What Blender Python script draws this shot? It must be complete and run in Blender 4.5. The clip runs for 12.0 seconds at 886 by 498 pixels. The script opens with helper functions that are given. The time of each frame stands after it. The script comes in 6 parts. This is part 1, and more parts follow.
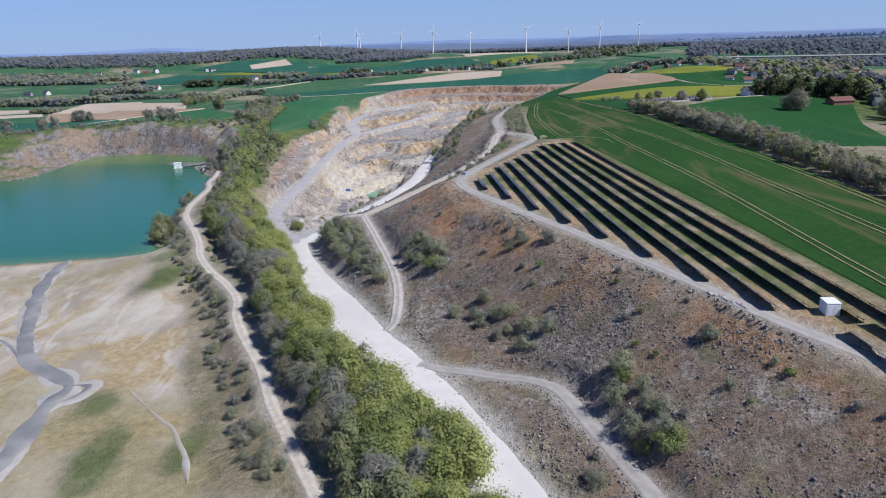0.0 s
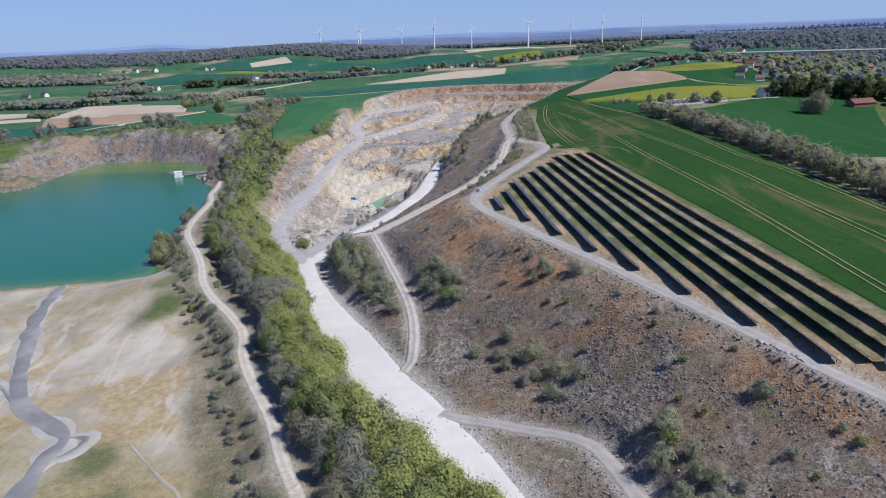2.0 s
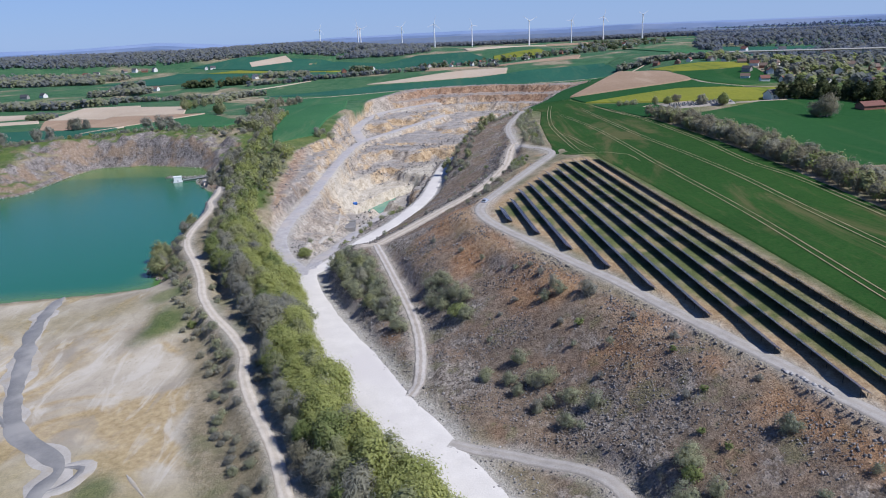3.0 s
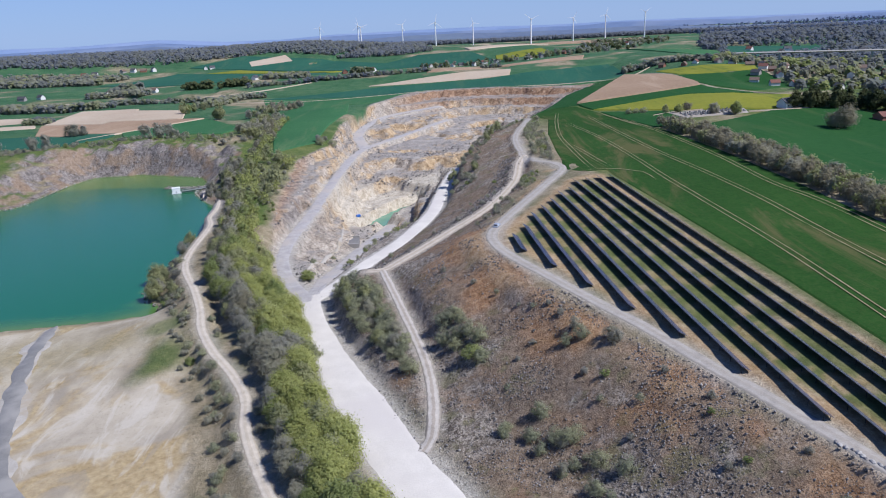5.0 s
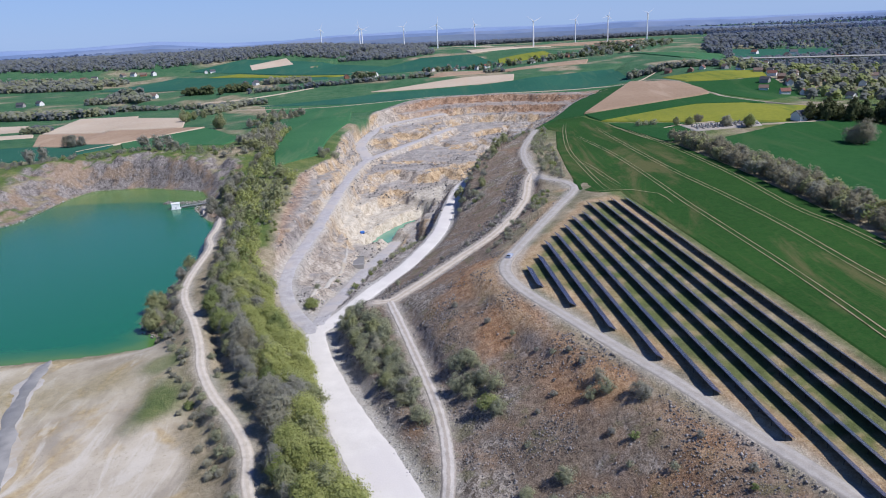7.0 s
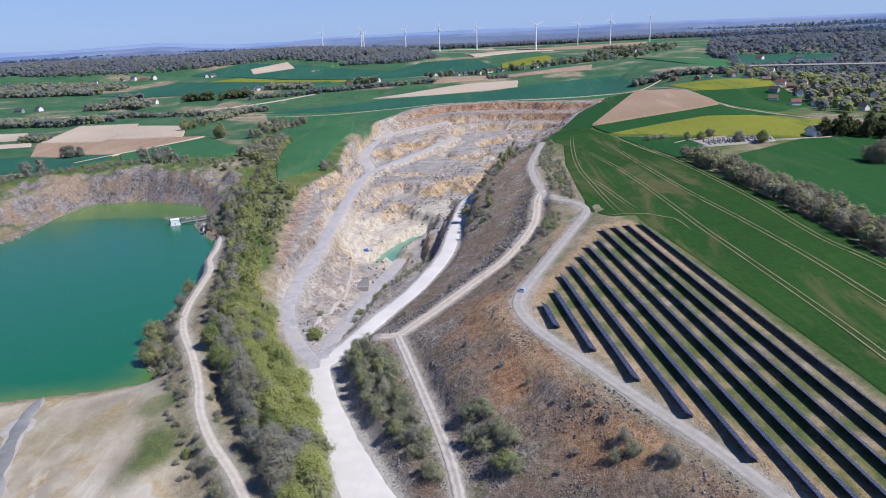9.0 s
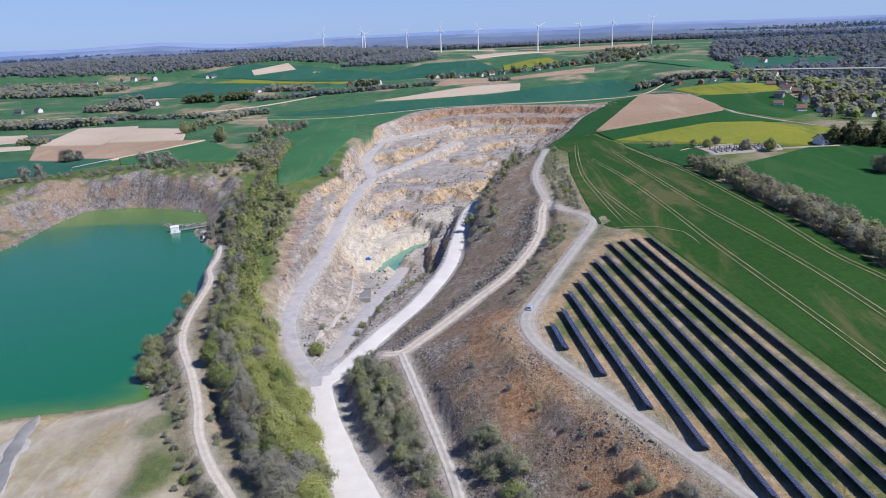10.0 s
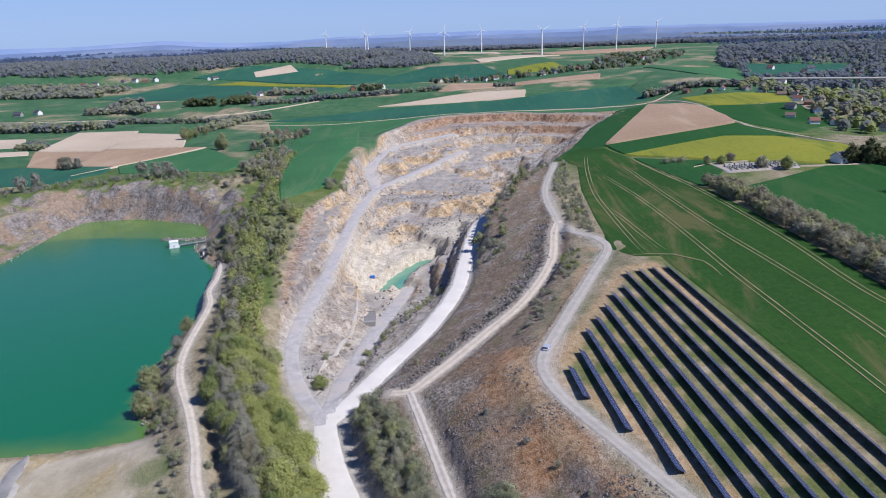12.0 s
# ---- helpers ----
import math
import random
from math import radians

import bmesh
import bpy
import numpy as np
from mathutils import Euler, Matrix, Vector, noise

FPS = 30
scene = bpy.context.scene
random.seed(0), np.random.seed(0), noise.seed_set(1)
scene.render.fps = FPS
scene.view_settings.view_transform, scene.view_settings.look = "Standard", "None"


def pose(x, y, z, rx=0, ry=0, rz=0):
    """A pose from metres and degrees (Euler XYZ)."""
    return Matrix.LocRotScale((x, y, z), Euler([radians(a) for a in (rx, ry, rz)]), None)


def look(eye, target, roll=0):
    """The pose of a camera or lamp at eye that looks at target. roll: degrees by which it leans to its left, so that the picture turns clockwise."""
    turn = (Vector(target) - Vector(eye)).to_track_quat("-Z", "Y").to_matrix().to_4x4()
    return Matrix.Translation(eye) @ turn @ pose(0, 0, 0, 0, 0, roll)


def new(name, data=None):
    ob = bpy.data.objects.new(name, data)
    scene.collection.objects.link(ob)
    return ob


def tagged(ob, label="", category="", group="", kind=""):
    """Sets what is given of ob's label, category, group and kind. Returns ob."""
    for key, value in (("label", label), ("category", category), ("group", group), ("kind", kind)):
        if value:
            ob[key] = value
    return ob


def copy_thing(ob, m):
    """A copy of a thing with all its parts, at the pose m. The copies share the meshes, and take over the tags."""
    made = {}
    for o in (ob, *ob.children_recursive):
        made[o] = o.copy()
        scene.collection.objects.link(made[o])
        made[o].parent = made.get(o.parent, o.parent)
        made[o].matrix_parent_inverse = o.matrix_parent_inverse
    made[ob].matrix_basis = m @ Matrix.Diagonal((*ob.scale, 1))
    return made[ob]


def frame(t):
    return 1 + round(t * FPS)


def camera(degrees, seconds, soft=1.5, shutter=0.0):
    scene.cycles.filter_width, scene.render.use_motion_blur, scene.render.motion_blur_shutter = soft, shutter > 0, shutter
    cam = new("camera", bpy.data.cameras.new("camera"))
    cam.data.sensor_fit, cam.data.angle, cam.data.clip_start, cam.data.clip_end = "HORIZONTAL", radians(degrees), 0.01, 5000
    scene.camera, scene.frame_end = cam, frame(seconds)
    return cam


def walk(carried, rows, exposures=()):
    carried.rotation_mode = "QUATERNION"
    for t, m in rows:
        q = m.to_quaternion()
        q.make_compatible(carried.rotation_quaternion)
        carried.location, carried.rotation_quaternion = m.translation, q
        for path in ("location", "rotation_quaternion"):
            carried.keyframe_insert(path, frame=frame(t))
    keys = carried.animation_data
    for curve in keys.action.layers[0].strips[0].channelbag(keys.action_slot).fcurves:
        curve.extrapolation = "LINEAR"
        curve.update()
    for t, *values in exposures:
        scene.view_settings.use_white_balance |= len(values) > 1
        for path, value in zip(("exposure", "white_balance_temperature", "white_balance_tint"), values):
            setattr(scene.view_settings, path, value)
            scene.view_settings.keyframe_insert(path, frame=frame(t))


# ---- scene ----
cam = camera(65.0, 12.0, 1.05)
PATH = [  # seconds, x, y, z in metres, turns in degrees
    (0.0, 0.00, 0.00, 86.00, 73.053, 1.677, -0.511),
    (0.5, -1.22, 3.69, 87.59, 72.953, 1.782, -0.518),
    (1.0, -2.43, 7.66, 89.24, 72.803, 1.964, -0.527),
    (1.5, -3.44, 11.55, 90.93, 72.665, 2.116, -0.540),
    (2.0, -4.39, 15.47, 92.67, 72.521, 2.213, -0.547),
    (2.5, -5.21, 19.32, 94.36, 72.348, 2.335, -0.566),
    (3.0, -6.05, 23.22, 96.21, 72.284, 2.374, -0.562),
    (5.0, -9.14, 38.07, 103.69, 71.950, 2.445, -0.574),
    (5.5, -9.87, 41.52, 105.40, 71.902, 2.490, -0.579),
    (6.0, -10.60, 45.16, 107.30, 71.893, 2.511, -0.564),
    (6.5, -11.33, 48.71, 109.20, 71.883, 2.562, -0.558),
    (7.0, -12.10, 52.21, 111.14, 71.914, 2.553, -0.540),
    (9.0, -14.98, 65.92, 118.57, 71.953, 2.471, -0.473),
    (9.5, -15.73, 69.32, 120.37, 71.896, 2.430, -0.437),
    (10.0, -16.51, 72.90, 122.31, 71.931, 2.299, -0.406),
    (10.5, -17.37, 76.50, 124.08, 71.874, 2.170, -0.369),
    (11.0, -18.20, 80.27, 125.88, 71.847, 2.054, -0.325),
    (11.5, -19.05, 84.03, 127.67, 71.862, 1.946, -0.269),
    (12.0, -19.91, 87.82, 129.50, 71.910, 1.868, -0.231),
]
walk(cam, [(t, pose(*place)) for t, *place in PATH], exposures=[(0.0, 0.25, 5840, 12), (12.0, 0.40, 5930, 15)])

# ---- light ----
SUN_EL, SUN_AZ = radians(51), radians(114)   # azimuth measured clockwise from +y
world = bpy.data.worlds.new("sky")
scene.world = world
world.use_nodes = True
wn = world.node_tree
wn.nodes.clear()
sky = wn.nodes.new("ShaderNodeTexSky")
sky.sky_type, sky.sun_disc = "NISHITA", False
sky.sun_elevation, sky.sun_rotation = SUN_EL, SUN_AZ
sky.altitude, sky.air_density, sky.dust_density, sky.ozone_density = 100, 1.0, 0.0, 4.0
bg = wn.nodes.new("ShaderNodeBackground")
bg.inputs["Strength"].default_value = 0.078
wout = wn.nodes.new("ShaderNodeOutputWorld")
haze = wn.nodes.new("ShaderNodeMix")   # a dry, slightly hazy spring sky
haze.data_type, haze.blend_type = "RGBA", "MULTIPLY"
haze.inputs[0].default_value = 1.0
haze.inputs[7].default_value = (0.46, 0.64, 1.0, 1)
wn.links.new(sky.outputs[0], haze.inputs[6])
veil = wn.nodes.new("ShaderNodeMix")   # thin even veil of moisture
veil.data_type = "RGBA"
up = wn.nodes.new("ShaderNodeSeparateXYZ")
wn.links.new(wn.nodes.new("ShaderNodeTexCoord").outputs["Generated"], up.inputs[0])
thick = wn.nodes.new("ShaderNodeMapRange")
thick.inputs[1].default_value, thick.inputs[2].default_value = 0.0, 0.45
thick.inputs[3].default_value, thick.inputs[4].default_value = 0.75, 0.0
wn.links.new(up.outputs["Z"], thick.inputs[0])
wn.links.new(thick.outputs[0], veil.inputs[0])
veil.inputs[7].default_value = (3.7, 5.0, 7.6, 1)
wn.links.new(haze.outputs[2], veil.inputs[6])
wn.links.new(veil.outputs[2], bg.inputs[0])
wn.links.new(bg.outputs[0], wout.inputs[0])
sun = new("sun", bpy.data.lights.new("sun", "SUN"))
sun.data.energy, sun.data.angle, sun.data.color = 4.2, radians(0.53), (1.0, 0.955, 0.89)
sun_from = Vector((math.sin(SUN_AZ) * math.cos(SUN_EL), math.cos(SUN_AZ) * math.cos(SUN_EL), math.sin(SUN_EL)))
sun.matrix_world = look(sun_from * 300, (0, 0, 0))
scene.view_settings.exposure = 0.0


# ---- materials ----
class Nodes:
    """A short way to write node trees."""

    def __init__(self, name, rough=0.9, metal=0.0):
        self.mat = bpy.data.materials.new(name)
        self.mat.use_nodes = True
        self.t = self.mat.node_tree
        self.b = self.t.nodes["Principled BSDF"]
        self.b.inputs["Roughness"].default_value = rough
        self.b.inputs["Metallic"].default_value = metal
        self.b.inputs["Specular IOR Level"].default_value = 0.25
        self.co = self.t.nodes.new("ShaderNodeNewGeometry").outputs["Position"]

    def put(self, socket, value):
        if isinstance(value, bpy.types.NodeSocket):
            self.t.links.new(value, socket)
        else:
            socket.default_value = value

    def noise(self, scale, detail=4, rough=0.55, co=None, w=0.0):
        n = self.t.nodes.new("ShaderNodeTexNoise")
        n.inputs["Scale"].default_value, n.inputs["Detail"].default_value, n.inputs["Roughness"].default_value = scale, detail, rough
        n.inputs["Distortion"].default_value = w
        self.t.links.new(co or self.co, n.inputs["Vector"])
        return n.outputs["Fac"]

    def cells(self, scale, kind="F1", co=None):
        n = self.t.nodes.new("ShaderNodeTexVoronoi")
        n.feature = kind
        n.inputs["Scale"].default_value = scale
        self.t.links.new(co or self.co, n.inputs["Vector"])
        return n

    def ramp(self, fac, stops):
        n = self.t.nodes.new("ShaderNodeValToRGB")
        e = n.color_ramp.elements
        while len(e) < len(stops):
            e.new(0.5)
        for el, (p, c) in zip(e, stops):
            el.position = p
            el.color = (*c, 1) if isinstance(c, tuple) else (c, c, c, 1)
        self.put(n.inputs[0], fac)
        return n.outputs[0]

    def mix(self, fac, a, b, how="MIX"):
        n = self.t.nodes.new("ShaderNodeMix")
        n.data_type, n.blend_type = "RGBA", how
        self.put(n.inputs[0], fac)
        self.put(n.inputs[6], (*a, 1) if isinstance(a, tuple) else a)
        self.put(n.inputs[7], (*b, 1) if isinstance(b, tuple) else b)
        return n.outputs[2]

    def math(self, how, a, b=0.0):
        n = self.t.nodes.new("ShaderNodeMath")
        n.operation = how
        self.put(n.inputs[0], a)
        self.put(n.inputs[1], b)
        return n.outputs[0]

    def span(self, v, lo, hi):
        n = self.t.nodes.new("ShaderNodeMapRange")
        n.interpolation_type = "SMOOTHSTEP"
        self.put(n.inputs[0], v)
        n.inputs[1].default_value, n.inputs[2].default_value = lo, hi
        return n.outputs[0]

    def attr(self, name):
        n = self.t.nodes.new("ShaderNodeAttribute")
        n.attribute_name = name
        return n

    def stretched(self, sx, sy, sz, turn=0.0):
        n = self.t.nodes.new("ShaderNodeMapping")
        n.inputs["Scale"].default_value = (sx, sy, sz)
        n.inputs["Rotation"].default_value = (0, 0, turn)
        self.t.links.new(self.co, n.inputs["Vector"])
        return n.outputs[0]

    def local(self):
        self.co = self.t.nodes.new("ShaderNodeTexCoord").outputs["Object"]
        return self

    def random(self):
        return self.t.nodes.new("ShaderNodeObjectInfo").outputs["Random"]

    def island(self):
        n = self.t.nodes.new("ShaderNodeNewGeometry")
        return n.outputs["Random Per Island"]

    def bump(self, height, strength=0.5, distance=0.3):
        n = self.t.nodes.new("ShaderNodeBump")
        n.inputs["Strength"].default_value, n.inputs["Distance"].default_value = strength, distance
        self.put(n.inputs["Height"], height)
        self.t.links.new(n.outputs[0], self.b.inputs["Normal"])

    def done(self, colour):
        self.put(self.b.inputs["Base Color"], (*colour, 1) if isinstance(colour, tuple) else colour)
        return self.mat


def mottled(name, c1, c2, scale=0.3, c3=None, scale3=0.03, rough=0.95, bump=0.3, fine=2.5):
    """Two colours mixed by fine grain, and a third in large patches."""
    n = Nodes(name, rough)
    f = n.math("ADD", n.math("MULTIPLY", n.noise(scale, 5), 0.6), n.math("MULTIPLY", n.noise(fine, 4), 0.4))
    c = n.ramp(f, [(0.32, c1), (0.68, c2)])
    if c3:
        c = n.mix(n.span(n.noise(scale3, 4), 0.45, 0.65), c, c3)
    if bump:
        n.bump(n.noise(fine, 5), bump, 0.4)
    return n.done(c)


def ground_material():
    n = Nodes("ground_cover", 0.95)
    z1, z2 = n.attr("zone_a"), n.attr("zone_b")
    sep1, sep2 = n.t.nodes.new("ShaderNodeSeparateColor"), n.t.nodes.new("ShaderNodeSeparateColor")
    n.t.links.new(z1.outputs["Color"], sep1.inputs[0])
    n.t.links.new(z2.outputs["Color"], sep2.inputs[0])
    z3 = n.attr("zone_c")
    sep3 = n.t.nodes.new("ShaderNodeSeparateColor")
    n.t.links.new(z3.outputs["Color"], sep3.inputs[0])
    scree, mud, pale = sep1.outputs[0], sep1.outputs[1], sep1.outputs[2]
    cliff, earth, turf = sep2.outputs[0], sep2.outputs[1], sep2.outputs[2]
    rust = z3.outputs["Alpha"]
    face, dust, bright = sep3.outputs[0], sep3.outputs[1], sep3.outputs[2]
    big, mid, fine, tiny = n.noise(0.018, 5), n.noise(0.09, 5), n.noise(0.5, 5, 0.65), n.noise(2.4, 5, 0.7)
    grain = n.math("ADD", n.math("MULTIPLY", fine, 0.5), n.math("MULTIPLY", tiny, 0.5))
    # rough grass and scrub
    grass = n.ramp(n.math("ADD", n.math("MULTIPLY", mid, 0.4), n.math("MULTIPLY", grain, 0.6)),
                   [(0.36, (0.11, 0.10, 0.06)), (0.5, (0.27, 0.225, 0.15)), (0.64, (0.44, 0.375, 0.28))])
    grass = n.mix(n.math("MULTIPLY", n.span(n.noise(0.05, 5), 0.5, 0.62), 0.4), grass, (0.09, 0.12, 0.04))
    # scree slope: brown spoil with grey stones and rust
    stones, pebbles = n.cells(0.9), n.cells(2.6)
    scr = n.ramp(grain, [(0.36, (0.072, 0.052, 0.038)), (0.48, (0.19, 0.142, 0.104)), (0.62, (0.325, 0.256, 0.195))])
    scr = n.mix(n.math("MULTIPLY", n.span(n.noise(0.032, 5, 0.6, w=0.6), 0.54, 0.68), 0.4), scr, n.ramp(grain, [(0.36, (0.12, 0.06, 0.03)), (0.62, (0.38, 0.21, 0.11))]))
    bits = n.ramp(n.math("ADD", n.math("MULTIPLY", stones.outputs["Color"], 0.5), n.math("MULTIPLY", pebbles.outputs["Color"], 0.5)), [(0.28, (0.07, 0.063, 0.055)), (0.5, (0.245, 0.222, 0.198)), (0.70, (0.48, 0.44, 0.395))])
    scr = n.mix(n.math("MULTIPLY", n.span(n.noise(0.055, 6, 0.6), 0.48, 0.62), 0.65), scr, bits)
    scr = n.mix(n.math("MULTIPLY", n.span(n.noise(0.13, 6, 0.65), 0.54, 0.64), 0.6), scr, n.ramp(tiny, [(0.35, (0.075, 0.075, 0.035)), (0.65, (0.23, 0.215, 0.11))]))
    scr = n.mix(rust, scr, n.ramp(grain, [(0.36, (0.12, 0.055, 0.025)), (0.49, (0.33, 0.175, 0.085)), (0.62, (0.50, 0.32, 0.185))]))
    # silt flat
    silt = n.ramp(n.math("ADD", n.math("MULTIPLY", mid, 0.4), n.math("MULTIPLY", n.noise(0.03, 6, w=1.0), 0.6)),
                  [(0.38, (0.31, 0.27, 0.22)), (0.52, (0.43, 0.38, 0.31)), (0.66, (0.51, 0.46, 0.39))])
    silt = n.mix(n.math("MULTIPLY", n.span(n.noise(0.022, 5, w=1.5), 0.47, 0.60), 0.8), silt, n.ramp(fine, [(0.35, (0.27, 0.19, 0.085)), (0.65, (0.45, 0.345, 0.185))]))
    silt = n.mix(n.math("MULTIPLY", n.span(n.noise(0.9, 6, 0.7), 0.54, 0.70), 0.45), silt, (0.20, 0.185, 0.12))
    fan = n.noise(0.11, 6, 0.6, n.stretched(1.0, 0.28, 1.0, 0.75), 1.4)   # washed-out fans of pale and dark silt
    silt = n.mix(n.math("MULTIPLY", n.span(fan, 0.53, 0.66), 0.6), silt, (0.53, 0.49, 0.435))
    silt = n.mix(n.math("MULTIPLY", n.math("SUBTRACT", 1.0, n.span(fan, 0.34, 0.45)), 0.5), silt, (0.29, 0.255, 0.21))
    silt = n.mix(n.math("MULTIPLY", z1.outputs["Alpha"], 0.85), silt, n.ramp(grain, [(0.34, (0.14, 0.12, 0.05)), (0.5, (0.26, 0.215, 0.10)), (0.66, (0.39, 0.32, 0.18))]))
    # quarry rock: blocky grey benches, tan and ochre faces
    blocks, chips = n.cells(0.28), n.cells(0.95)
    tone = n.math("ADD", n.math("MULTIPLY", n.math("ADD", n.math("MULTIPLY", blocks.outputs["Color"], 0.45), n.math("MULTIPLY", chips.outputs["Color"], 0.55)), 0.45), n.math("MULTIPLY", grain, 0.55))
    floor_tone = n.ramp(n.math("ADD", n.math("MULTIPLY", mid, 0.4), n.math("MULTIPLY", grain, 0.6)), [(0.38, (0.18, 0.163, 0.155)), (0.50, (0.31, 0.285, 0.27)), (0.64, (0.45, 0.42, 0.395))])
    wall_tone = n.ramp(tone, [(0.32, (0.10, 0.083, 0.072)), (0.44, (0.28, 0.24, 0.205)), (0.56, (0.42, 0.365, 0.315)), (0.68, (0.57, 0.515, 0.45))])
    wall_tone = n.mix(n.math("MULTIPLY", n.math("MULTIPLY", n.span(n.noise(0.035, 6, 0.6, w=1.2), 0.44, 0.56), z2.outputs["Alpha"]), 0.85), wall_tone, n.ramp(tone, [(0.32, (0.17, 0.11, 0.06)), (0.52, (0.44, 0.315, 0.185)), (0.68, (0.60, 0.475, 0.32))]))
    rock = n.mix(face, floor_tone, wall_tone)
    rock = n.mix(n.math("MULTIPLY", n.span(n.noise(0.12, 6, 0.7), 0.58, 0.70), 0.5), rock, (0.24, 0.215, 0.19))
    rock = n.mix(rust, rock, n.ramp(tone, [(0.34, (0.10, 0.058, 0.038)), (0.50, (0.26, 0.155, 0.10)), (0.66, (0.42, 0.30, 0.21))]))
    rock = n.mix(n.math("MULTIPLY", bright, 0.8), rock, n.ramp(tone, [(0.35, (0.38, 0.33, 0.265)), (0.65, (0.64, 0.59, 0.51))]))
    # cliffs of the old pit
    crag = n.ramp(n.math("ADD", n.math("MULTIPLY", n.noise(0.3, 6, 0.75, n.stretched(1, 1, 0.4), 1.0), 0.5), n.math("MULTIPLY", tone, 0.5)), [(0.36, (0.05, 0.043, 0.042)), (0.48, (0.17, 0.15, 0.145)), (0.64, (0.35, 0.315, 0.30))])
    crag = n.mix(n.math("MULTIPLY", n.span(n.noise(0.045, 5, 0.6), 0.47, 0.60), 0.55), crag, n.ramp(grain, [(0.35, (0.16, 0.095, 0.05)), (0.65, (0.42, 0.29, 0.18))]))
    soil = n.ramp(grain, [(0.36, (0.26, 0.155, 0.075)), (0.5, (0.42, 0.285, 0.165)), (0.64, (0.56, 0.435, 0.30))])
    green = n.ramp(n.math("ADD", n.math("MULTIPLY", mid, 0.5), n.math("MULTIPLY", grain, 0.5)), [(0.36, (0.045, 0.085, 0.02)), (0.5, (0.085, 0.125, 0.032)), (0.64, (0.17, 0.18, 0.06))])
    place = n.t.nodes.new("ShaderNodeSeparateXYZ")
    n.t.links.new(n.co, place.inputs[0])
    hazed_green = n.ramp(n.math("ADD", n.math("MULTIPLY", mid, 0.5), n.math("MULTIPLY", big, 0.5)), [(0.38, (0.03, 0.095, 0.042)), (0.5, (0.047, 0.122, 0.054)), (0.62, (0.075, 0.142, 0.068))])
    green = n.mix(n.span(place.outputs[1], 600, 760), green, hazed_green)   # farmland beyond the pits, its green blued to imitate haze
    powder = n.ramp(grain, [(0.36, (0.36, 0.335, 0.305)), (0.64, (0.56, 0.535, 0.50))])
    c = grass
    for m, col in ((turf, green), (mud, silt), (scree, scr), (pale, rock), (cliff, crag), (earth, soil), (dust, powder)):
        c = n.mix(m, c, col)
    c = n.mix(1.0, c, (1.0, 0.99, 0.935), "MULTIPLY")   # even warm tint over all ground colours, set for colour balance
    n.bump(n.math("MULTIPLY", n.math("ADD", fine, n.math("MULTIPLY", tiny, 0.5)), n.math("SUBTRACT", 1.0, n.math("MULTIPLY", mud, 0.8))), 0.9, 0.9)
    return n.done(c)


def crop_material(name, c1, c2, patch, along=None, row=0.0):
    """Young crop: large tone patches, faint drill rows."""
    n = Nodes(name, 0.95)
    n.b.inputs["Specular IOR Level"].default_value = 0.06
    f = n.math("ADD", n.math("MULTIPLY", n.noise(0.012, 4), 0.55), n.math("MULTIPLY", n.noise(0.35, 5), 0.45))
    c = n.ramp(f, [(0.36, c1), (0.64, c2)])
    c = n.mix(n.math("MULTIPLY", n.span(n.noise(0.05, 7, 0.7, n.stretched(1, 0.16, 1, along or 0.0), 0.7), 0.51, 0.64), 0.7), c, patch)
    c = n.mix(0.14, c, n.ramp(n.noise(1.1, 4, 0.7), [(0.35, c1), (0.65, patch)]))
    n.bump(n.noise(3.0, 3), 0.4, 0.25)
    return n.done(c)


def track_material(name, shoulder, rut, ridge):
    """A driven track: two worn pale ruts, a duller ridge between and shoulders beside."""
    n = Nodes(name, 0.95)
    u = n.math("ABSOLUTE", n.attr("across").outputs["Fac"])
    u = n.math("ADD", u, n.math("MULTIPLY", n.math("SUBTRACT", n.noise(0.5, 4), 0.5), 0.45))
    grain = n.math("ADD", n.math("MULTIPLY", n.noise(0.4, 5), 0.5), n.math("MULTIPLY", n.noise(3.0, 5, 0.7), 0.5))
    worn = n.math("MULTIPLY", n.span(u, 0.12, 0.34), n.math("SUBTRACT", 1.0, n.span(u, 0.55, 0.85)))
    c = n.mix(n.span(u, 0.3, 0.6), ridge, shoulder)
    c = n.mix(worn, c, rut)
    c = n.mix(0.5, c, n.mix(1.0, c, n.ramp(grain, [(0.34, 0.55), (0.5, 0.95), (0.66, 1.3)]), "MULTIPLY"))
    n.bump(grain, 0.35, 0.3)
    return n.done(c)


def leaf_material(name, c1, c2, c3, calm=False):
    n = Nodes(name, 0.75)
    c = n.mix(0.45, n.ramp(n.island(), [(0.0, c1), (0.5, c2), (1.0, c3)]), c2)
    c = n.mix(n.span(n.random(), 0.0, 1.0), n.mix(0.2, c, (0.03, 0.045, 0.012)), n.mix(0.25, c, (0.46, 0.43, 0.18)))
    c = n.mix(0.08 if calm else 0.25, c, n.ramp(n.noise(0.35, 3), [(0.35, (0.05, 0.06, 0.02)), (0.65, (0.40, 0.40, 0.20))]))
    n.b.inputs["Specular IOR Level"].default_value = 0.078
    tr = n.t.nodes.new("ShaderNodeBsdfTranslucent")
    n.put(tr.inputs[0], c)
    mx = n.t.nodes.new("ShaderNodeMixShader")
    mx.inputs[0].default_value = 0.5
    n.t.links.new(n.b.outputs[0], mx.inputs[1])
    n.t.links.new(tr.outputs[0], mx.inputs[2])
    n.t.links.new(mx.outputs[0], n.t.nodes["Material Output"].inputs[0])
    return n.done(c)


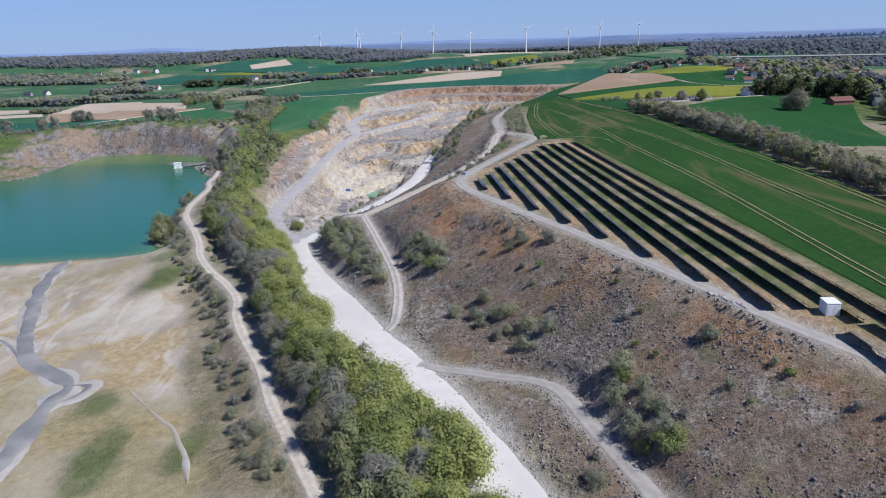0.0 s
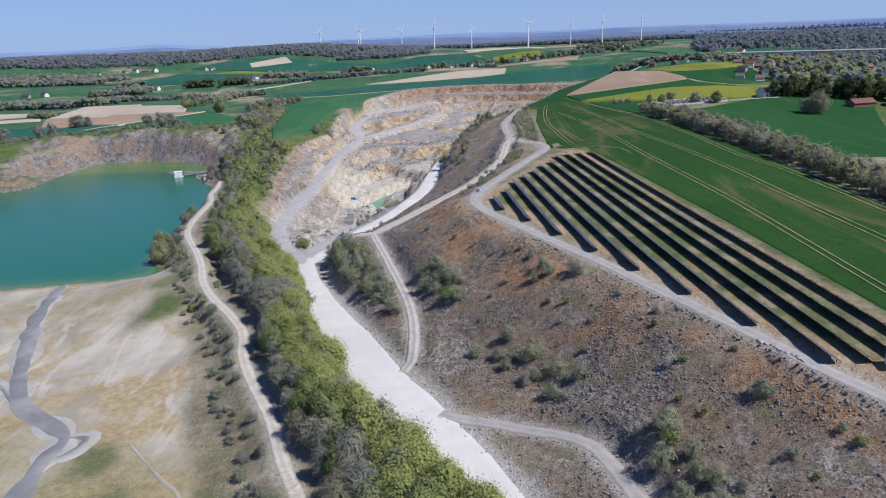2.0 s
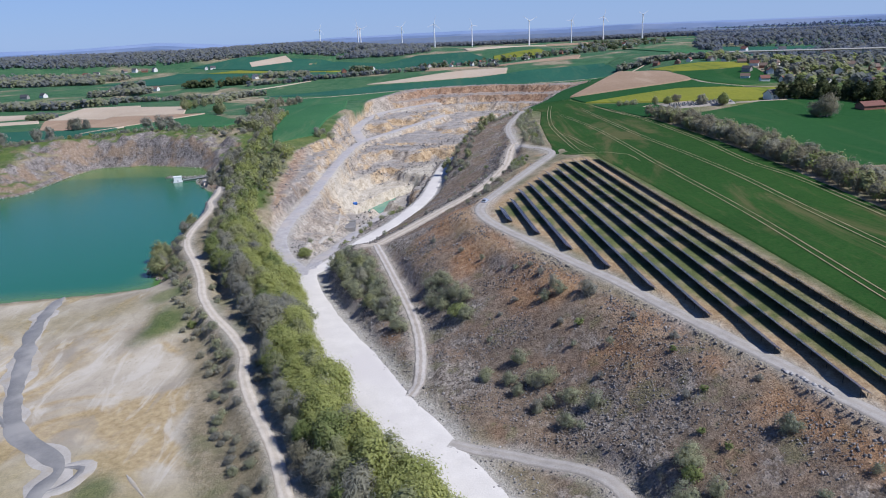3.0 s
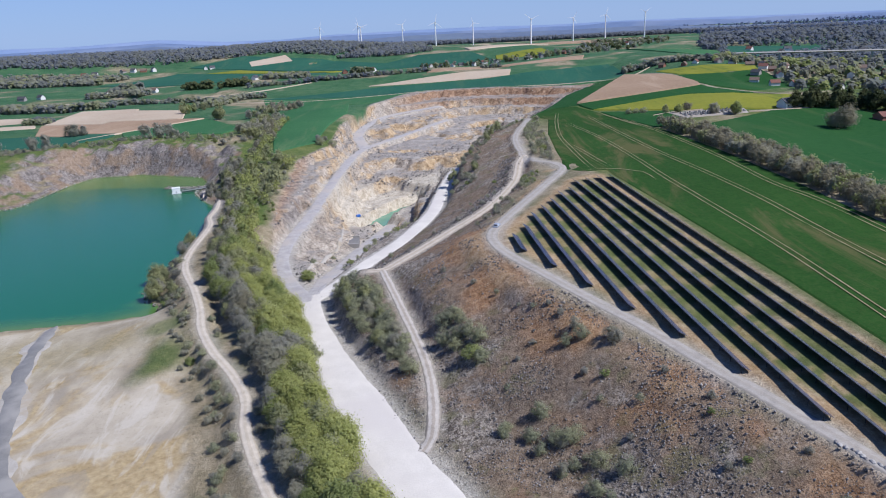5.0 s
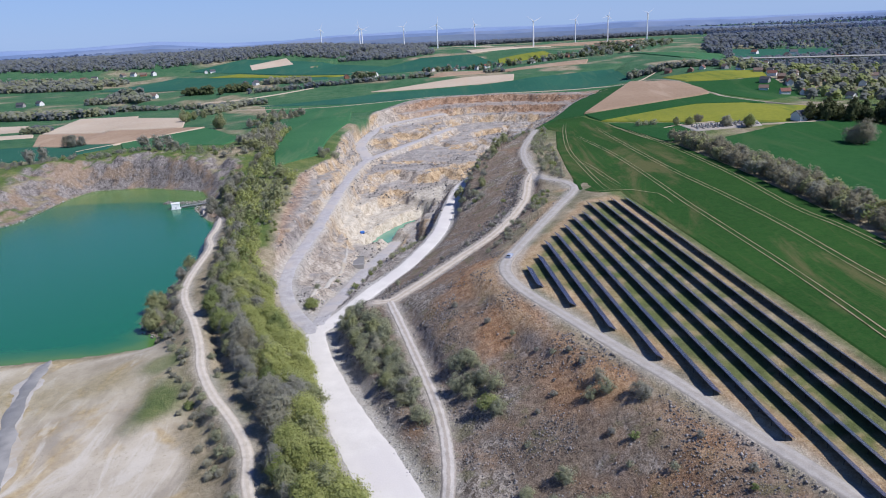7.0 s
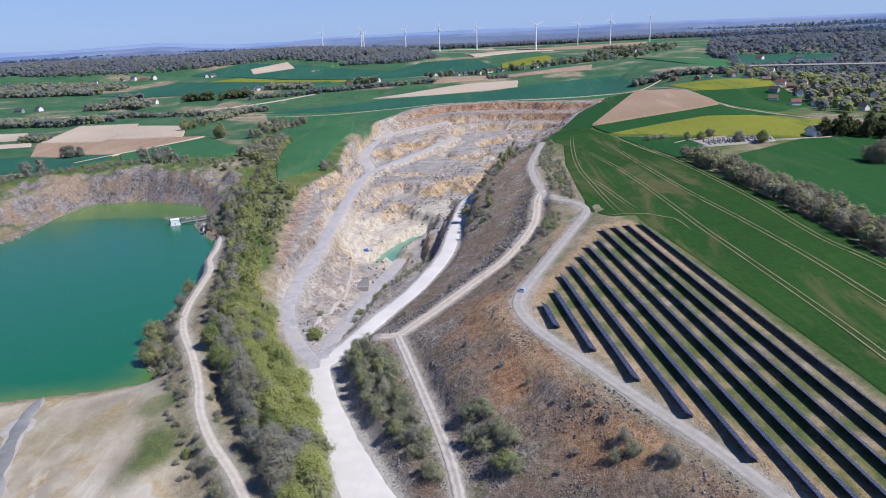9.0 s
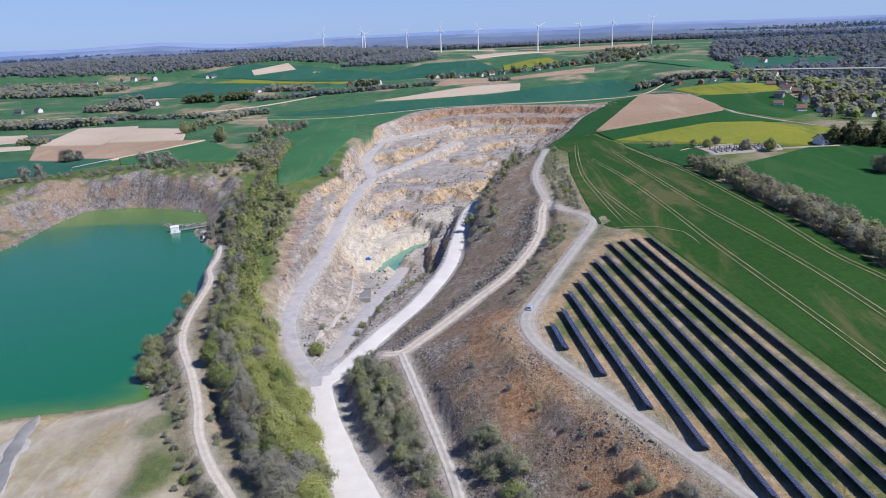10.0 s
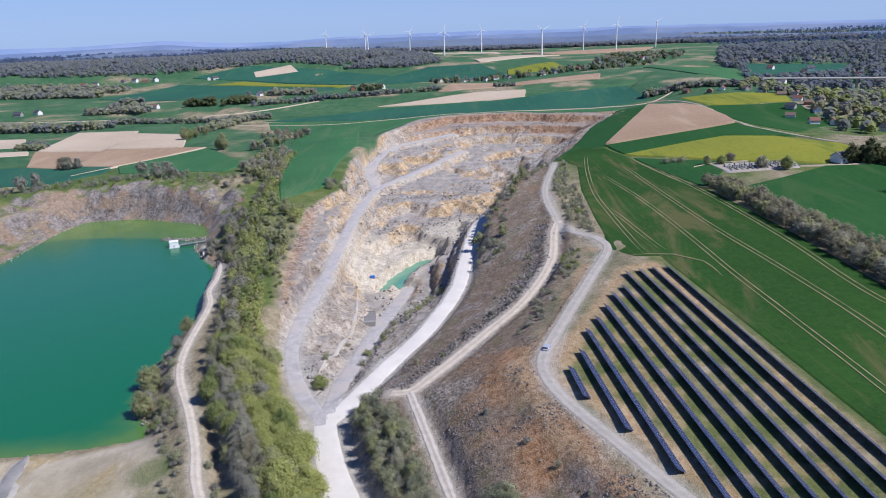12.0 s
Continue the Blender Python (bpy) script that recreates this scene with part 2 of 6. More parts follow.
def water_material(name, deep, shallow, where):
    """Milky quarry water: coloured by its silt, with a glossy surface and small ripples."""
    n = Nodes(name, 0.2)
    n.b.inputs["Specular IOR Level"].default_value = 0.5
    d = n.attr("depth").outputs["Fac"]
    d = n.math("ADD", d, n.math("MULTIPLY", n.math("SUBTRACT", n.noise(0.06, 4), 0.5), 1.6))
    c = n.mix(n.span(d, where[0], where[1]), shallow, n.mix(n.span(d, where[1] * 0.7, where[1] * 2.2), n.mix(0.45, deep, shallow), deep))
    c = n.mix(n.math("MULTIPLY", n.span(n.noise(0.012, 3), 0.4, 0.7), 0.35), c, deep)
    n.bump(n.noise(0.9, 4), 0.35, 0.12)
    return n.done(c)


GROUND = ground_material()
WHITE_ROAD = mottled("limestone_dust", (0.54, 0.505, 0.455), (0.66, 0.62, 0.56), 0.15, (0.57, 0.53, 0.485), 0.05, bump=0.15)
GREY_ROAD = mottled("grey_stone_dust", (0.29, 0.275, 0.268), (0.47, 0.445, 0.43), 0.3, (0.42, 0.38, 0.345), 0.07, bump=0.4)
GRAVEL_ROAD = track_material("gravel", (0.30, 0.27, 0.23), (0.375, 0.345, 0.305), (0.345, 0.312, 0.27))
BEIGE_ROAD = track_material("beige_dust", (0.36, 0.305, 0.24), (0.50, 0.44, 0.36), (0.43, 0.365, 0.285))
SLOPE_DUST = track_material("grey_slope_dust", (0.27, 0.238, 0.20), (0.47, 0.43, 0.38), (0.36, 0.315, 0.265))
PALE_TRACK = track_material("pale_dust", (0.39, 0.335, 0.265), (0.52, 0.465, 0.385), (0.47, 0.41, 0.33))
GRAVEYARD_PAVING = mottled("grey_paving", (0.27, 0.25, 0.23), (0.40, 0.37, 0.34), 0.25, (0.34, 0.30, 0.25), 0.04, bump=0.25)
WHEAT = crop_material("young_wheat", (0.012, 0.053, 0.010), (0.026, 0.083, 0.016), (0.13, 0.115, 0.05), 0.1)
# blue added to the next four crop colours stands in for distance haze
PASTURE = crop_material("pasture", (0.015, 0.066, 0.018), (0.028, 0.092, 0.026), (0.05, 0.10, 0.034))
MEADOW = crop_material("hazed_meadow_grass", (0.03, 0.108, 0.046), (0.052, 0.144, 0.06), (0.092, 0.15, 0.07))
DARK_CROP = crop_material("dark_green_crop", (0.02, 0.085, 0.06), (0.034, 0.115, 0.074), (0.055, 0.12, 0.074))
RAPE = crop_material("rape_in_bloom", (0.16, 0.18, 0.028), (0.26, 0.255, 0.036), (0.09, 0.14, 0.03))
PLOUGH = crop_material("ploughed_soil", (0.27, 0.185, 0.12), (0.36, 0.26, 0.175), (0.40, 0.30, 0.21))
PALE_SOIL = crop_material("harrowed_soil", (0.40, 0.32, 0.235), (0.50, 0.42, 0.32), (0.46, 0.36, 0.26))
WET_MUD = mottled("wet_grey_mud", (0.17, 0.165, 0.155), (0.25, 0.24, 0.225), 0.2, (0.30, 0.285, 0.26), 0.08, rough=0.6, bump=0.1)
TRAMLINE = mottled("bare_wheel_track", (0.16, 0.155, 0.07), (0.36, 0.315, 0.18), 0.22)
LAKE_WATER = water_material("lake_water", (0.009, 0.122, 0.048), (0.105, 0.185, 0.04), (0.0, 0.9))
POND_WATER = water_material("pond_water", (0.03, 0.20, 0.14), (0.12, 0.28, 0.19), (0.0, 1.0))
BARK = mottled("bark", (0.16, 0.14, 0.12), (0.30, 0.27, 0.235), 2.0, bump=0.4, fine=8)
WHITE_PAINT = mottled("white_coated_metal", (0.76, 0.76, 0.75), (0.82, 0.82, 0.81), 0.6, rough=0.45, bump=0)
STEEL = mottled("galvanised_steel", (0.42, 0.43, 0.44), (0.52, 0.53, 0.54), 1.5, rough=0.4, bump=0)
LEAF_LIME = leaf_material("willow_leaf", (0.38, 0.43, 0.125), (0.50, 0.54, 0.18), (0.60, 0.62, 0.25))
LEAF_GREEN = leaf_material("spring_leaf", (0.22, 0.285, 0.095), (0.30, 0.37, 0.135), (0.38, 0.445, 0.175))
LEAF_GREY = leaf_material("budding_twig", (0.31, 0.295, 0.27), (0.42, 0.405, 0.38), (0.53, 0.515, 0.48))
LEAF_OLIVE = leaf_material("olive_bud", (0.29, 0.31, 0.165), (0.39, 0.41, 0.23), (0.48, 0.50, 0.29))
LEAF_SAGE = leaf_material("sage_bud", (0.33, 0.35, 0.25), (0.43, 0.45, 0.33), (0.52, 0.54, 0.41))
LEAF_BROWN = leaf_material("brown_bud", (0.23, 0.20, 0.18), (0.30, 0.265, 0.24), (0.37, 0.33, 0.30))
# distance haze is mixed into the next two leaf colours as blue
LEAF_FAR_HAZE = leaf_material("hazed_distant_wood", (0.09, 0.125, 0.25), (0.10, 0.135, 0.265), (0.11, 0.145, 0.28), True)
LEAF_MIST = leaf_material("hazed_valley_wood", (0.125, 0.15, 0.215), (0.14, 0.165, 0.23), (0.155, 0.18, 0.245), True)
# hedge and copse bud colours, lightened and blued to imitate haze
LEAF_HEDGE = leaf_material("hazed_hedge_bud", (0.22, 0.235, 0.22), (0.26, 0.275, 0.255), (0.30, 0.315, 0.29), True)
LEAF_COPSE = leaf_material("hazed_copse_bud", (0.22, 0.245, 0.16), (0.26, 0.285, 0.185), (0.30, 0.325, 0.215), True)
LEAF_DARK = leaf_material("conifer_leaf", (0.018, 0.04, 0.02), (0.03, 0.06, 0.03), (0.05, 0.085, 0.04))


# ---- the lie of the land ----
def vnoise(x, y, seed=0):
    """Smooth lattice noise, about -1 to 1."""
    xi, yi = np.floor(x), np.floor(y)
    fx, fy = x - xi, y - yi
    fx, fy = fx * fx * (3 - 2 * fx), fy * fy * (3 - 2 * fy)

    def lattice(a, b):
        v = np.sin(a * 127.1 + b * 311.7 + seed * 74.7) * 43758.5453
        return (v - np.floor(v)) * 2 - 1
    return (lattice(xi, yi) * (1 - fx) + lattice(xi + 1, yi) * fx) * (1 - fy) + (lattice(xi, yi + 1) * (1 - fx) + lattice(xi + 1, yi + 1) * fx) * fy


def fbm(x, y, size, octaves=4, seed=0):
    out, a = 0.0, 1.0
    for i in range(octaves):
        out = out + a * vnoise(x / size, y / size, seed + i)
        size, a = size * 0.5, a * 0.5
    return out / 1.6


def smooth(v, lo, hi):
    v = np.clip((v - lo) / (hi - lo), 0, 1)
    return v * v * (3 - 2 * v)


def to_line(x, y, line):
    """Distance to a polyline, and its height at the nearest place."""
    best = np.full(np.shape(x), 1e9)
    high = np.zeros(np.shape(x))
    for a, b in zip(line[:-1], line[1:]):
        dx, dy = b[0] - a[0], b[1] - a[1]
        s = np.clip(((x - a[0]) * dx + (y - a[1]) * dy) / (dx * dx + dy * dy + 1e-9), 0, 1)
        d = np.hypot(x - a[0] - s * dx, y - a[1] - s * dy)
        near = d < best
        best = np.where(near, d, best)
        high = np.where(near, a[2] + s * (b[2] - a[2]), high)
    return best, high


def inside(x, y, ring):
    """Metres inside a ring of points (outside: minus)."""
    x, y = np.asarray(x, float), np.asarray(y, float)
    odd = np.zeros(x.shape, bool)
    best = np.full(x.shape, 1e9)
    for a, b in zip(ring, ring[1:] + ring[:1]):
        dx, dy = b[0] - a[0], b[1] - a[1]
        s = np.clip(((x - a[0]) * dx + (y - a[1]) * dy) / (dx * dx + dy * dy + 1e-9), 0, 1)
        best = np.minimum(best, np.hypot(x - a[0] - s * dx, y - a[1] - s * dy))
        cross = ((a[1] > y) != (b[1] > y)) & (x < dx * (y - a[1]) / (dy + 1e-12) + a[0])
        odd ^= cross
    return np.where(odd, best, -best)


def spline(pts, step=6.0):
    """Catmull-Rom through the points, about every step metres."""
    p = [Vector(q) for q in pts]
    p = [p[0] * 2 - p[1]] + p + [p[-1] * 2 - p[-2]]
    out = []
    for i in range(1, len(p) - 2):
        n = max(1, round((p[i + 1] - p[i]).length / step))
        for k in range(n):
            t = k / n
            out.append(0.5 * (2 * p[i] + (p[i + 1] - p[i - 1]) * t + (2 * p[i - 1] - 5 * p[i] + 4 * p[i + 1] - p[i + 2]) * t * t
                              + (3 * p[i] - p[i - 1] - 3 * p[i + 1] + p[i + 2]) * t ** 3))
    return [tuple(v) for v in out + [p[-2]]]


# roads: centre line, width, material, label
HAUL = [(60, -40, 10), (42, 10, 9.8), (24, 60, 9.5), (9.5, 104, 9.3), (4.5, 119, 9.2), (-5, 141, 9), (-13, 158, 8.7), (-22.5, 177, 8.3), (-36, 209, 6.8), (-44, 229, 5.6), (-51.5, 249, 4.4), (-59.5, 276, 2.6), (-63, 293, 1.3)]
RAMP = [(-63, 293, 1.3), (-54.6, 309.8, 1.5), (-43.8, 332.3, 3), (-29.9, 360.5, 4), (-16.1, 403, 5), (-8.6, 455.5, 6), (-0.2, 514.5, 5), (11.3, 550.8, 3), (17, 575, 2)]
QUARRY_ROAD = [(-63, 293, 1.3), (-76.9, 319, 0.5), (-86.2, 350, 0.5), (-88.2, 380.6, 1), (-85.4, 428.7, 2), (-84.4, 494, 3), (-81.8, 583, 3), (-74.7, 636.4, 3), (-43.7, 698.2, 4), (-0.8, 778.5, 6)]
UPPER_ROAD = [(-74.7, 636.4, 3), (-87.3, 708.1, 6), (-68, 800, 9), (-10, 850, 12)]
LOW_ROAD = [(-63, 300, 1.2), (-62.5, 325, -1.5), (-60.8, 348.2, -6), (-54.9, 400.4, -12), (-46.8, 450.9, -18), (-44, 475, -21)]
TRACK = [(-16.5, 178, 8.3), (-14, 188, 9.6), (-15.8, 215.2, 11.5), (-25.5, 258, 12.8), (-34, 292, 13.5)]
BEIGE = [(-40, 292, 13.2), (-34, 292, 13.5), (-23.6, 303.7, 15), (-6.5, 325.9, 18), (11.2, 350.7, 21), (27.3, 388.3, 24), (34.3, 425, 26.5), (39, 440, 28)]
CREST_ROAD = [(150, -40, 28), (112, 40, 28.2), (86, 92, 28.5), (76.5, 111, 29), (65.5, 130, 30), (59, 146, 30.3), (52.5, 161, 30.5), (45.5, 177, 30.6), (38.5, 194.5, 30.7), (31, 210, 30.7), (20.5, 233, 30.8), (14, 247, 30.8), (8.5, 263, 30.8), (8, 278, 30.9), (16.7, 300.8, 31.1), (38, 350, 31.2), (51.5, 382.7, 31), (50, 400, 30.8), (39, 425, 29.5), (40.5, 500.9, 29), (61.6, 595.9, 28)]
BRANCH = [(-7, 156, 8.7), (3, 151, 9.3), (11, 146.5, 10), (23.4, 137.1, 11.8), (29.1, 118, 11.5), (34.1, 98.4, 11.5), (39, 75, 12), (53, 25, 12), (72, -40, 12)]
LAKE_ROAD = [(30, -40, 7), (12, 15, 7), (-2, 58, 7.3), (-15, 88, 7.5), (-24.8, 108, 8), (-34.5, 129, 8), (-40, 141, 8.2), (-46, 157, 8.5), (-55, 175.5, 8.7), (-61.5, 191, 8.9), (-65.5, 206, 9), (-73, 220, 9), (-83, 235, 9), (-92, 252, 9.2), (-98, 269, 9.4), (-106.5, 289, 9.5), (-119, 315, 9.5), (-125.5, 340, 9), (-130.5, 385, 8.5), (-137, 405, 8), (-139, 425, 8), (-146, 450, 7), (-163, 472, 4), (-170, 500, 2)]
ROADS = [("haul_road", HAUL, 14.4, WHITE_ROAD), ("ramp_road", RAMP, 7.8, WHITE_ROAD), ("quarry_road", QUARRY_ROAD, 6.9, GREY_ROAD), ("upper_road", UPPER_ROAD, 10, GREY_ROAD),
         ("floor_road", LOW_ROAD, 7, GREY_ROAD), ("slope_track", TRACK, 3.8, SLOPE_DUST), ("bench_track", BEIGE, 4.8, BEIGE_ROAD),
         ("crest_road", CREST_ROAD, 4.6, GRAVEL_ROAD), ("branch_track", BRANCH, 4.2, GRAVEL_ROAD), ("lake_track", LAKE_ROAD, 3.5, PALE_TRACK)]
# edges where the slope breaks
BREAKS = [
    [(78, 95, 28), (70.3, 113.4, 28.3), (60.5, 134.6, 29), (51, 148, 28.7), (40.5, 161, 28.9), (30, 186, 28.8), (21, 209, 29.3), (11, 231, 29.7), (1.5, 262, 29.6), (-1, 282, 28.7)],
    [(-43, 270, 9.5), (-30, 262, 13.5), (-20, 235, 11.5), (-7, 200, 12), (6, 172, 13), (18, 156, 13)],
    [(-14, 274, 21.5), (-10, 246, 20.6), (-3, 226, 20.3), (7, 201, 18.6), (15.5, 176, 18.4), (30, 148, 17.6), (39, 127, 17.8), (49, 95, 17)],
    [(-5, 283, 26.2), (0.5, 250, 25.5), (9, 222, 24.6), (18, 203, 24.9), (26.5, 175, 24.3), (38, 151, 22.9), (51, 127, 23.5), (64, 98, 23.5)],
    [(20, 345, 27), (33, 375, 28.5), (47, 395, 30)],
    [(4, 418, 13.5), (2, 442, 16.5), (5, 470, 20), (13, 520, 22.5), (26, 558, 24), (52, 596, 26)],
    [(52, 380, 31.5), (66, 420, 32), (62, 500, 31), (80, 600, 31)],
    [(13.2, 256, 31.1), (20.8, 238, 31.2), (35.6, 204, 31.2), (50.6, 169, 31), (63.5, 138, 30.7), (84, 100, 30)],
    [(13, 271, 31.5), (23, 295, 32), (36, 315, 32.6), (46, 331, 33), (52, 346, 33.4), (68, 350, 33.6)],
    [(53, 356, 33.6), (73, 366, 34.2)],
    [(70, 350, 33.7), (82, 227, 32.8), (93, 120, 31.8), (110, 0, 31)],
    [(132, 466, 36), (136, 385, 37), (134, 312, 37), (130, 200, 36), (125, 80, 34)],
    [(106, 626, 33), (202, 842, 38), (231, 684, 40)], [(131, 555, 34), (215, 560, 41), (280, 540, 44)],
    [(172, 876, 26), (112, 897, 25.5), (58, 923, 25), (-9, 919, 24.5), (-45, 888, 24.5), (-74, 796, 23.5), (-98, 677, 18.5), (-97, 579, 15), (-113, 534, 13.5), (-124, 481, 12)],
    [(172, 876, 26), (119, 761, 27), (85, 660, 27.5), (65, 607, 28)],
    [(-20, 898, 17.6), (58, 910, 17.6), (106, 884, 17.6), (148, 862, 17.6)], [(-12, 862, 17), (35, 882, 17), (84, 872, 17), (136, 852, 17)],
    [(2, 860, 9.5), (36, 872, 9.5), (84, 861, 9.5), (128, 838, 9.5)], [(12, 856, 9), (40, 860, 9), (82, 850, 9), (118, 830, 9)],
    [(16, 850, 0.8), (52, 850, 0.8), (82, 840, 0.8), (106, 822, 0.8)], [(13, 845, 0), (51, 845, 0), (93, 817, 0)],
    [(92, 775, -4), (60, 800, -8), (20, 760, -4), (37, 699, 0), (13, 574, -3), (-16, 547, -6)],
    [(-30, 530, -21), (-46, 500, -22), (-60, 477, -22), (-66, 470, -20), (-66, 430, -14)],
    [(-54, 580, -9), (-46, 553, -11), (-70, 520, -13)], [(-24, 726, -3), (10, 700, -2)],
    [(-63.7, 352, -6), (-66, 385, -10)], [(-28, 452, -16), (-40, 420, -12), (-48, 380, -6)],
    [(-98, 403, 9.3), (-92, 350, 3), (-84, 315, 1.5)], [(-118, 470, 11.5), (-108, 430, 11), (-106, 400, 11)],
    [(-30, 120, 9.5), (-22, 128, 10), (-42, 172, 11), (-54, 210, 11), (-80, 265, 11), (-100, 310, 11.5), (-118, 400, 11), (-132, 470, 12), (-146, 560, 17), (-150, 640, 20)],
    [(-8, 120, 9.6), (-20, 152, 9.4), (-32, 178, 9), (-52, 215, 8), (-72, 262, 6), (-84, 300, 5)],
    [(-325, 552, 22), (-303, 584, 23), (-246, 597, 24), (-182, 575, 21), (-160, 560, 18), (-146, 583, 19)],
    [(-137, 223, 2.5), (-90, 154, 3.5), (-70, 120, 4.5), (-60, 90, 5)], [(-150, 150, 3), (-160, 80, 4), (-230, 120, 3), (-230, 200, 1.5)],
    [(-100, 285, 5), (-80, 215, 4), (-62, 165, 5), (-45, 130, 6)],
    [(-290, 440, 4), (-330, 400, 10), (-420, 300, 16), (-420, 100, 18)], [(-340, 480, 20), (-420, 430, 22)],
    [(-140, 558, 19), (-112, 640, 20), (-123, 771, 25)],
    [(-404, 721, 14), (-466, 942, 14), (-316, 890, 16), (-317, 704, 17)],
    [(-531, 952, 8), (-560, 1174, 13), (-351, 1274, 25), (-162, 1207, 29), (114, 1118, 33), (345, 1266, 44), (334, 816, 42), (480, 700, 44)],
    [(-1500, 1650, 50), (-1043, 1770, 58), (-700, 1930, 54), (-430, 2000, 61), (-330, 2020, 61), (-125, 2042, 44), (60, 1800, 42), (300, 1650, 42), (900, 1700, 42)],
    [(-2600, 2400, 24), (-1000, 2700, 28), (0, 2700, 22), (1100, 2700, 24), (2400, 2200, 34)],
    [(-4500, 4000, 22), (-1500, 4400, 24), (500, 4500, 26), (2000, 4200, 44), (4500, 3200, 60)],
    [(470, 1120, 20), (490, 985, 20), (620, 905, 18), (820, 830, 16)], [(-900, 1250, 17), (-640, 1280, 19)],
    [(-900, -400, 25), (0, -600, 30), (900, -400, 36)], [(-900, 500, 18), (-700, 800, 12)], [(250, 100, 36), (420, 300, 40), (700, 500, 42), (1300, 800, 40)],
]
LAKE = [(-470, 478), (-400, 470), (-330, 465), (-300, 474), (-288, 484), (-287, 516), (-286, 551), (-279, 574), (-242, 577), (-190, 556), (-178, 530), (-177, 502), (-160, 474), (-146, 455), (-144, 423), (-137, 393),
        (-139, 365), (-139, 344), (-138, 319), (-132, 305), (-125, 298), (-123, 290), (-141, 285), (-167, 281), (-200, 276), (-260, 265), (-330, 262), (-420, 280), (-520, 330), (-530, 420)]
POND = [(-62, 478), (-57, 497), (-48, 515), (-39, 529), (-26, 536), (-24, 524), (-36, 503), (-54, 474)]
QUARRY = [(-66, 300), (-92, 345), (-104, 420), (-112, 500), (-113, 540), (-98, 585), (-101, 680), (-83, 800), (-46, 896), (-9, 926), (58, 930), (113, 904), (180, 882), (122, 755), (84, 655), (58, 600), (14, 560), (0, 470), (-8, 410), (-30, 350), (-55, 305)]
SLOPE = [(34, 60), (18, 108), (14, 122), (8, 140), (-3, 163), (-18, 190), (-42, 238), (-57, 285), (-45, 330), (-12, 395), (-2, 460), (8, 530), (30, 600), (62, 610), (45, 500), (42, 430), (34, 372), (10, 300), (2, 280), (30, 204), (52, 158), (66, 126), (85, 80)]
SAND = [(-145, 282), (-122, 288), (-108, 272), (-92, 235), (-82, 205), (-70, 170), (-56, 140), (-46, 115), (-35, 80), (-150, 20), (-330, 60), (-400, 220), (-330, 258), (-200, 272)]
NEAR_SLOPE = [(34, 60), (18, 108), (14, 122), (8, 140), (-3, 163), (-18, 190), (-42, 238), (-57, 285), (-45, 330), (10, 300), (2, 280), (30, 204), (52, 158), (66, 126), (85, 80)]
QUARRY_BENCH = 8.0
SOLAR_YARD = [(5, 270), (14, 285), (48, 352), (66, 354), (82, 240), (97, 100), (80, 96), (62, 145), (45, 185), (25, 235)]
CHANNEL = [(-158, 282, 0), (-156, 266, 0), (-146, 239, 0), (-135, 212, 0), (-127, 193, 0), (-115, 177, 0), (-102, 166, 0), (-97, 160, 0), (-96, 152, 0), (-95, 139, 0), (-94, 130, 0), (-93, 115, 0), (-96, 90, 0)]


SHORE = [(a, b, 0.0) for a, b in LAKE]
LINES = BREAKS + [r[1] for r in ROADS] + [SHORE + SHORE[:1]]


def wide_lie(x, y):
    """Height between the break lines by nearness: for the wide land."""
    top, low = np.zeros(x.shape), np.zeros(x.shape)
    soft = 14.0 + (0.05 * np.maximum(0, np.hypot(x, y) - 800)) ** 2
    for line in LINES:
        d, z = to_line(x, y, line)
        w = 1.0 / (d * d + soft) ** 1.6
        top += w * z
        low += w
    return top / low


CELL_SIZE, NEAR_X, NEAR_Y = 2.5, (-345.0, 300.0), (40.0, 960.0)


def near_sheet():
    """Straight slopes between the break lines, stretched like a skin over them."""
    xs, ys = np.arange(NEAR_X[0], NEAR_X[1] + 0.1, CELL_SIZE), np.arange(NEAR_Y[0], NEAR_Y[1] + 0.1, CELL_SIZE)
    X, Y = np.meshgrid(xs, ys)
    h = wide_lie(X, Y)
    total, count = np.zeros(h.shape), np.zeros(h.shape)
    for line in LINES:
        for p in (spline(line, 1.2) if line in [r[1] for r in ROADS] else spline_straight(line, 1.2)):
            i, j = round((p[1] - NEAR_Y[0]) / CELL_SIZE), round((p[0] - NEAR_X[0]) / CELL_SIZE)
            if 0 <= i < len(ys) and 0 <= j < len(xs):
                total[i, j] += p[2]
                count[i, j] += 1
    fixed = count > 0
    h[fixed] = total[fixed] / count[fixed]
    edge = np.zeros(h.shape, bool)
    edge[0], edge[-1], edge[:, 0], edge[:, -1] = True, True, True, True
    ii, jj = np.indices(h.shape)
    colours = [((ii + jj) % 2 == c) & ~fixed & ~edge for c in (0, 1)]
    for _ in range(350):
        for m in colours:
            mean = np.zeros(h.shape)
            mean[1:-1, 1:-1] = 0.25 * (h[:-2, 1:-1] + h[2:, 1:-1] + h[1:-1, :-2] + h[1:-1, 2:])
            h = np.where(m, h + 1.85 * (mean - h), h)
    for _ in range(2):   # worn edges
        mean = h.copy()
        mean[1:-1, 1:-1] = 0.25 * (h[:-2, 1:-1] + h[2:, 1:-1] + h[1:-1, :-2] + h[1:-1, 2:])
        h = 0.5 * h + 0.5 * mean
    return h


def spline_straight(line, step):
    out = []
    for a, b in zip(line[:-1], line[1:]):
        n = max(1, int(math.hypot(b[0] - a[0], b[1] - a[1]) / step))
        out += [tuple(a[k] + (b[k] - a[k]) * i / n for k in range(3)) for i in range(n + 1)]
    return out


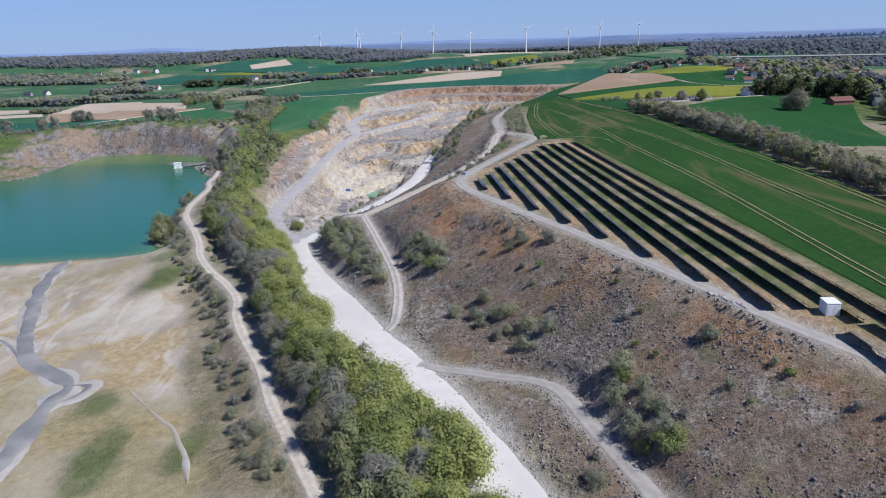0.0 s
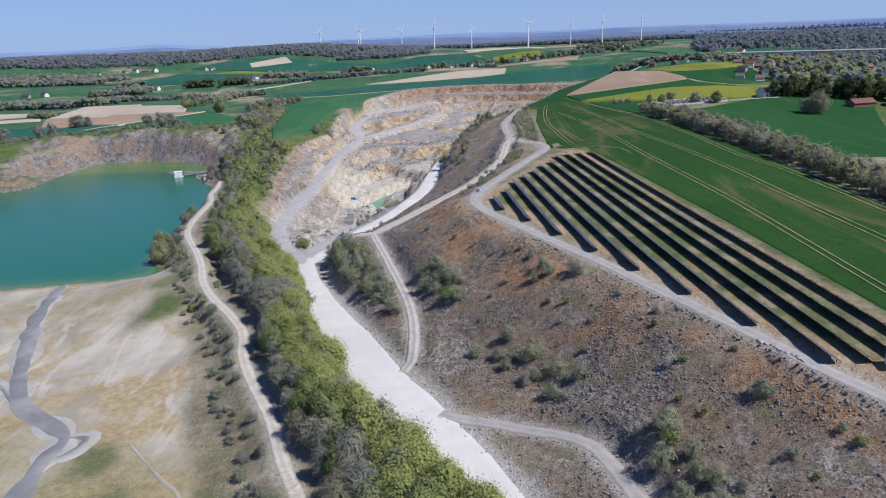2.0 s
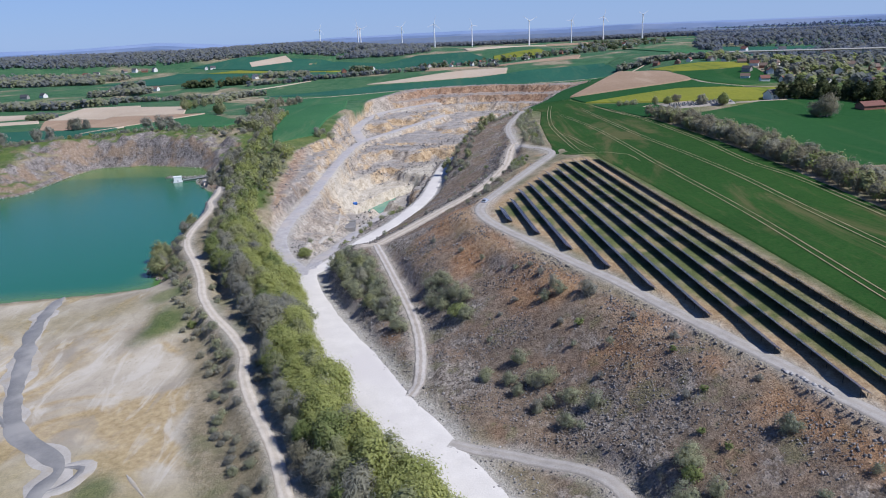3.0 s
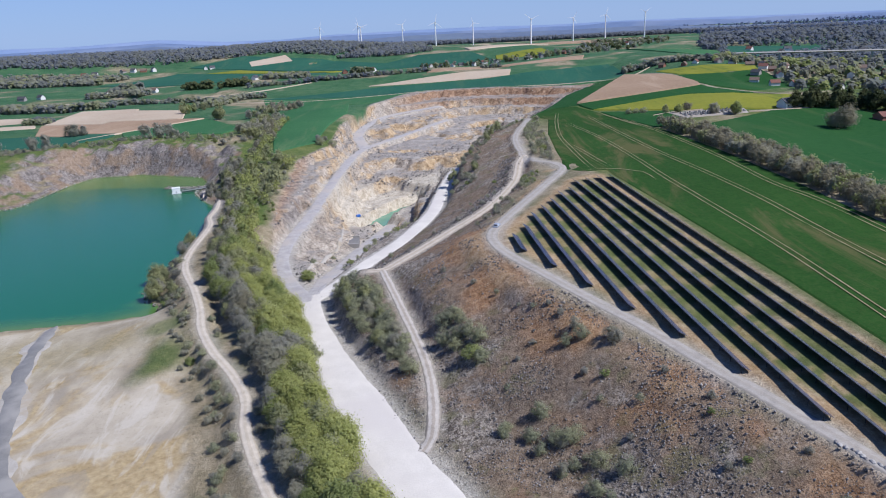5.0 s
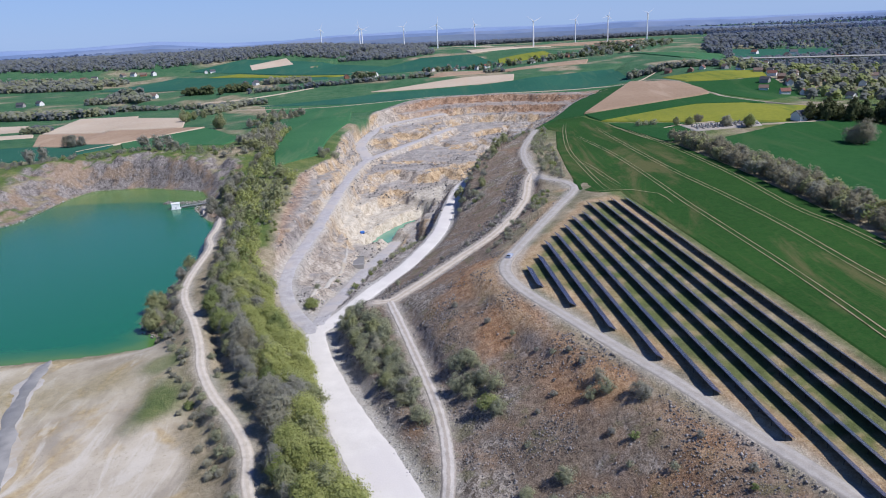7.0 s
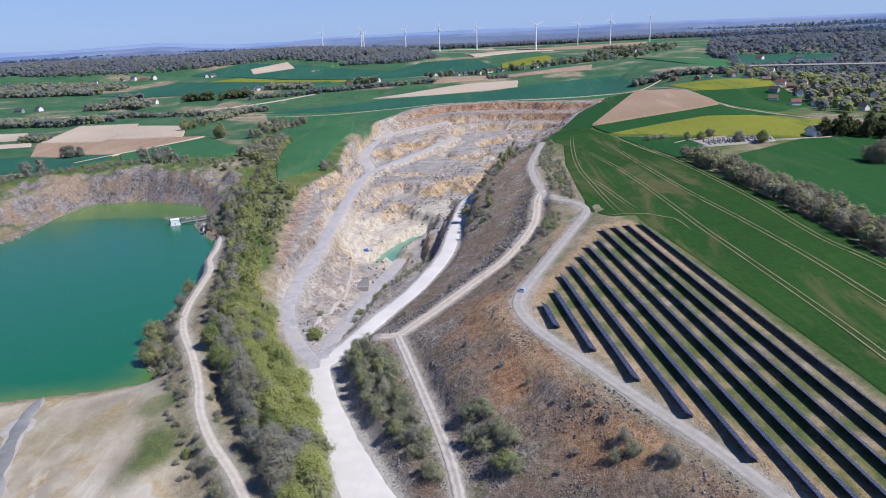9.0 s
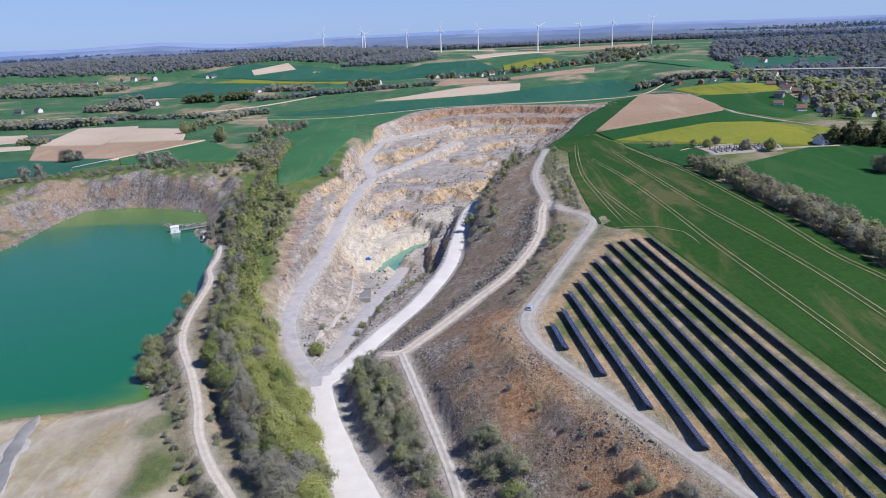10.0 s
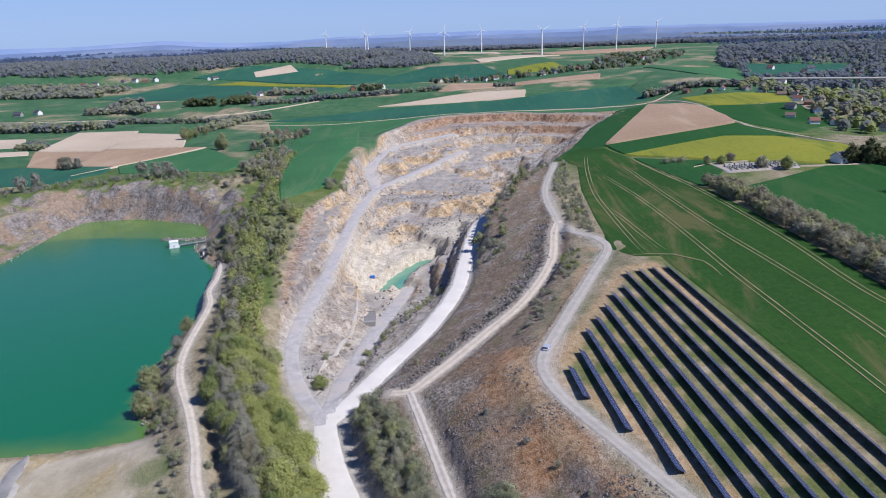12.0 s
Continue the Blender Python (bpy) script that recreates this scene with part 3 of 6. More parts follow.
NEAR = near_sheet()


def lie(x, y):
    """The bare height of the land, before roughness, roads and water."""
    u, v = (x - NEAR_X[0]) / CELL_SIZE, (y - NEAR_Y[0]) / CELL_SIZE
    ny, nx = NEAR.shape
    close = (u >= 0) & (v >= 0) & (u <= nx - 1) & (v <= ny - 1)
    h = np.zeros(x.shape)
    if (~close).any():
        h[~close] = wide_lie(x[~close], y[~close])
    if close.any():
        a, b = u[close], v[close]
        j, i = np.minimum(a.astype(int), nx - 2), np.minimum(b.astype(int), ny - 2)
        a, b = a - j, b - i
        h[close] = (NEAR[i, j] * (1 - a) + NEAR[i, j + 1] * a) * (1 - b) + (NEAR[i + 1, j] * (1 - a) + NEAR[i + 1, j + 1] * a) * b
    return h


def height(x, y, carve=True):
    x, y = np.asarray(x, float), np.asarray(y, float)
    h = lie(x, y)
    # broken rock in the pits and on the spoil slope
    pit, spoil, silt = inside(x, y, QUARRY), inside(x, y, SLOPE), inside(x, y, SAND)
    rough = smooth(pit, -4, 10)
    g = h + rough * (3.4 * fbm(x, y, 46, 3, 3) + 2.3 * fbm(x, y, 12, 3, 9))
    step = g / QUARRY_BENCH
    rise = smooth(step - np.floor(step), 0.55, 0.9)
    step = (np.floor(step) + rise) * QUARRY_BENCH
    far = rough * smooth(y, 390, 450)
    east, _ = to_line(x, y, [(172, 876, 0), (119, 761, 0), (85, 660, 0), (65, 607, 0)])
    far = far * (0.3 + 0.7 * smooth(east, 10, 42))
    h = g * (1 - far) + (0.15 * g + 0.85 * step) * far
    crack = np.abs(fbm(x, y, 9, 3, 15))
    h = h + far * (0.9 + 2.0 * 4 * rise * (1 - rise)) * (1.5 * crack - 0.5) + rough * 0.6 * fbm(x, y, 4.5, 2, 19)
    h = h + smooth(spoil, -2, 6) * (0.9 * fbm(x, y, 17, 3, 5) + 0.35 * fbm(x, y, 4.2, 2, 7))
    wet = inside(x, y, LAKE)
    shore = smooth(-wet, 2, 14) * smooth(wet, -60, -20) * smooth(y, 380, 430) * smooth(-x, 150, 175)
    h = h + shore * 4.0 * np.sin(math.pi * np.clip(h / 22, 0, 1))   # steep rock faces
    h = h + shore * (4.8 * fbm(x, y, 15, 4, 11) - 5.0 * np.abs(fbm(x, y, 9, 3, 13)))
    # silt flat with its shallow channel
    h = np.where(silt > -3, h + smooth(silt, 0, 10) * 0.25 * fbm(x, y, 22, 3, 2), h)
    cd, _ = to_line(x, y, CHANNEL)
    h = h - 0.12 * smooth(-cd, -7, -2) * smooth(silt, 0, 5)
    far_hills = smooth(np.hypot(x, y), 1500, 3200)
    h = h + far_hills * 4.0 * fbm(x, y, 900, 3, 21)
    if carve:
        for name, line, width, mat in ROADS[::-1]:
            d, z = to_line(x, y, spline(line, 10) if len(line) > 2 else line)
            k = 1 - smooth(d, width / 2 + 0.6, width / 2 + (2.2 if name == "crest_road" else 4.5))
            h = h * (1 - k) + z * k
    h = np.where(wet > 0, np.minimum(-0.15 - 0.14 * wet, h), np.where(wet > -8, np.maximum(h, 0.1 - 0.09 * wet * smooth(-wet, 0, 2)), h))
    h = np.where(wet < -5000, 0, h)
    pond = inside(x, y, POND)
    h = np.where(pond > 0, -23.0 - 0.1 * pond, h)
    return h


def height_at(x, y):
    return float(height(np.array([x]), np.array([y]))[0])


def spaced(stops):
    """Coordinates along an axis whose spacing runs from stop to stop: (place, spacing)."""
    out = [stops[0][0]]
    for (a, sa), (b, sb) in zip(stops[:-1], stops[1:]):
        while out[-1] < b - 1e-6:
            t = (out[-1] - a) / (b - a)
            out.append(min(b, out[-1] + sa + (sb - sa) * t))
    return np.array(out)


def grid_mesh(name, X, Y, Z):
    ny, nx = X.shape
    me = bpy.data.meshes.new(name)
    me.vertices.add(nx * ny)
    me.vertices.foreach_set("co", np.stack([X, Y, Z], -1).astype(np.float32).ravel())
    i = (np.arange(ny - 1)[:, None] * nx + np.arange(nx - 1)[None, :]).ravel()
    quads = np.stack([i, i + 1, i + nx + 1, i + nx], 1)
    me.loops.add(quads.size)
    me.loops.foreach_set("vertex_index", quads.ravel().astype(np.int32))
    me.polygons.add(len(quads))
    me.polygons.foreach_set("loop_start", (np.arange(len(quads)) * 4).astype(np.int32))
    me.polygons.foreach_set("use_smooth", np.ones(len(quads), bool))
    me.update(calc_edges=True)
    return me


def build_ground():
    xs = spaced([(-5200, 500), (-1500, 90), (-480, 9), (-320, 2.6), (-170, 1.7), (110, 1.7), (200, 4), (420, 12), (1500, 90), (5200, 500)])
    ys = spaced([(-1500, 300), (-100, 30), (-50, 5), (60, 2.0), (90, 1.3), (330, 1.6), (640, 2.3), (960, 3.2), (1300, 14), (2500, 50), (5000, 150)])
    X, Y = np.meshgrid(xs, ys)
    Z = height(X, Y)
    me = grid_mesh("ground", X, Y, Z)
    x, y, z = X.ravel(), Y.ravel(), Z.ravel()
    wob = 4.0 * fbm(x, y, 14, 3, 31)
    pit, spoil, silt, wet = inside(x, y, QUARRY), inside(x, y, SLOPE), inside(x, y, SAND), inside(x, y, LAKE)
    steep = np.gradient(Z, axis=1) / np.gradient(X, axis=1), np.gradient(Z, axis=0) / np.gradient(Y, axis=0)
    steep = np.hypot(*steep).ravel()
    scree = smooth(spoil + wob, -1, 4)
    mud = smooth(silt + wob * 0.6, -2, 4)
    pale = smooth(pit + wob * 0.4, -1, 1.5)
    near_lake = smooth(wet, -75, -40) * smooth(y, 360, 420)
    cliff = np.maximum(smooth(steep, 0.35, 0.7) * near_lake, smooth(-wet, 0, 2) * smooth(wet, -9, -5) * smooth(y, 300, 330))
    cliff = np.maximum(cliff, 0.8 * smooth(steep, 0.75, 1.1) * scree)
    yard = inside(x, y, SOLAR_YARD)
    earth = smooth(yard + wob, -2, 2) * np.maximum(0.8 * smooth(-yard + wob, -9, -4), np.where(fbm(x, y, 9, 3, 41) > 0.2, 0.5, 0.1))
    edge = to_line(x, y, BREAKS[0])[0]
    crest = to_line(x, y, [(4.5, 275.7, 0), (13, 303, 0), (34, 350, 0), (46, 384, 0)])[0]
    earth = np.maximum(earth, 0.8 * smooth(-np.minimum(edge, crest) + wob * 0.9, -5, 0) * smooth(fbm(x, y, 22, 3, 43), -0.4, 0.0) * (0.25 + 0.75 * smooth(y, 170, 225)))
    turf = smooth(fbm(x, y, 60, 3, 47), -0.5, -0.1) * (1 - pale) * (1 - scree) * (1 - mud) * smooth(np.abs(x) + y, 520, 700)
    turf = np.maximum(turf, smooth(yard + wob, 3, 9) * smooth(fbm(x, y, 7, 3, 53), -0.6, -0.05) * (0.95 - 0.45 * smooth(x + 0.1 * y, 85, 105)))
    earth = earth * (1 - smooth(x - np.interp(y, [90, 215, 290, 362], [93, 81, 74, 66]), -3, 1) * smooth(372 - y, 0, 10))
    verge = to_line(x, y, [(70, 362, 0), (80, 290, 0), (88, 215, 0), (100, 100, 0)])[0]
    turf = np.maximum(turf, 0.85 * smooth(-verge + wob * 0.5, -9, -4))
    belt = to_line(x, y, [(-108, 385, 0), (-115, 430, 0), (-124, 470, 0)])[0]
    turf = np.maximum(turf, smooth(-belt + wob, -8, -3))
    moss = smooth(1.25 - np.hypot((x + 101) / 9, (y - 240) / 17) + 0.1 * wob, 0, 0.9)
    mud = mud * (1 - 0.85 * moss)
    for px, py, rx, ry in ((-101, 240, 10, 18), (-84, 150, 6, 8), (-74, 131, 5, 13), (-72, 118, 6, 9), (-55, 126, 4, 12), (-108, 262, 8, 8)):
        spot = smooth(1.3 - np.hypot((x - px) / rx, (y - py) / ry) + 0.10 * wob, 0, 0.9)
        turf = np.maximum(turf, 0.9 * spot)
        mud = mud * (1 - 0.75 * spot)
    face = smooth(steep + 0.12 * fbm(x, y, 7, 3, 77), 0.12, 0.42)
    dust = np.zeros(len(x))
    for rname, rline, rwidth, rmat in ROADS:
        d, _ = to_line(x, y, rline)
        spread = 4.5 if rmat in (WHITE_ROAD, GREY_ROAD) else 2.6
        dust = np.maximum(dust, (0.85 if rmat == WHITE_ROAD else 0.55) * smooth(-d + 0.35 * wob, -rwidth / 2 - spread, -rwidth / 2 + 0.5))
    low_wall = to_line(x, y, [(-62, 480, 0), (-52, 525, 0), (-24, 545, 0), (0, 560, 0)])[0]
    bright = smooth(-low_wall + 2 * wob, -34, -10) * pale
    rust = np.maximum(0.9 * smooth(-edge + 2.6 * wob, -20, -3) * smooth(fbm(x, y, 26, 4, 57), -0.35, 0.1) * smooth(y, 150, 200), 0.7 * smooth(-edge + 2.0 * wob, -12, -3) * smooth(fbm(x, y, 15, 4, 58), -0.2, 0.2))
    rust = np.maximum(rust, 0.95 * pale * smooth(62 - pit + 1.5 * wob, 0, 16) * smooth(y + 0.25 * x, 790, 870) * (0.25 + 0.75 * smooth(steep + 0.12 * fbm(x, y, 7, 3, 77), 0.12, 0.4)))
    rust = np.maximum(rust, 0.7 * pale * smooth(-x - 0.08 * (y - 400) + 0.5 * wob, 93, 100) * smooth(y, 370, 400) * smooth(600 - y, 0, 50))
    ochre = smooth(162 - y + 2.5 * wob - 0.25 * (x + 90), -6, 14) * (0.55 + 0.45 * smooth(fbm(x, y, 20, 3, 71), -0.2, 0.3))
    ochre = np.maximum(ochre, 0.65 * smooth(-np.abs(y - 258) + 1.5 * wob, -38, -6) * smooth(x, -185, -160) * (0.5 + 0.5 * smooth(fbm(x, y, 18, 3, 83), -0.3, 0.3)))
    ochre = np.maximum(ochre, 0.8 * smooth(-128 - x + wob, 0, 14) * smooth(fbm(x, y, 30, 3, 73), -0.1, 0.3) * smooth(230 - y, 0, 20))
    warm = np.clip(smooth(y, 400, 460) + smooth(-x, 92, 100), 0, 1)
    for attr, chans in (("zone_c", (face, dust, bright, rust)), ("zone_a", (scree, mud, pale, ochre)), ("zone_b", (cliff, earth, turf, warm))):
        a = me.attributes.new(attr, "FLOAT_COLOR", "POINT")
        a.data.foreach_set("color", np.stack(chans, 1).astype(np.float32).ravel())
    me.materials.append(GROUND)
    return tagged(new("ground", me), "quarry land, fields and spoil slopes in spring", "ground", kind="structure")


build_ground()


def ribbon(name, line, width, mat, label, lift=0.2, step=3.0, ragged=0.9):
    """A road laid along a line: crowned, with ragged edges."""
    pts = spline(line, step)
    n = len(pts)
    cols = 13
    X, Y, Z = (np.zeros((n, cols)) for _ in range(3))
    for i, p in enumerate(pts):
        a, b = Vector(pts[max(0, i - 1)]), Vector(pts[min(n - 1, i + 1)])
        side = Vector((b.y - a.y, a.x - b.x, 0)).normalized()
        for k in range(cols):
            u = k / (cols - 1) * 2 - 1
            taper = 1 - {"haul_road": 0.42, "lake_track": 0.4}.get(name, 0) * min(1, max(0, (i / n - 0.72) / 0.25))
            w = taper * width / 2 * (1 + ragged * (0.10 * noise.noise(Vector((p[0] * 0.07, p[1] * 0.07, u * 2))) + 0.07 * noise.noise(Vector((p[0] * 0.5, p[1] * 0.5, u * 3))))) * u
            X[i, k], Y[i, k] = p[0] + side.x * w, p[1] + side.y * w
            Z[i, k] = lift - (lift + 0.12) * abs(u) ** 5 - 0.06 * math.exp(-((abs(u) - 0.45) / 0.13) ** 2)
    Z += height(X, Y)
    me = grid_mesh(name, X, Y, Z)
    me.materials.append(mat)
    across = me.attributes.new("across", "FLOAT", "POINT")
    across.data.foreach_set("value", np.tile(np.linspace(-1, 1, cols), n).astype(np.float32))
    return tagged(new(name, me), label, "road", kind="structure")


ROAD_LABEL = {"haul_road": "wide white limestone-dust haul road beside the trees", "ramp_road": "white dusty ramp road through the quarry",
              "quarry_road": "grey stone road along the quarry bench", "upper_road": "grey stone road on the upper bench", "floor_road": "grey dirt road down to the quarry floor",
              "slope_track": "narrow gravel track up the spoil slope", "bench_track": "beige dirt track along the slope", "crest_road": "grey gravel road beside the solar panels",
              "branch_track": "grey gravel track leaving the haul road", "lake_track": "pale dirt track between the trees and the lake"}
for road_name, road_line, road_width, road_mat in ROADS:
    ribbon(road_name, road_line, road_width, road_mat, ROAD_LABEL[road_name], ragged=1.7 if road_name in ("ramp_road", "quarry_road", "upper_road", "floor_road") else 1.0)


def draped(name, ring, mat, label, category, cell=12.0, lift=0.25, kind="structure"):
    """A sheet over the ground inside a ring of points."""
    bm = bmesh.new()
    bm.faces.new([bm.verts.new((a, b, 0)) for a, b in ring])
    xs, ys = [p[0] for p in ring], [p[1] for p in ring]
    for axis, lo, hi in ((0, min(xs), max(xs)), (1, min(ys), max(ys))):
        n = max(1, int((hi - lo) / cell))
        for k in range(1, n):
            co = [0, 0, 0]
            no = [0, 0, 0]
            co[axis], no[axis] = lo + (hi - lo) * k / n, 1
            bmesh.ops.bisect_plane(bm, geom=bm.verts[:] + bm.edges[:] + bm.faces[:], plane_co=co, plane_no=no)
    bmesh.ops.triangulate(bm, faces=[f for f in bm.faces if len(f.verts) > 4])
    z = height(np.array([v.co.x for v in bm.verts]), np.array([v.co.y for v in bm.verts]))
    for v, zz in zip(bm.verts, z):
        v.co.z = zz + lift
    for f in bm.faces:
        f.smooth = True
        if f.normal.z < 0:
            f.normal_flip()
    rim = [e for e in bm.edges if e.is_boundary]
    for e in rim:
        e.smooth = False
    lower = [v for v in bmesh.ops.extrude_edge_only(bm, edges=rim)["geom"] if isinstance(v, bmesh.types.BMVert)]
    lx, ly = np.array([v.co.x for v in lower]), np.array([v.co.y for v in lower])
    sx, sy = inside(lx - 0.5, ly, ring) - inside(lx + 0.5, ly, ring), inside(lx, ly - 0.5, ring) - inside(lx, ly + 0.5, ring)
    for v, ox, oy in zip(lower, sx, sy):
        v.co.x, v.co.y, v.co.z = v.co.x + 1.3 * ox, v.co.y + 1.3 * oy, v.co.z - lift - 0.3
    me = bpy.data.meshes.new(name)
    bm.to_mesh(me)
    bm.free()
    me.materials.append(mat)
    return tagged(new(name, me), label, category, kind=kind)


def water_sheet(name, ring, z, mat, label, cell):
    ob = draped(name, ring, mat, label, "water", cell)
    me = ob.data
    co = np.zeros(len(me.vertices) * 3)
    me.vertices.foreach_get("co", co)
    co = co.reshape(-1, 3)
    d = inside(co[:, 0], co[:, 1], ring)
    co[:, 2] = z
    me.vertices.foreach_set("co", co.ravel())
    deep = np.clip(d, 0, 60) * 0.14
    if z == 0.0:   # a drowned bench at the far end
        deep = deep * (1 - 0.93 * smooth(co[:, 1] + 0.12 * co[:, 0], 492, 502) * smooth(co[:, 0], -300, -280))
        deep = deep + 2.0 * smooth(co[:, 1], 300, 320) * (d > 1.5) * smooth(492 - co[:, 1] - 0.12 * co[:, 0], 0, 8)
    a = me.attributes.new("depth", "FLOAT", "POINT")
    a.data.foreach_set("value", deep.astype(np.float32))
    me.update()
    return ob


water_sheet("lake_water", LAKE, 0.0, LAKE_WATER, "calm turquoise-green water of a flooded pit", 5)
water_sheet("pond_water", POND, -22.6, POND_WATER, "milky green pond on the quarry floor", 4)


# ---- fields ----
FIELDS = [
    ("wheat_field", [(66, 606), (73, 565), (62, 495), (57, 430), (54, 380), (60, 364), (69, 362), (76, 300), (84, 220), (97, 60), (126, 60), (131, 200), (132, 312), (131, 385), (127, 466), (117, 530), (110, 588), (104, 622), (86, 640)], WHEAT, "young green wheat with wheel tracks", 8, 0.22),
    ("grass_margin", [(62, 606), (86, 640), (106, 626), (205, 850), (215, 905), (176, 884), (121, 757), (86, 655)], PASTURE, "grass strip along the quarry rim", 10, 0.3),
    ("green_field", [(107, 630), (228, 682), (240, 650), (246, 612), (232, 619), (199, 633), (112, 593)], PASTURE, "dark green crop between two fields", 7, 0.9),
    ("ploughed_field", [(204, 850), (107, 632), (228, 684), (238, 730), (243, 800), (236, 840)], PLOUGH, "bare brown ploughed field", 7, 2.0),
    ("rape_field", [(112, 590), (199, 630), (232, 616), (249, 560), (247, 530), (214, 513), (169, 538)], RAPE, "yellow rape field in bloom", 6, 0.8),
    ("grass_plot", [(114, 575), (167, 534), (152, 512), (134, 484), (128, 476), (119, 530)], PASTURE, "rough grass plot at the field end", 6, 0.5),
    ("graveyard", [(152, 532), (200, 521), (197, 507), (154, 507)], GRAVEYARD_PAVING, "graveyard with grey paving", 6, 0.75),
    ("pasture", [(150, 470), (212, 505), (252, 500), (270, 460), (230, 380), (200, 300), (150, 300), (146, 390)], PASTURE, "bright green pasture behind the hedge", 7, 0.6),
    ("rape_field", [(262, 925), (356, 866), (330, 795), (256, 820)], RAPE, "yellow rape field near the village", 14, 0.6),
    ("green_field", [(256, 815), (330, 790), (320, 700), (262, 640), (240, 690), (244, 800)], PASTURE, "green meadow below the lane", 14, 0.5),
    ("ploughed_field", [(-404, 721), (-444, 806), (-284, 784), (-256, 776), (-311, 693)], PLOUGH, "bare brown field beyond the lake", 8, 1.1),
    ("harrowed_field", [(-466, 942), (-390, 935), (-386, 915), (-313, 884), (-285, 792), (-444, 812)], PALE_SOIL, "pale harrowed field beyond the lake", 8, 1.1),
    ("harrowed_field", [(-590, 942), (-535, 946), (-480, 845), (-530, 848)], PALE_SOIL, "narrow pale bare field", 9, 1.0),
    ("harrowed_field", [(-520, 812), (-455, 812), (-444, 791), (-500, 783)], PALE_SOIL, "narrow pale bare strip", 9, 1.0),
    ("dark_field", [(-440, 716), (-404, 718), (-311, 690), (-306, 660), (-330, 625), (-400, 640), (-470, 690)], DARK_CROP, "dark green crop above the pit", 8, 0.9),
    ("meadow", [(-305, 690), (-250, 770), (-190, 668), (-197, 640), (-285, 648)], MEADOW, "light green meadow above the pit", 8, 0.9),
    ("meadow", [(-133, 553), (-154, 646), (-176, 842), (-110, 830), (-103, 743), (-110, 668), (-110, 590)], MEADOW, "bright green meadow at the quarry edge", 7, 0.6),
    ("dark_field", [(-250, 985), (-92, 1055), (92, 1055), (246, 1110), (240, 985), (180, 975), (90, 985), (-79, 960)], DARK_CROP, "dark green field behind the quarry", 16, 0.7),
    ("meadow", [(-240, 975), (-80, 950), (80, 974), (180, 962), (184, 890), (114, 911), (58, 937), (-10, 934), (-52, 900), (-88, 810), (-176, 850), (-220, 900)], MEADOW, "green meadow behind the quarry rim", 14, 0.5),
    ("ploughed_field", [(-26, 1140), (-2, 1357), (78, 1351), (60, 1170)], PLOUGH, "bare brown field far off", 20, 1.2),
    ("ploughed_field", [(63, 1285), (242, 1271), (222, 1189), (74, 1195)], PLOUGH, "bare brown field below the village", 20, 1.2),
    ("harrowed_field", [(-109, 1066), (26, 1105), (99, 1106), (93, 1060), (24, 1062)], PALE_SOIL, "pale bare strip beyond the meadow", 18, 1.0),
    ("harrowed_field", [(58, 1770), (240, 2050), (282, 1931), (66, 1673)], PALE_SOIL, "pale bare field near the wind turbines", 30, 2.2),
    ("harrowed_field", [(-82, 2711), (175, 2594), (164, 2340), (-39, 2439)], PALE_SOIL, "pale bare field on the plateau", 40, 3),
    ("ploughed_field", [(222, 2260), (400, 2460), (700, 2534), (605, 2313), (297, 2177)], PLOUGH, "bare brown field on the plateau", 40, 3),
    ("rape_field", [(112, 1524), (215, 1600), (222, 1501), (108, 1454)], RAPE, "small yellow field by the far village", 24, 1.6),
    ("rape_field", [(-490, 1526), (-434, 1574), (-188, 1395), (-200, 1341), (-424, 1500)], RAPE, "long thin yellow field on the far slope", 24, 1.6),
    ("harrowed_field", [(-440, 1690), (-370, 1760), (-340, 1690), (-420, 1630)], PALE_SOIL, "small pale bare field under the wood", 24, 1.8),
    ("dark_field", [(-620, 1330), (-560, 1560), (-430, 1500), (-210, 1330), (-200, 1260), (-400, 1240)], DARK_CROP, "dark green field on the far slope", 24, 1.2),
    ("dark_field", [(-560, 1640), (-470, 1760), (-240, 1700), (-120, 1560), (-180, 1420), (-430, 1590)], DARK_CROP, "dark green field under the wood", 30, 1.6),
    ("meadow", [(-120, 1560), (-50, 1650), (60, 1640), (110, 1450), (-20, 1440), (-160, 1410)], DARK_CROP, "green field by the far village", 24, 1.5),
    ("meadow", [(470, 1250), (620, 1230), (720, 1400), (560, 1450)], DARK_CROP, "green field in the wooded valley", 30, 1.6),
    ("meadow", [(800, 1150), (1100, 1250), (1150, 1420), (860, 1330)], DARK_CROP, "green field beyond the viaduct", 30, 2),
    ("harrowed_field", [(1000, 1950), (1300, 1850), (1400, 2100), (1100, 2200)], PALE_SOIL, "pale bare field among far woods", 40, 3),
    ("meadow", [(360, 1150), (430, 1130), (500, 1350), (430, 1420), (330, 1330)], MEADOW, "green field above the village", 24, 1.4),
    ("ploughed_field", [(360, 1340), (440, 1430), (470, 1400), (400, 1310)], PLOUGH, "narrow brown field above the village", 24, 1.6),
]
for fname, fring, fmat, flabel, fcell, flift in FIELDS:
    draped(fname, fring, fmat, flabel, "field", fcell, flift)


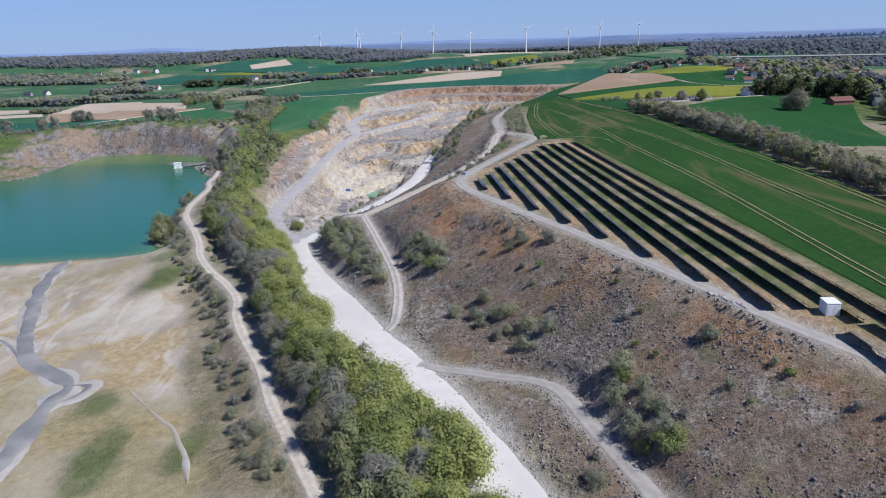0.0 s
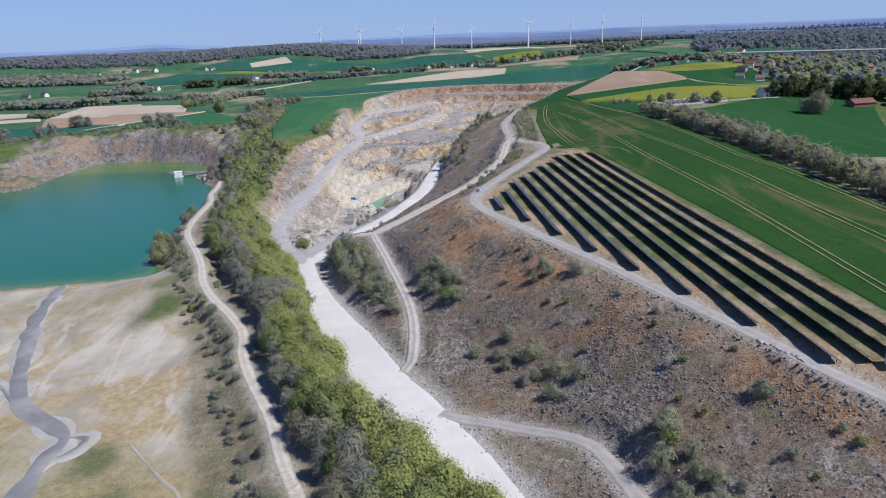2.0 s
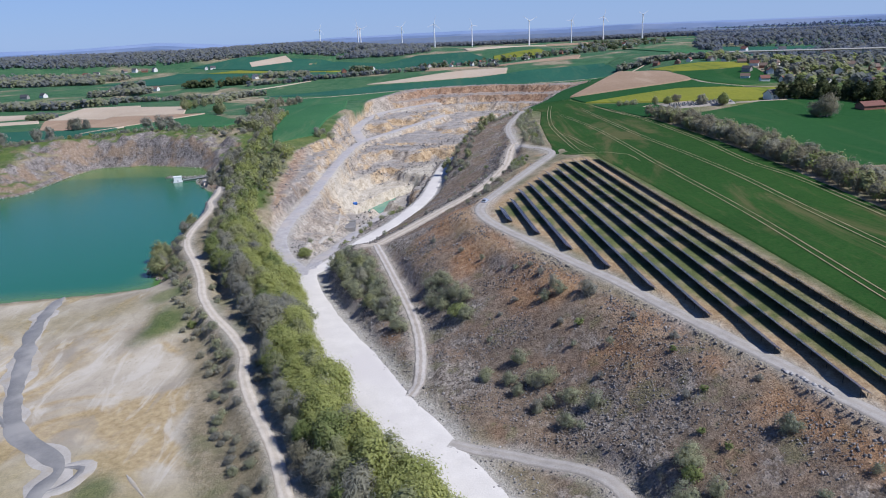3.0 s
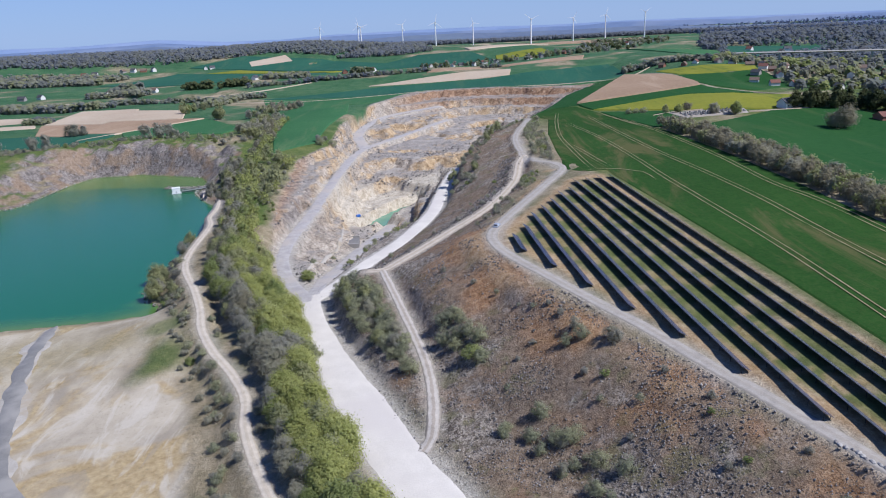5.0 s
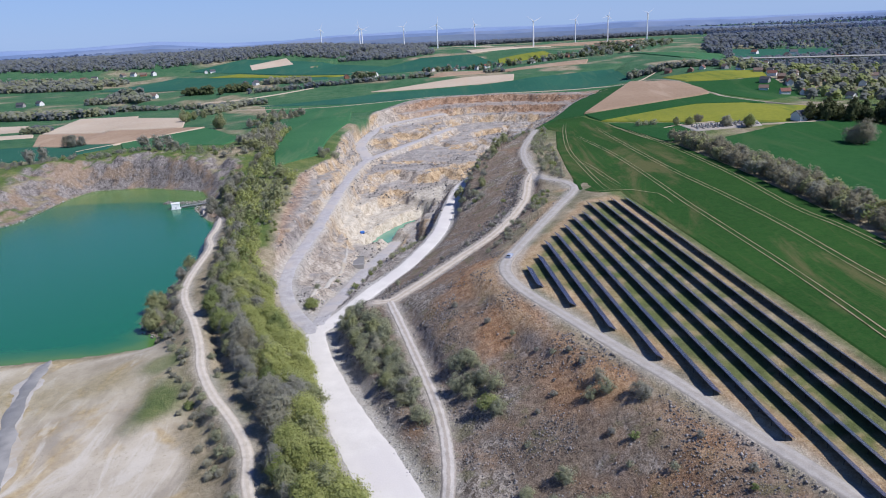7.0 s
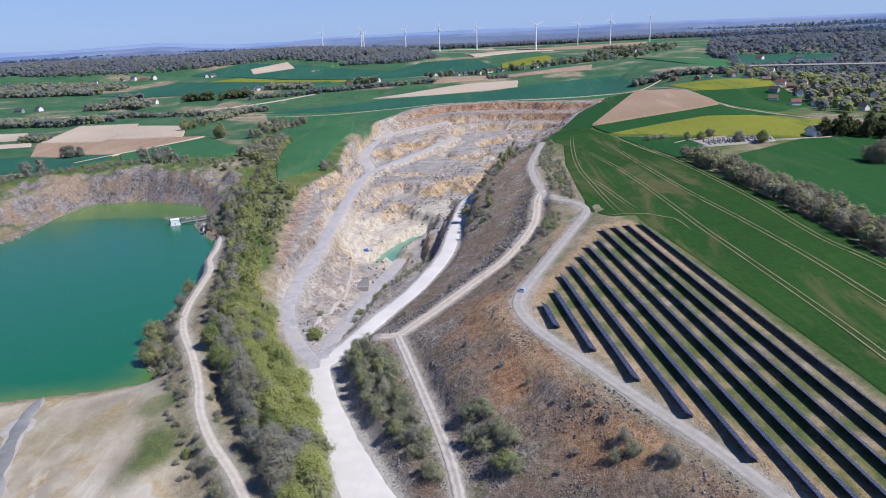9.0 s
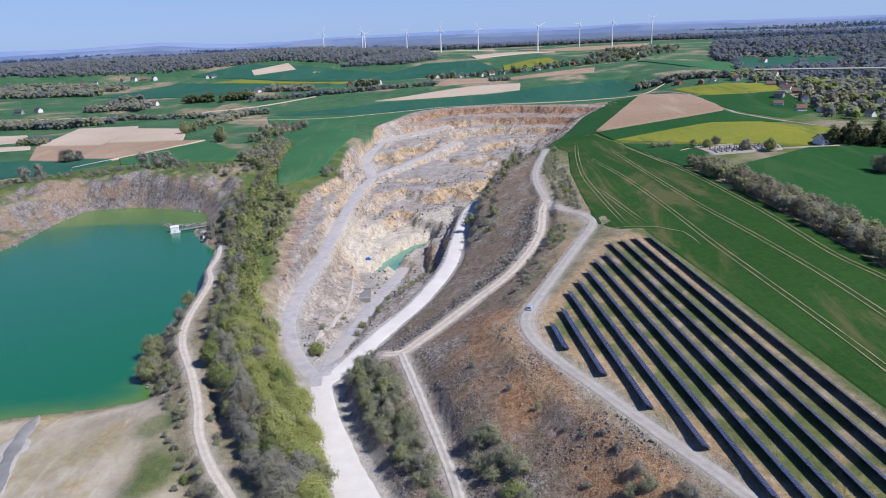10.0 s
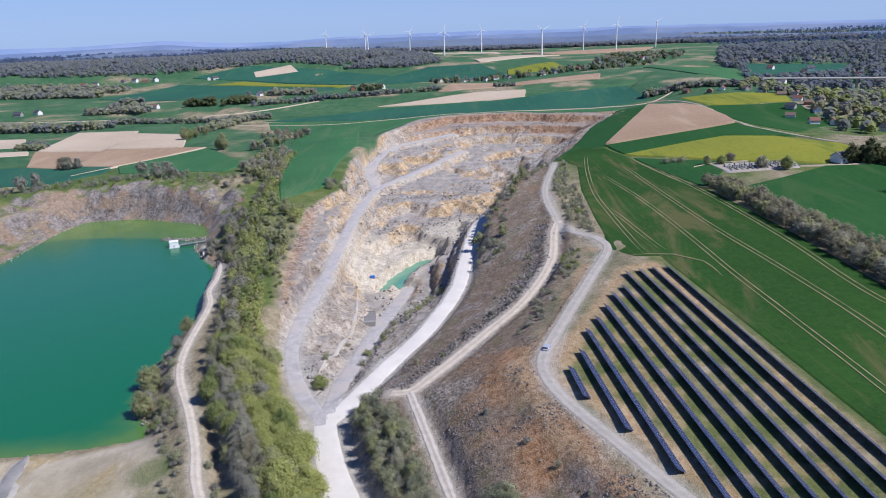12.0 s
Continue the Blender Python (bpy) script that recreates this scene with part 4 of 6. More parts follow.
def strips(name, lines, width, gauge, mat, label, lift, step=9.0, wild=0.5):
    """Thin bare lines on the ground, single or in pairs."""
    bm = bmesh.new()
    for line in lines:
        pts = spline([(a, b, 0) for a, b in line], step)
        for off in ((-gauge / 2, gauge / 2) if gauge else (0.0,)):
            profile = ((-1.0, -0.25), (-0.72, 0.8), (0.0, 1.0), (0.72, 0.8), (1.0, -0.25)) if width > 1.5 else ((-1.0, 1.0), (1.0, 1.0))
            rows = []
            for i, p in enumerate(pts):
                a, b = Vector(pts[max(0, i - 1)]), Vector(pts[min(len(pts) - 1, i + 1)])
                s = Vector((b.y - a.y, a.x - b.x, 0)).normalized()
                w = min(1.0, 0.15 + 0.3 * i, 0.15 + 0.3 * (len(pts) - 1 - i)) * width * (0.8 + wild * noise.noise(Vector((p[0] * 0.11, p[1] * 0.11, off + width))) + 0.25 * wild * noise.noise(Vector((p[0] * 0.3, p[1] * 0.3, off))))
                rows.append([(p[0] + s.x * (off + u * w / 2), p[1] + s.y * (off + u * w / 2), lift * k if k > 0 else k) for u, k in profile])
            q = np.array(rows)
            z = height(q[..., 0], q[..., 1]) + q[..., 2]
            vs = [[bm.verts.new((x, y, zz)) for (x, y, _), zz in zip(row, zs)] for row, zs in zip(rows, z)]
            for i in range(len(pts) - 1):
                for k in range(len(profile) - 1):
                    bm.faces.new((vs[i][k], vs[i][k + 1], vs[i + 1][k + 1], vs[i + 1][k]))
    for f in bm.faces:
        f.smooth = True
    me = bpy.data.meshes.new(name)
    bm.to_mesh(me)
    bm.free()
    me.materials.append(mat)
    return tagged(new(name, me), label, "track", kind="structure")


TRAMS = [[(85, 600), (75, 544), (67, 483), (65, 433), (64, 367)], [(66, 450), (69, 424), (72, 369)], [(81, 534), (86, 482), (88, 450), (89, 407), (89, 345), (91, 300), (94, 237), (95, 150), (98, 60)],
         [(101, 560), (102, 460), (104, 391), (108, 338), (111, 290), (112, 236), (116, 120)], [(118, 560), (123, 460), (125, 373), (124, 312), (128, 264), (127, 100)]]
strips("wheel_tracks", TRAMS, 0.46, 2.1, TRAMLINE, "pairs of bare wheel tracks through the wheat", 0.42)
strips("headland_track", [[(54, 367), (64, 365), (74, 362), (83, 352), (84, 335)], [(112, 566), (116, 525), (121, 483)]], 1.3, 0, TRAMLINE, "worn bare headland at the field corner", 0.46)
strips("field_lane", [[(232, 960), (249, 895), (245, 780), (233, 695), (249, 626), (252, 545)]], 3.6, 0, PALE_SOIL, "pale country lane past the ploughed field", 0.7)
strips("field_lane", [[(140, 528), (152, 534), (176, 532)], [(198, 508), (214, 506), (236, 504), (252, 520)]], 2.6, 0, PALE_SOIL, "pale lane past the graveyard", 0.95)
strips("field_lane", [[(300, 1010), (232, 960), (180, 968), (91, 978), (-77, 940), (-143, 922), (-210, 935), (-300, 965)]], 3.4, 0, PALE_SOIL, "pale farm lane behind the quarry", 0.9)
strips("field_lane", [[(-200, 1120), (-330, 1060), (-480, 1085), (-700, 1090)]], 4.0, 0, PALE_SOIL, "pale lane along the far hedges", 1.2)
SILT_BAR = mottled("pale_silt", (0.32, 0.295, 0.255), (0.46, 0.425, 0.375), 0.25, (0.36, 0.31, 0.235), 0.1, bump=0.1)
strips("silt_bar", [[c[:2] for c in CHANNEL]], 9.5, 0, SILT_BAR, "pale silt margins of the stream", 0.17, 2.0, 0.8)
strips("silt_bar", [[(-150, 200), (-134, 194), (-123, 184), (-113, 174)], [(-97, 162), (-90, 161), (-91, 153), (-98, 150)]], 4.5, 0, SILT_BAR, "pale silt margins of a side arm", 0.18, 1.5, 0.8)
strips("stream", [[(c[0] + 0.8 * math.sin(i * 2.1), c[1]) for i, c in enumerate(CHANNEL)]], 7.0, 0, WET_MUD, "shallow grey stream across the silt flat", 0.30, 2.0, 0.6)
strips("stream_arm", [[(-150, 199), (-134, 193), (-123, 183), (-113, 173)], [(-97, 161), (-91, 160), (-92, 154), (-97, 151)]], 1.8, 0, WET_MUD, "narrow grey side arm of the stream", 0.25, 2.0, 0.7)
strips("dry_rill", [[(-79, 156), (-73, 149), (-65, 140), (-61, 136), (-57, 129), (-54, 124), (-50, 114)]], 1.6, 0, SILT_BAR, "dry pale rill across the silt flat", 0.14, 2.0, 0.9)
strips("meadow_path", [[(-256, 776), (-285, 720), (-330, 655)]], 2.2, 0, PALE_SOIL, "pale path along the bare field", 1.3)


# ---- things: helpers ----
def mesh_of(name, verts, faces, mat):
    me = bpy.data.meshes.new(name)
    me.from_pydata(verts, [], faces)
    me.materials.append(mat)
    return me


def part(name, data, parent, label="", mat=None):
    """One mesh object under a thing or a part."""
    if isinstance(data, bmesh.types.BMesh):
        me = bpy.data.meshes.new(name)
        data.to_mesh(me)
        data.free()
        if mat:
            me.materials.append(mat)
        data = me
    ob = new(name, data)
    ob.parent = parent
    return tagged(ob, label)


def box(bm, x0, y0, z0, x1, y1, z1, bevel=0.0):
    r = bmesh.ops.create_cube(bm, size=1.0, matrix=Matrix.Translation(((x0 + x1) / 2, (y0 + y1) / 2, (z0 + z1) / 2)) @ Matrix.Diagonal((x1 - x0, y1 - y0, z1 - z0, 1)))
    if bevel:
        bmesh.ops.bevel(bm, geom=list({e for v in r["verts"] for e in v.link_edges}), offset=bevel, segments=1, affect="EDGES")
    return r["verts"]


def tube(bm, a, b, r0, r1, sides=6):
    """A tapered tube from a to b."""
    a, b = Vector(a), Vector(b)
    turn = (b - a).to_track_quat("Z", "Y").to_matrix()
    rings = []
    for p, r in ((a, r0), (b, r1)):
        rings.append([bm.verts.new(p + turn @ Vector((r * math.cos(2 * math.pi * k / sides), r * math.sin(2 * math.pi * k / sides), 0))) for k in range(sides)])
    for k in range(sides):
        bm.faces.new((rings[0][k], rings[0][(k + 1) % sides], rings[1][(k + 1) % sides], rings[1][k]))
    bm.faces.new(rings[1])
    bm.faces.new(rings[0][::-1])


# ---- solar park ----
U, N = Vector((-0.082, 0.9966, 0)), Vector((0.9966, 0.082, 0))   # along the rows, and across them
ROW_NEAR = [251.3, 234.5, 216.9, 199.2, 181.6, 163.4, 144.3, 126.2, 124.3, 116, 106, 74.2, 80.3, 78.5]
ROW_FAR = [268.6, 278.8, 292.2, 301.3, 310, 320.2, 325.8, 339.4, 341.5, 342.4, 342.1, 114.2, 116.3, 102.5]
ROW_PLACE = [37.2 + 5.84 * i for i in range(11)] + [85.8, 91.5, 99.8]
HI, LO, HALF = 1.62, 0.24, 1.14


def cell_material():
    n = Nodes("solar_cell", 0.22).local()
    n.b.inputs["Specular IOR Level"].default_value = 0.6
    c = n.ramp(n.noise(9, 2), [(0.4, (0.028, 0.043, 0.11)), (0.6, (0.042, 0.062, 0.15))])
    c = n.mix(n.math("MULTIPLY", n.random(), 0.5), c, (0.016, 0.024, 0.06))
    return n.done(c)


CELL = cell_material()
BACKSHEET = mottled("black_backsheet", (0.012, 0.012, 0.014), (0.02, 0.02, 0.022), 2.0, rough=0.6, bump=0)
# steel colour darkened so the posts merge into the shade below the panels
DARK_STEEL = mottled("near_black_steel", (0.02, 0.02, 0.022), (0.035, 0.035, 0.037), 2.0, rough=0.5, bump=0)
ALU = mottled("dark_anodised_frame", (0.16, 0.17, 0.19), (0.24, 0.25, 0.27), 2.0, rough=0.35, bump=0)


def panel_mesh():
    """A framed module lying in x (along the row) and y (up the slope), face up."""
    bm = bmesh.new()
    w, l, t, b = 0.829, 0.664, 0.04, 0.022
    outer = [bm.verts.new((x, y, 0)) for x, y in ((-w, -l), (w, -l), (w, l), (-w, l))]
    rim = [bm.verts.new((x, y, t)) for x, y in ((-w, -l), (w, -l), (w, l), (-w, l))]
    cell = [bm.verts.new((x, y, t - 0.006)) for x, y in ((b - w, b - l), (w - b, b - l), (w - b, l - b), (b - w, l - b))]
    for k in range(4):
        j = (k + 1) % 4
        bm.faces.new((outer[k], outer[j], rim[j], rim[k]))
        bm.faces.new((rim[k], rim[j], cell[j], cell[k]))
    face = bm.faces.new(cell)
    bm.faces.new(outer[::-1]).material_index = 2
    face.material_index = 1
    me = bpy.data.meshes.new("solar_panel")
    bm.to_mesh(me)
    bm.free()
    me.materials.append(ALU)
    me.materials.append(CELL)
    me.materials.append(BACKSHEET)
    return me


PANEL = panel_mesh()
PANEL_V = [tuple(v.co) for v in PANEL.vertices]
PANEL_F = [(tuple(p.vertices), p.material_index) for p in PANEL.polygons]
TILT_ANGLE = math.atan2(HI - LO, 2 * HALF)


def solar_row(i):
    near, far = ROW_NEAR[i], ROW_FAR[i]
    p, u = N * ROW_PLACE[i] + U * near, U
    n = int((far - near) / 1.66)
    vs = near + 0.83 + 1.66 * np.arange(n)
    z = height(p.x + u.x * (vs - near), p.y + u.y * (vs - near))
    z = np.polyval(np.polyfit(vs - near, z, 2), vs - near)
    at = p
    root = new("solar_array")
    root.location = (at.x, at.y, z[0])
    tagged(root, "long row of dark blue solar panels on steel posts", "solar panel", "rows of solar panels")
    turn = Matrix((u, Vector((-u.y, u.x, 0)), Vector((0, 0, 1)))).transposed().to_4x4()   # x along the row, y to its high side
    root.matrix_world = Matrix.Translation((at.x, at.y, z[0])) @ turn
    lean = Matrix.Rotation(TILT_ANGLE, 4, "X")
    rest_v, rest_f, rest_m = [], [], []
    for k in range(n):
        for row in (-1, 1):
            m = Matrix.Translation((1.66 * k + 0.83, 0, z[k] - z[0] + (HI + LO) / 2)) @ lean @ Matrix.Translation((0, row * 0.665, 0.06))
            if 2 * k < 130:
                ob = new("solar_panel", PANEL)
                ob.parent = root
                ob.matrix_local = m
            else:
                o = len(rest_v)
                rest_v += [tuple(m @ Vector(v)) for v in PANEL_V]
                rest_f += [tuple(o + a for a in f) for f, _ in PANEL_F]
                rest_m += [mi for _, mi in PANEL_F]
    if rest_v:
        me = bpy.data.meshes.new("panel_run")
        me.from_pydata(rest_v, [], rest_f)
        me.materials.append(ALU)
        me.materials.append(CELL)
        me.materials.append(BACKSHEET)
        me.polygons.foreach_set("material_index", rest_m)
        tagged(part("panel_run", me, root), kind="stuff")
    for k in range(0, n, 3):
        zz, px = z[k] - z[0], 1.66 * k + 0.5
        bm = bmesh.new()
        box(bm, px - 0.04, 0.62, zz - 0.4, px + 0.04, 0.70, zz + 1.24)
        box(bm, px - 0.04, -0.7, zz - 0.4, px + 0.04, -0.62, zz + 0.47)
        tube(bm, (px, -0.95, zz + 0.32), (px, 0.95, zz + 1.47), 0.04, 0.04, 4)
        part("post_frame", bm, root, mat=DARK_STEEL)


for row_index in range(len(ROW_PLACE)):
    solar_row(row_index)


def cabin():
    root = new("transformer_cabin")
    root.location = (77.0, 129.0, height_at(77.0, 129.0))
    root.rotation_euler = (0, 0, radians(-5))
    tagged(root, "white concrete transformer cabin beside the solar rows", "cabin")
    bm = bmesh.new()
    box(bm, -1.35, -1.65, -0.3, 1.35, 1.65, 2.5, 0.04)
    part("wall", bm, root, mat=WHITE_PAINT)
    bm = bmesh.new()
    box(bm, -1.42, -1.72, 2.5, 1.42, 1.72, 2.64, 0.04)
    part("roof", bm, root, "flat white roof slab", WHITE_PAINT)
    for x in (-0.6, 0.6):
        bm = bmesh.new()
        box(bm, x - 0.5, -1.69, 0.05, x + 0.5, -1.64, 2.1, 0.01)
        d = part("door", bm, root, "white louvred steel door", WHITE_PAINT)
        bm = bmesh.new()
        box(bm, x + 0.36, -1.74, 1.0, x + 0.41, -1.68, 1.15)
        part("door_handle", bm, d, mat=STEEL)


cabin()


# ---- trees ----
TREE_RNG = np.random.default_rng(5)


def limbs(bm, h, r, rng, n):
    tube(bm, (0, 0, -0.5), (0, 0, h * 0.4), h * 0.022 + 0.03, h * 0.015 + 0.02)
    tube(bm, (0, 0, h * 0.38), (r * 0.1 * rng.normal(), r * 0.1 * rng.normal(), h * 0.8), h * 0.015 + 0.02, 0.02, 5)
    for k in range(n):
        a = 2 * math.pi * (k + rng.random()) / n
        z0 = h * rng.uniform(0.15, 0.5)
        rr = r * rng.uniform(0.5, 0.9)
        tube(bm, (0, 0, z0), (rr * math.cos(a), rr * math.sin(a), z0 + h * rng.uniform(0.2, 0.42)), h * 0.011 + 0.015, 0.015, 4)


def foliage(name, h, r, mat, rng, clumps, per, size, base=0.12, thin=1.0, flat=1.0, top=1.0):
    """A crown of small leaf blades in uneven clumps."""
    cz = []
    while len(cz) < clumps:
        p = rng.uniform(-1, 1, 3)
        d = np.linalg.norm(p)
        if 0.35 < d < 1:
            cz.append(p)
    cz = np.array(cz)
    lump = rng.uniform(0.75, 1.12, (clumps, 1))
    cen = cz * lump * np.array([r, r, h * (1 - base) / 2]) + np.array([0, 0, h * (1 + base) / 2])
    taper = 1 - 0.35 * np.clip((cen[:, 2] / h - 0.5) * 2, 0, 1) * top
    cen[:, :2] *= taper[:, None]
    n = clumps * per
    c = np.repeat(cen, per, 0) + rng.normal(0, 1, (n, 3)) * np.array([r * 0.19, r * 0.19, h * 0.075])
    c[:, 2] = np.maximum(c[:, 2], h * base * 0.4)
    out = c - np.array([0, 0, h * 0.4])
    out /= np.linalg.norm(out, axis=1, keepdims=True) + 1e-6
    lobe = c - np.repeat(cen, per, 0)
    lobe /= np.linalg.norm(lobe, axis=1, keepdims=True) + 1e-6
    nor = out * 0.8 + lobe * 0.7 + np.array([0, 0, 0.35]) + rng.normal(0, 0.3, (n, 3))
    nor /= np.linalg.norm(nor, axis=1, keepdims=True)
    tan = np.cross(nor, rng.normal(0, 1, (n, 3)))
    if thin < 1:
        tan = tan + np.array([0, 0, 1.2]) * rng.random((n, 1))
        tan -= nor * (tan * nor).sum(1, keepdims=True)
    tan /= np.linalg.norm(tan, axis=1, keepdims=True) + 1e-6
    bit = np.cross(nor, tan)
    s = size * rng.uniform(0.6, 1.3, (n, 1))
    heart = (np.arange(n) % per < per // 6)[:, None]   # larger sprays in the heart of a clump
    c = np.where(heart, np.repeat(cen, per, 0) * 0.45 + c * 0.55, c)
    s = np.where(heart, s * (1.7 if thin > 0.3 else 1.0), s)
    a, b = tan * s * (1 / math.sqrt(thin)), bit * s * math.sqrt(thin)
    v = np.stack([c - a - b * 0.4, c + b, c + a + b * 0.2, c - b], 1).reshape(-1, 3)
    me = bpy.data.meshes.new(name)
    me.vertices.add(len(v))
    me.vertices.foreach_set("co", v.astype(np.float32).ravel())
    me.loops.add(4 * n)
    me.loops.foreach_set("vertex_index", np.arange(4 * n, dtype=np.int32))
    me.polygons.add(n)
    me.polygons.foreach_set("loop_start", np.arange(0, 4 * n, 4, dtype=np.int32))
    me.update(calc_edges=True)
    me.materials.append(mat)
    return me


KINDS = {  # name, label, height, radius, leaf, clumps, blades a clump, size, base, thin
    "willow": ("willow_tree", "rounded willow tree in fresh yellow-green leaf", 10.0, 4.3, LEAF_LIME, 120, 72, 0.165, 0.06, 0.6),
    "green": ("broadleaf_tree", "broad tree in mid-green spring leaf", 9.5, 3.9, LEAF_GREEN, 100, 64, 0.17, 0.08, 0.75),
    "olive": ("budding_tree", "tree with thin olive-green buds", 9.0, 3.6, LEAF_OLIVE, 70, 44, 0.23, 0.08, 0.35),
    "grey": ("bare_tree", "bare grey-brown tree with budding twigs", 9.0, 3.7, LEAF_GREY, 60, 48, 0.27, 0.08, 0.09),
    "brown": ("brown_tree", "bare brown tree with fine twigs", 9.5, 4.0, LEAF_BROWN, 56, 42, 0.23, 0.10, 0.09),
    "conifer": ("conifer", "dense dark green conifer in a row", 13.0, 4.0, LEAF_DARK, 60, 24, 0.5, 0.05, 0.6),
    "shrub": ("shrub", "low grey-green budding shrub", 3.2, 2.0, LEAF_SAGE, 40, 54, 0.09, 0.03, 0.16),
    "bush": ("bush", "low green bush in fresh leaf", 3.0, 1.9, LEAF_GREEN, 40, 46, 0.095, 0.04, 0.7),
    "thorn": ("thorn_bush", "low bare grey thorn bush", 2.8, 1.8, LEAF_GREY, 30, 44, 0.11, 0.03, 0.07),
}
STOCK, USED = {}, set()


def stock(kind, variants=3):
    base_name, label, h, r, mat, clumps, per, size, base, thin = KINDS[kind]
    made = []
    for k in range(variants):
        rng = np.random.default_rng(100 * len(STOCK) + k)
        hh, rr = h * rng.uniform(0.85, 1.15), r * rng.uniform(0.85, 1.15)
        root = new(base_name)
        tagged(root, label, base_name.replace("_", " "), base_name.replace("_", " ") + "s of the quarry land")
        bm = bmesh.new()
        limbs(bm, hh, rr, rng, 0 if kind == "conifer" else 7 if h > 5 else 5)
        part("trunk", bm, root, mat=BARK)
        part("crown", foliage("crown", hh, rr, mat, rng, clumps, per, size, base, thin, top=1.6 if kind == "conifer" else 1.0), root)
        made.append(root)
    STOCK[kind] = made


for kind_name in KINDS:
    stock(kind_name)


def plant(spots):
    """spots: (kind, x, y, size)."""
    xy = np.array([(s[1], s[2]) for s in spots])
    z = height(xy[:, 0], xy[:, 1])
    for (kind, x, y, size), zz in zip(spots, z):
        proto = STOCK[kind][int(TREE_RNG.integers(len(STOCK[kind])))]
        sz = size * TREE_RNG.uniform(0.74, 1.24)
        m = pose(x, y, zz - 0.1, 0, 0, TREE_RNG.uniform(0, 360)) @ Matrix.Diagonal((sz * TREE_RNG.uniform(0.9, 1.12), sz * TREE_RNG.uniform(0.9, 1.12), sz, 1))
        if proto.name not in USED:
            USED.add(proto.name)
            proto.matrix_basis = pose(x, y, zz - 0.1, 0, 0, TREE_RNG.uniform(0, 360))
        else:
            copy_thing(proto, m)


def pick(weights):
    names = list(weights)
    p = np.array([weights[k] for k in names], float)
    return names[int(TREE_RNG.choice(len(names), p=p / p.sum()))]


def scatter(ring, spacing, mix, size, keep):
    xs, ys = [p[0] for p in ring], [p[1] for p in ring]
    gx, gy = np.meshgrid(np.arange(min(xs), max(xs), spacing), np.arange(min(ys), max(ys), spacing))
    gx = gx.ravel() + TREE_RNG.uniform(-0.45, 0.45, gx.size) * spacing
    gy = gy.ravel() + TREE_RNG.uniform(-0.45, 0.45, gy.size) * spacing
    ok = (inside(gx, gy, ring) > 0) & (TREE_RNG.random(gx.size) < keep) & (inside(gx, gy, LAKE) < -1)
    for _, line, width, _ in ROADS:
        ok &= to_line(gx, gy, line)[0] > width / 2 + 0.6 + size
    return [(pick(mix), x, y, size) for x, y in zip(gx[ok], gy[ok])]


def fill(ring, spacing, mix, size=1.0, keep=1.0):
    """Trees and shrubs scattered in a ring of points, each a thing of its own."""
    spots = scatter(ring, spacing, mix, size, keep)
    if spots:
        plant(spots)


LITE = {}


def thicket(name, label, spots, category="shrubs"):
    """Growth that nobody could count: crowns and stems in one mesh."""
    if not spots:
        return
    kinds = sorted({s[0] for s in spots})
    z = height(np.array([s[1] for s in spots]), np.array([s[2] for s in spots]))
    verts, mats = [], []
    for (kind, x, y, size), zz in zip(spots, z):
        if kind not in LITE:
            _, _, h, r, mat, clumps, per, blade, base, thin = KINDS[kind]
            LITE[kind] = []
            for k in range(4):
                me = foliage("lite", h, r, mat, np.random.default_rng(900 + 10 * len(LITE) + k), 34, 12 if h > 5 else 10, blade * 2.0, base, min(1.0, thin * 1.6))
                co = np.zeros(len(me.vertices) * 3)
                me.vertices.foreach_get("co", co)
                bpy.data.meshes.remove(me)
                t = h * 0.02
                stem = np.array([[(-t, 0, -0.5), (t, 0, -0.5), (t * 0.3, 0, h * 0.7), (-t * 0.3, 0, h * 0.7)], [(0, -t, -0.5), (0, t, -0.5), (0, t * 0.3, h * 0.7), (0, -t * 0.3, h * 0.7)]]).reshape(-1, 3)
                LITE[kind].append(np.concatenate([co.reshape(-1, 3), stem]))
        v = LITE[kind][int(TREE_RNG.integers(4))]
        a, sz = TREE_RNG.uniform(0, 6.283), size * TREE_RNG.uniform(0.75, 1.25)
        ca, sa = math.cos(a) * sz, math.sin(a) * sz
        w = np.stack([v[:, 0] * ca - v[:, 1] * sa + x, v[:, 0] * sa + v[:, 1] * ca + y, v[:, 2] * sz + zz], 1)
        verts.append(w)
        mi = np.full(len(v) // 4, kinds.index(kind))
        mi[-2:] = len(kinds)
        mats.append(mi)
    v = np.concatenate(verts)
    n = len(v) // 4
    me = bpy.data.meshes.new(name)
    me.vertices.add(len(v))
    me.vertices.foreach_set("co", v.astype(np.float32).ravel())
    me.loops.add(4 * n)
    me.loops.foreach_set("vertex_index", np.arange(4 * n, dtype=np.int32))
    me.polygons.add(n)
    me.polygons.foreach_set("loop_start", np.arange(0, 4 * n, 4, dtype=np.int32))
    me.polygons.foreach_set("material_index", np.concatenate(mats).astype(np.int32))
    for k in kinds:
        me.materials.append(KINDS[k][4])
    me.materials.append(BARK)
    me.update(calc_edges=True)
    return tagged(new(name, me), label, category, kind="stuff")


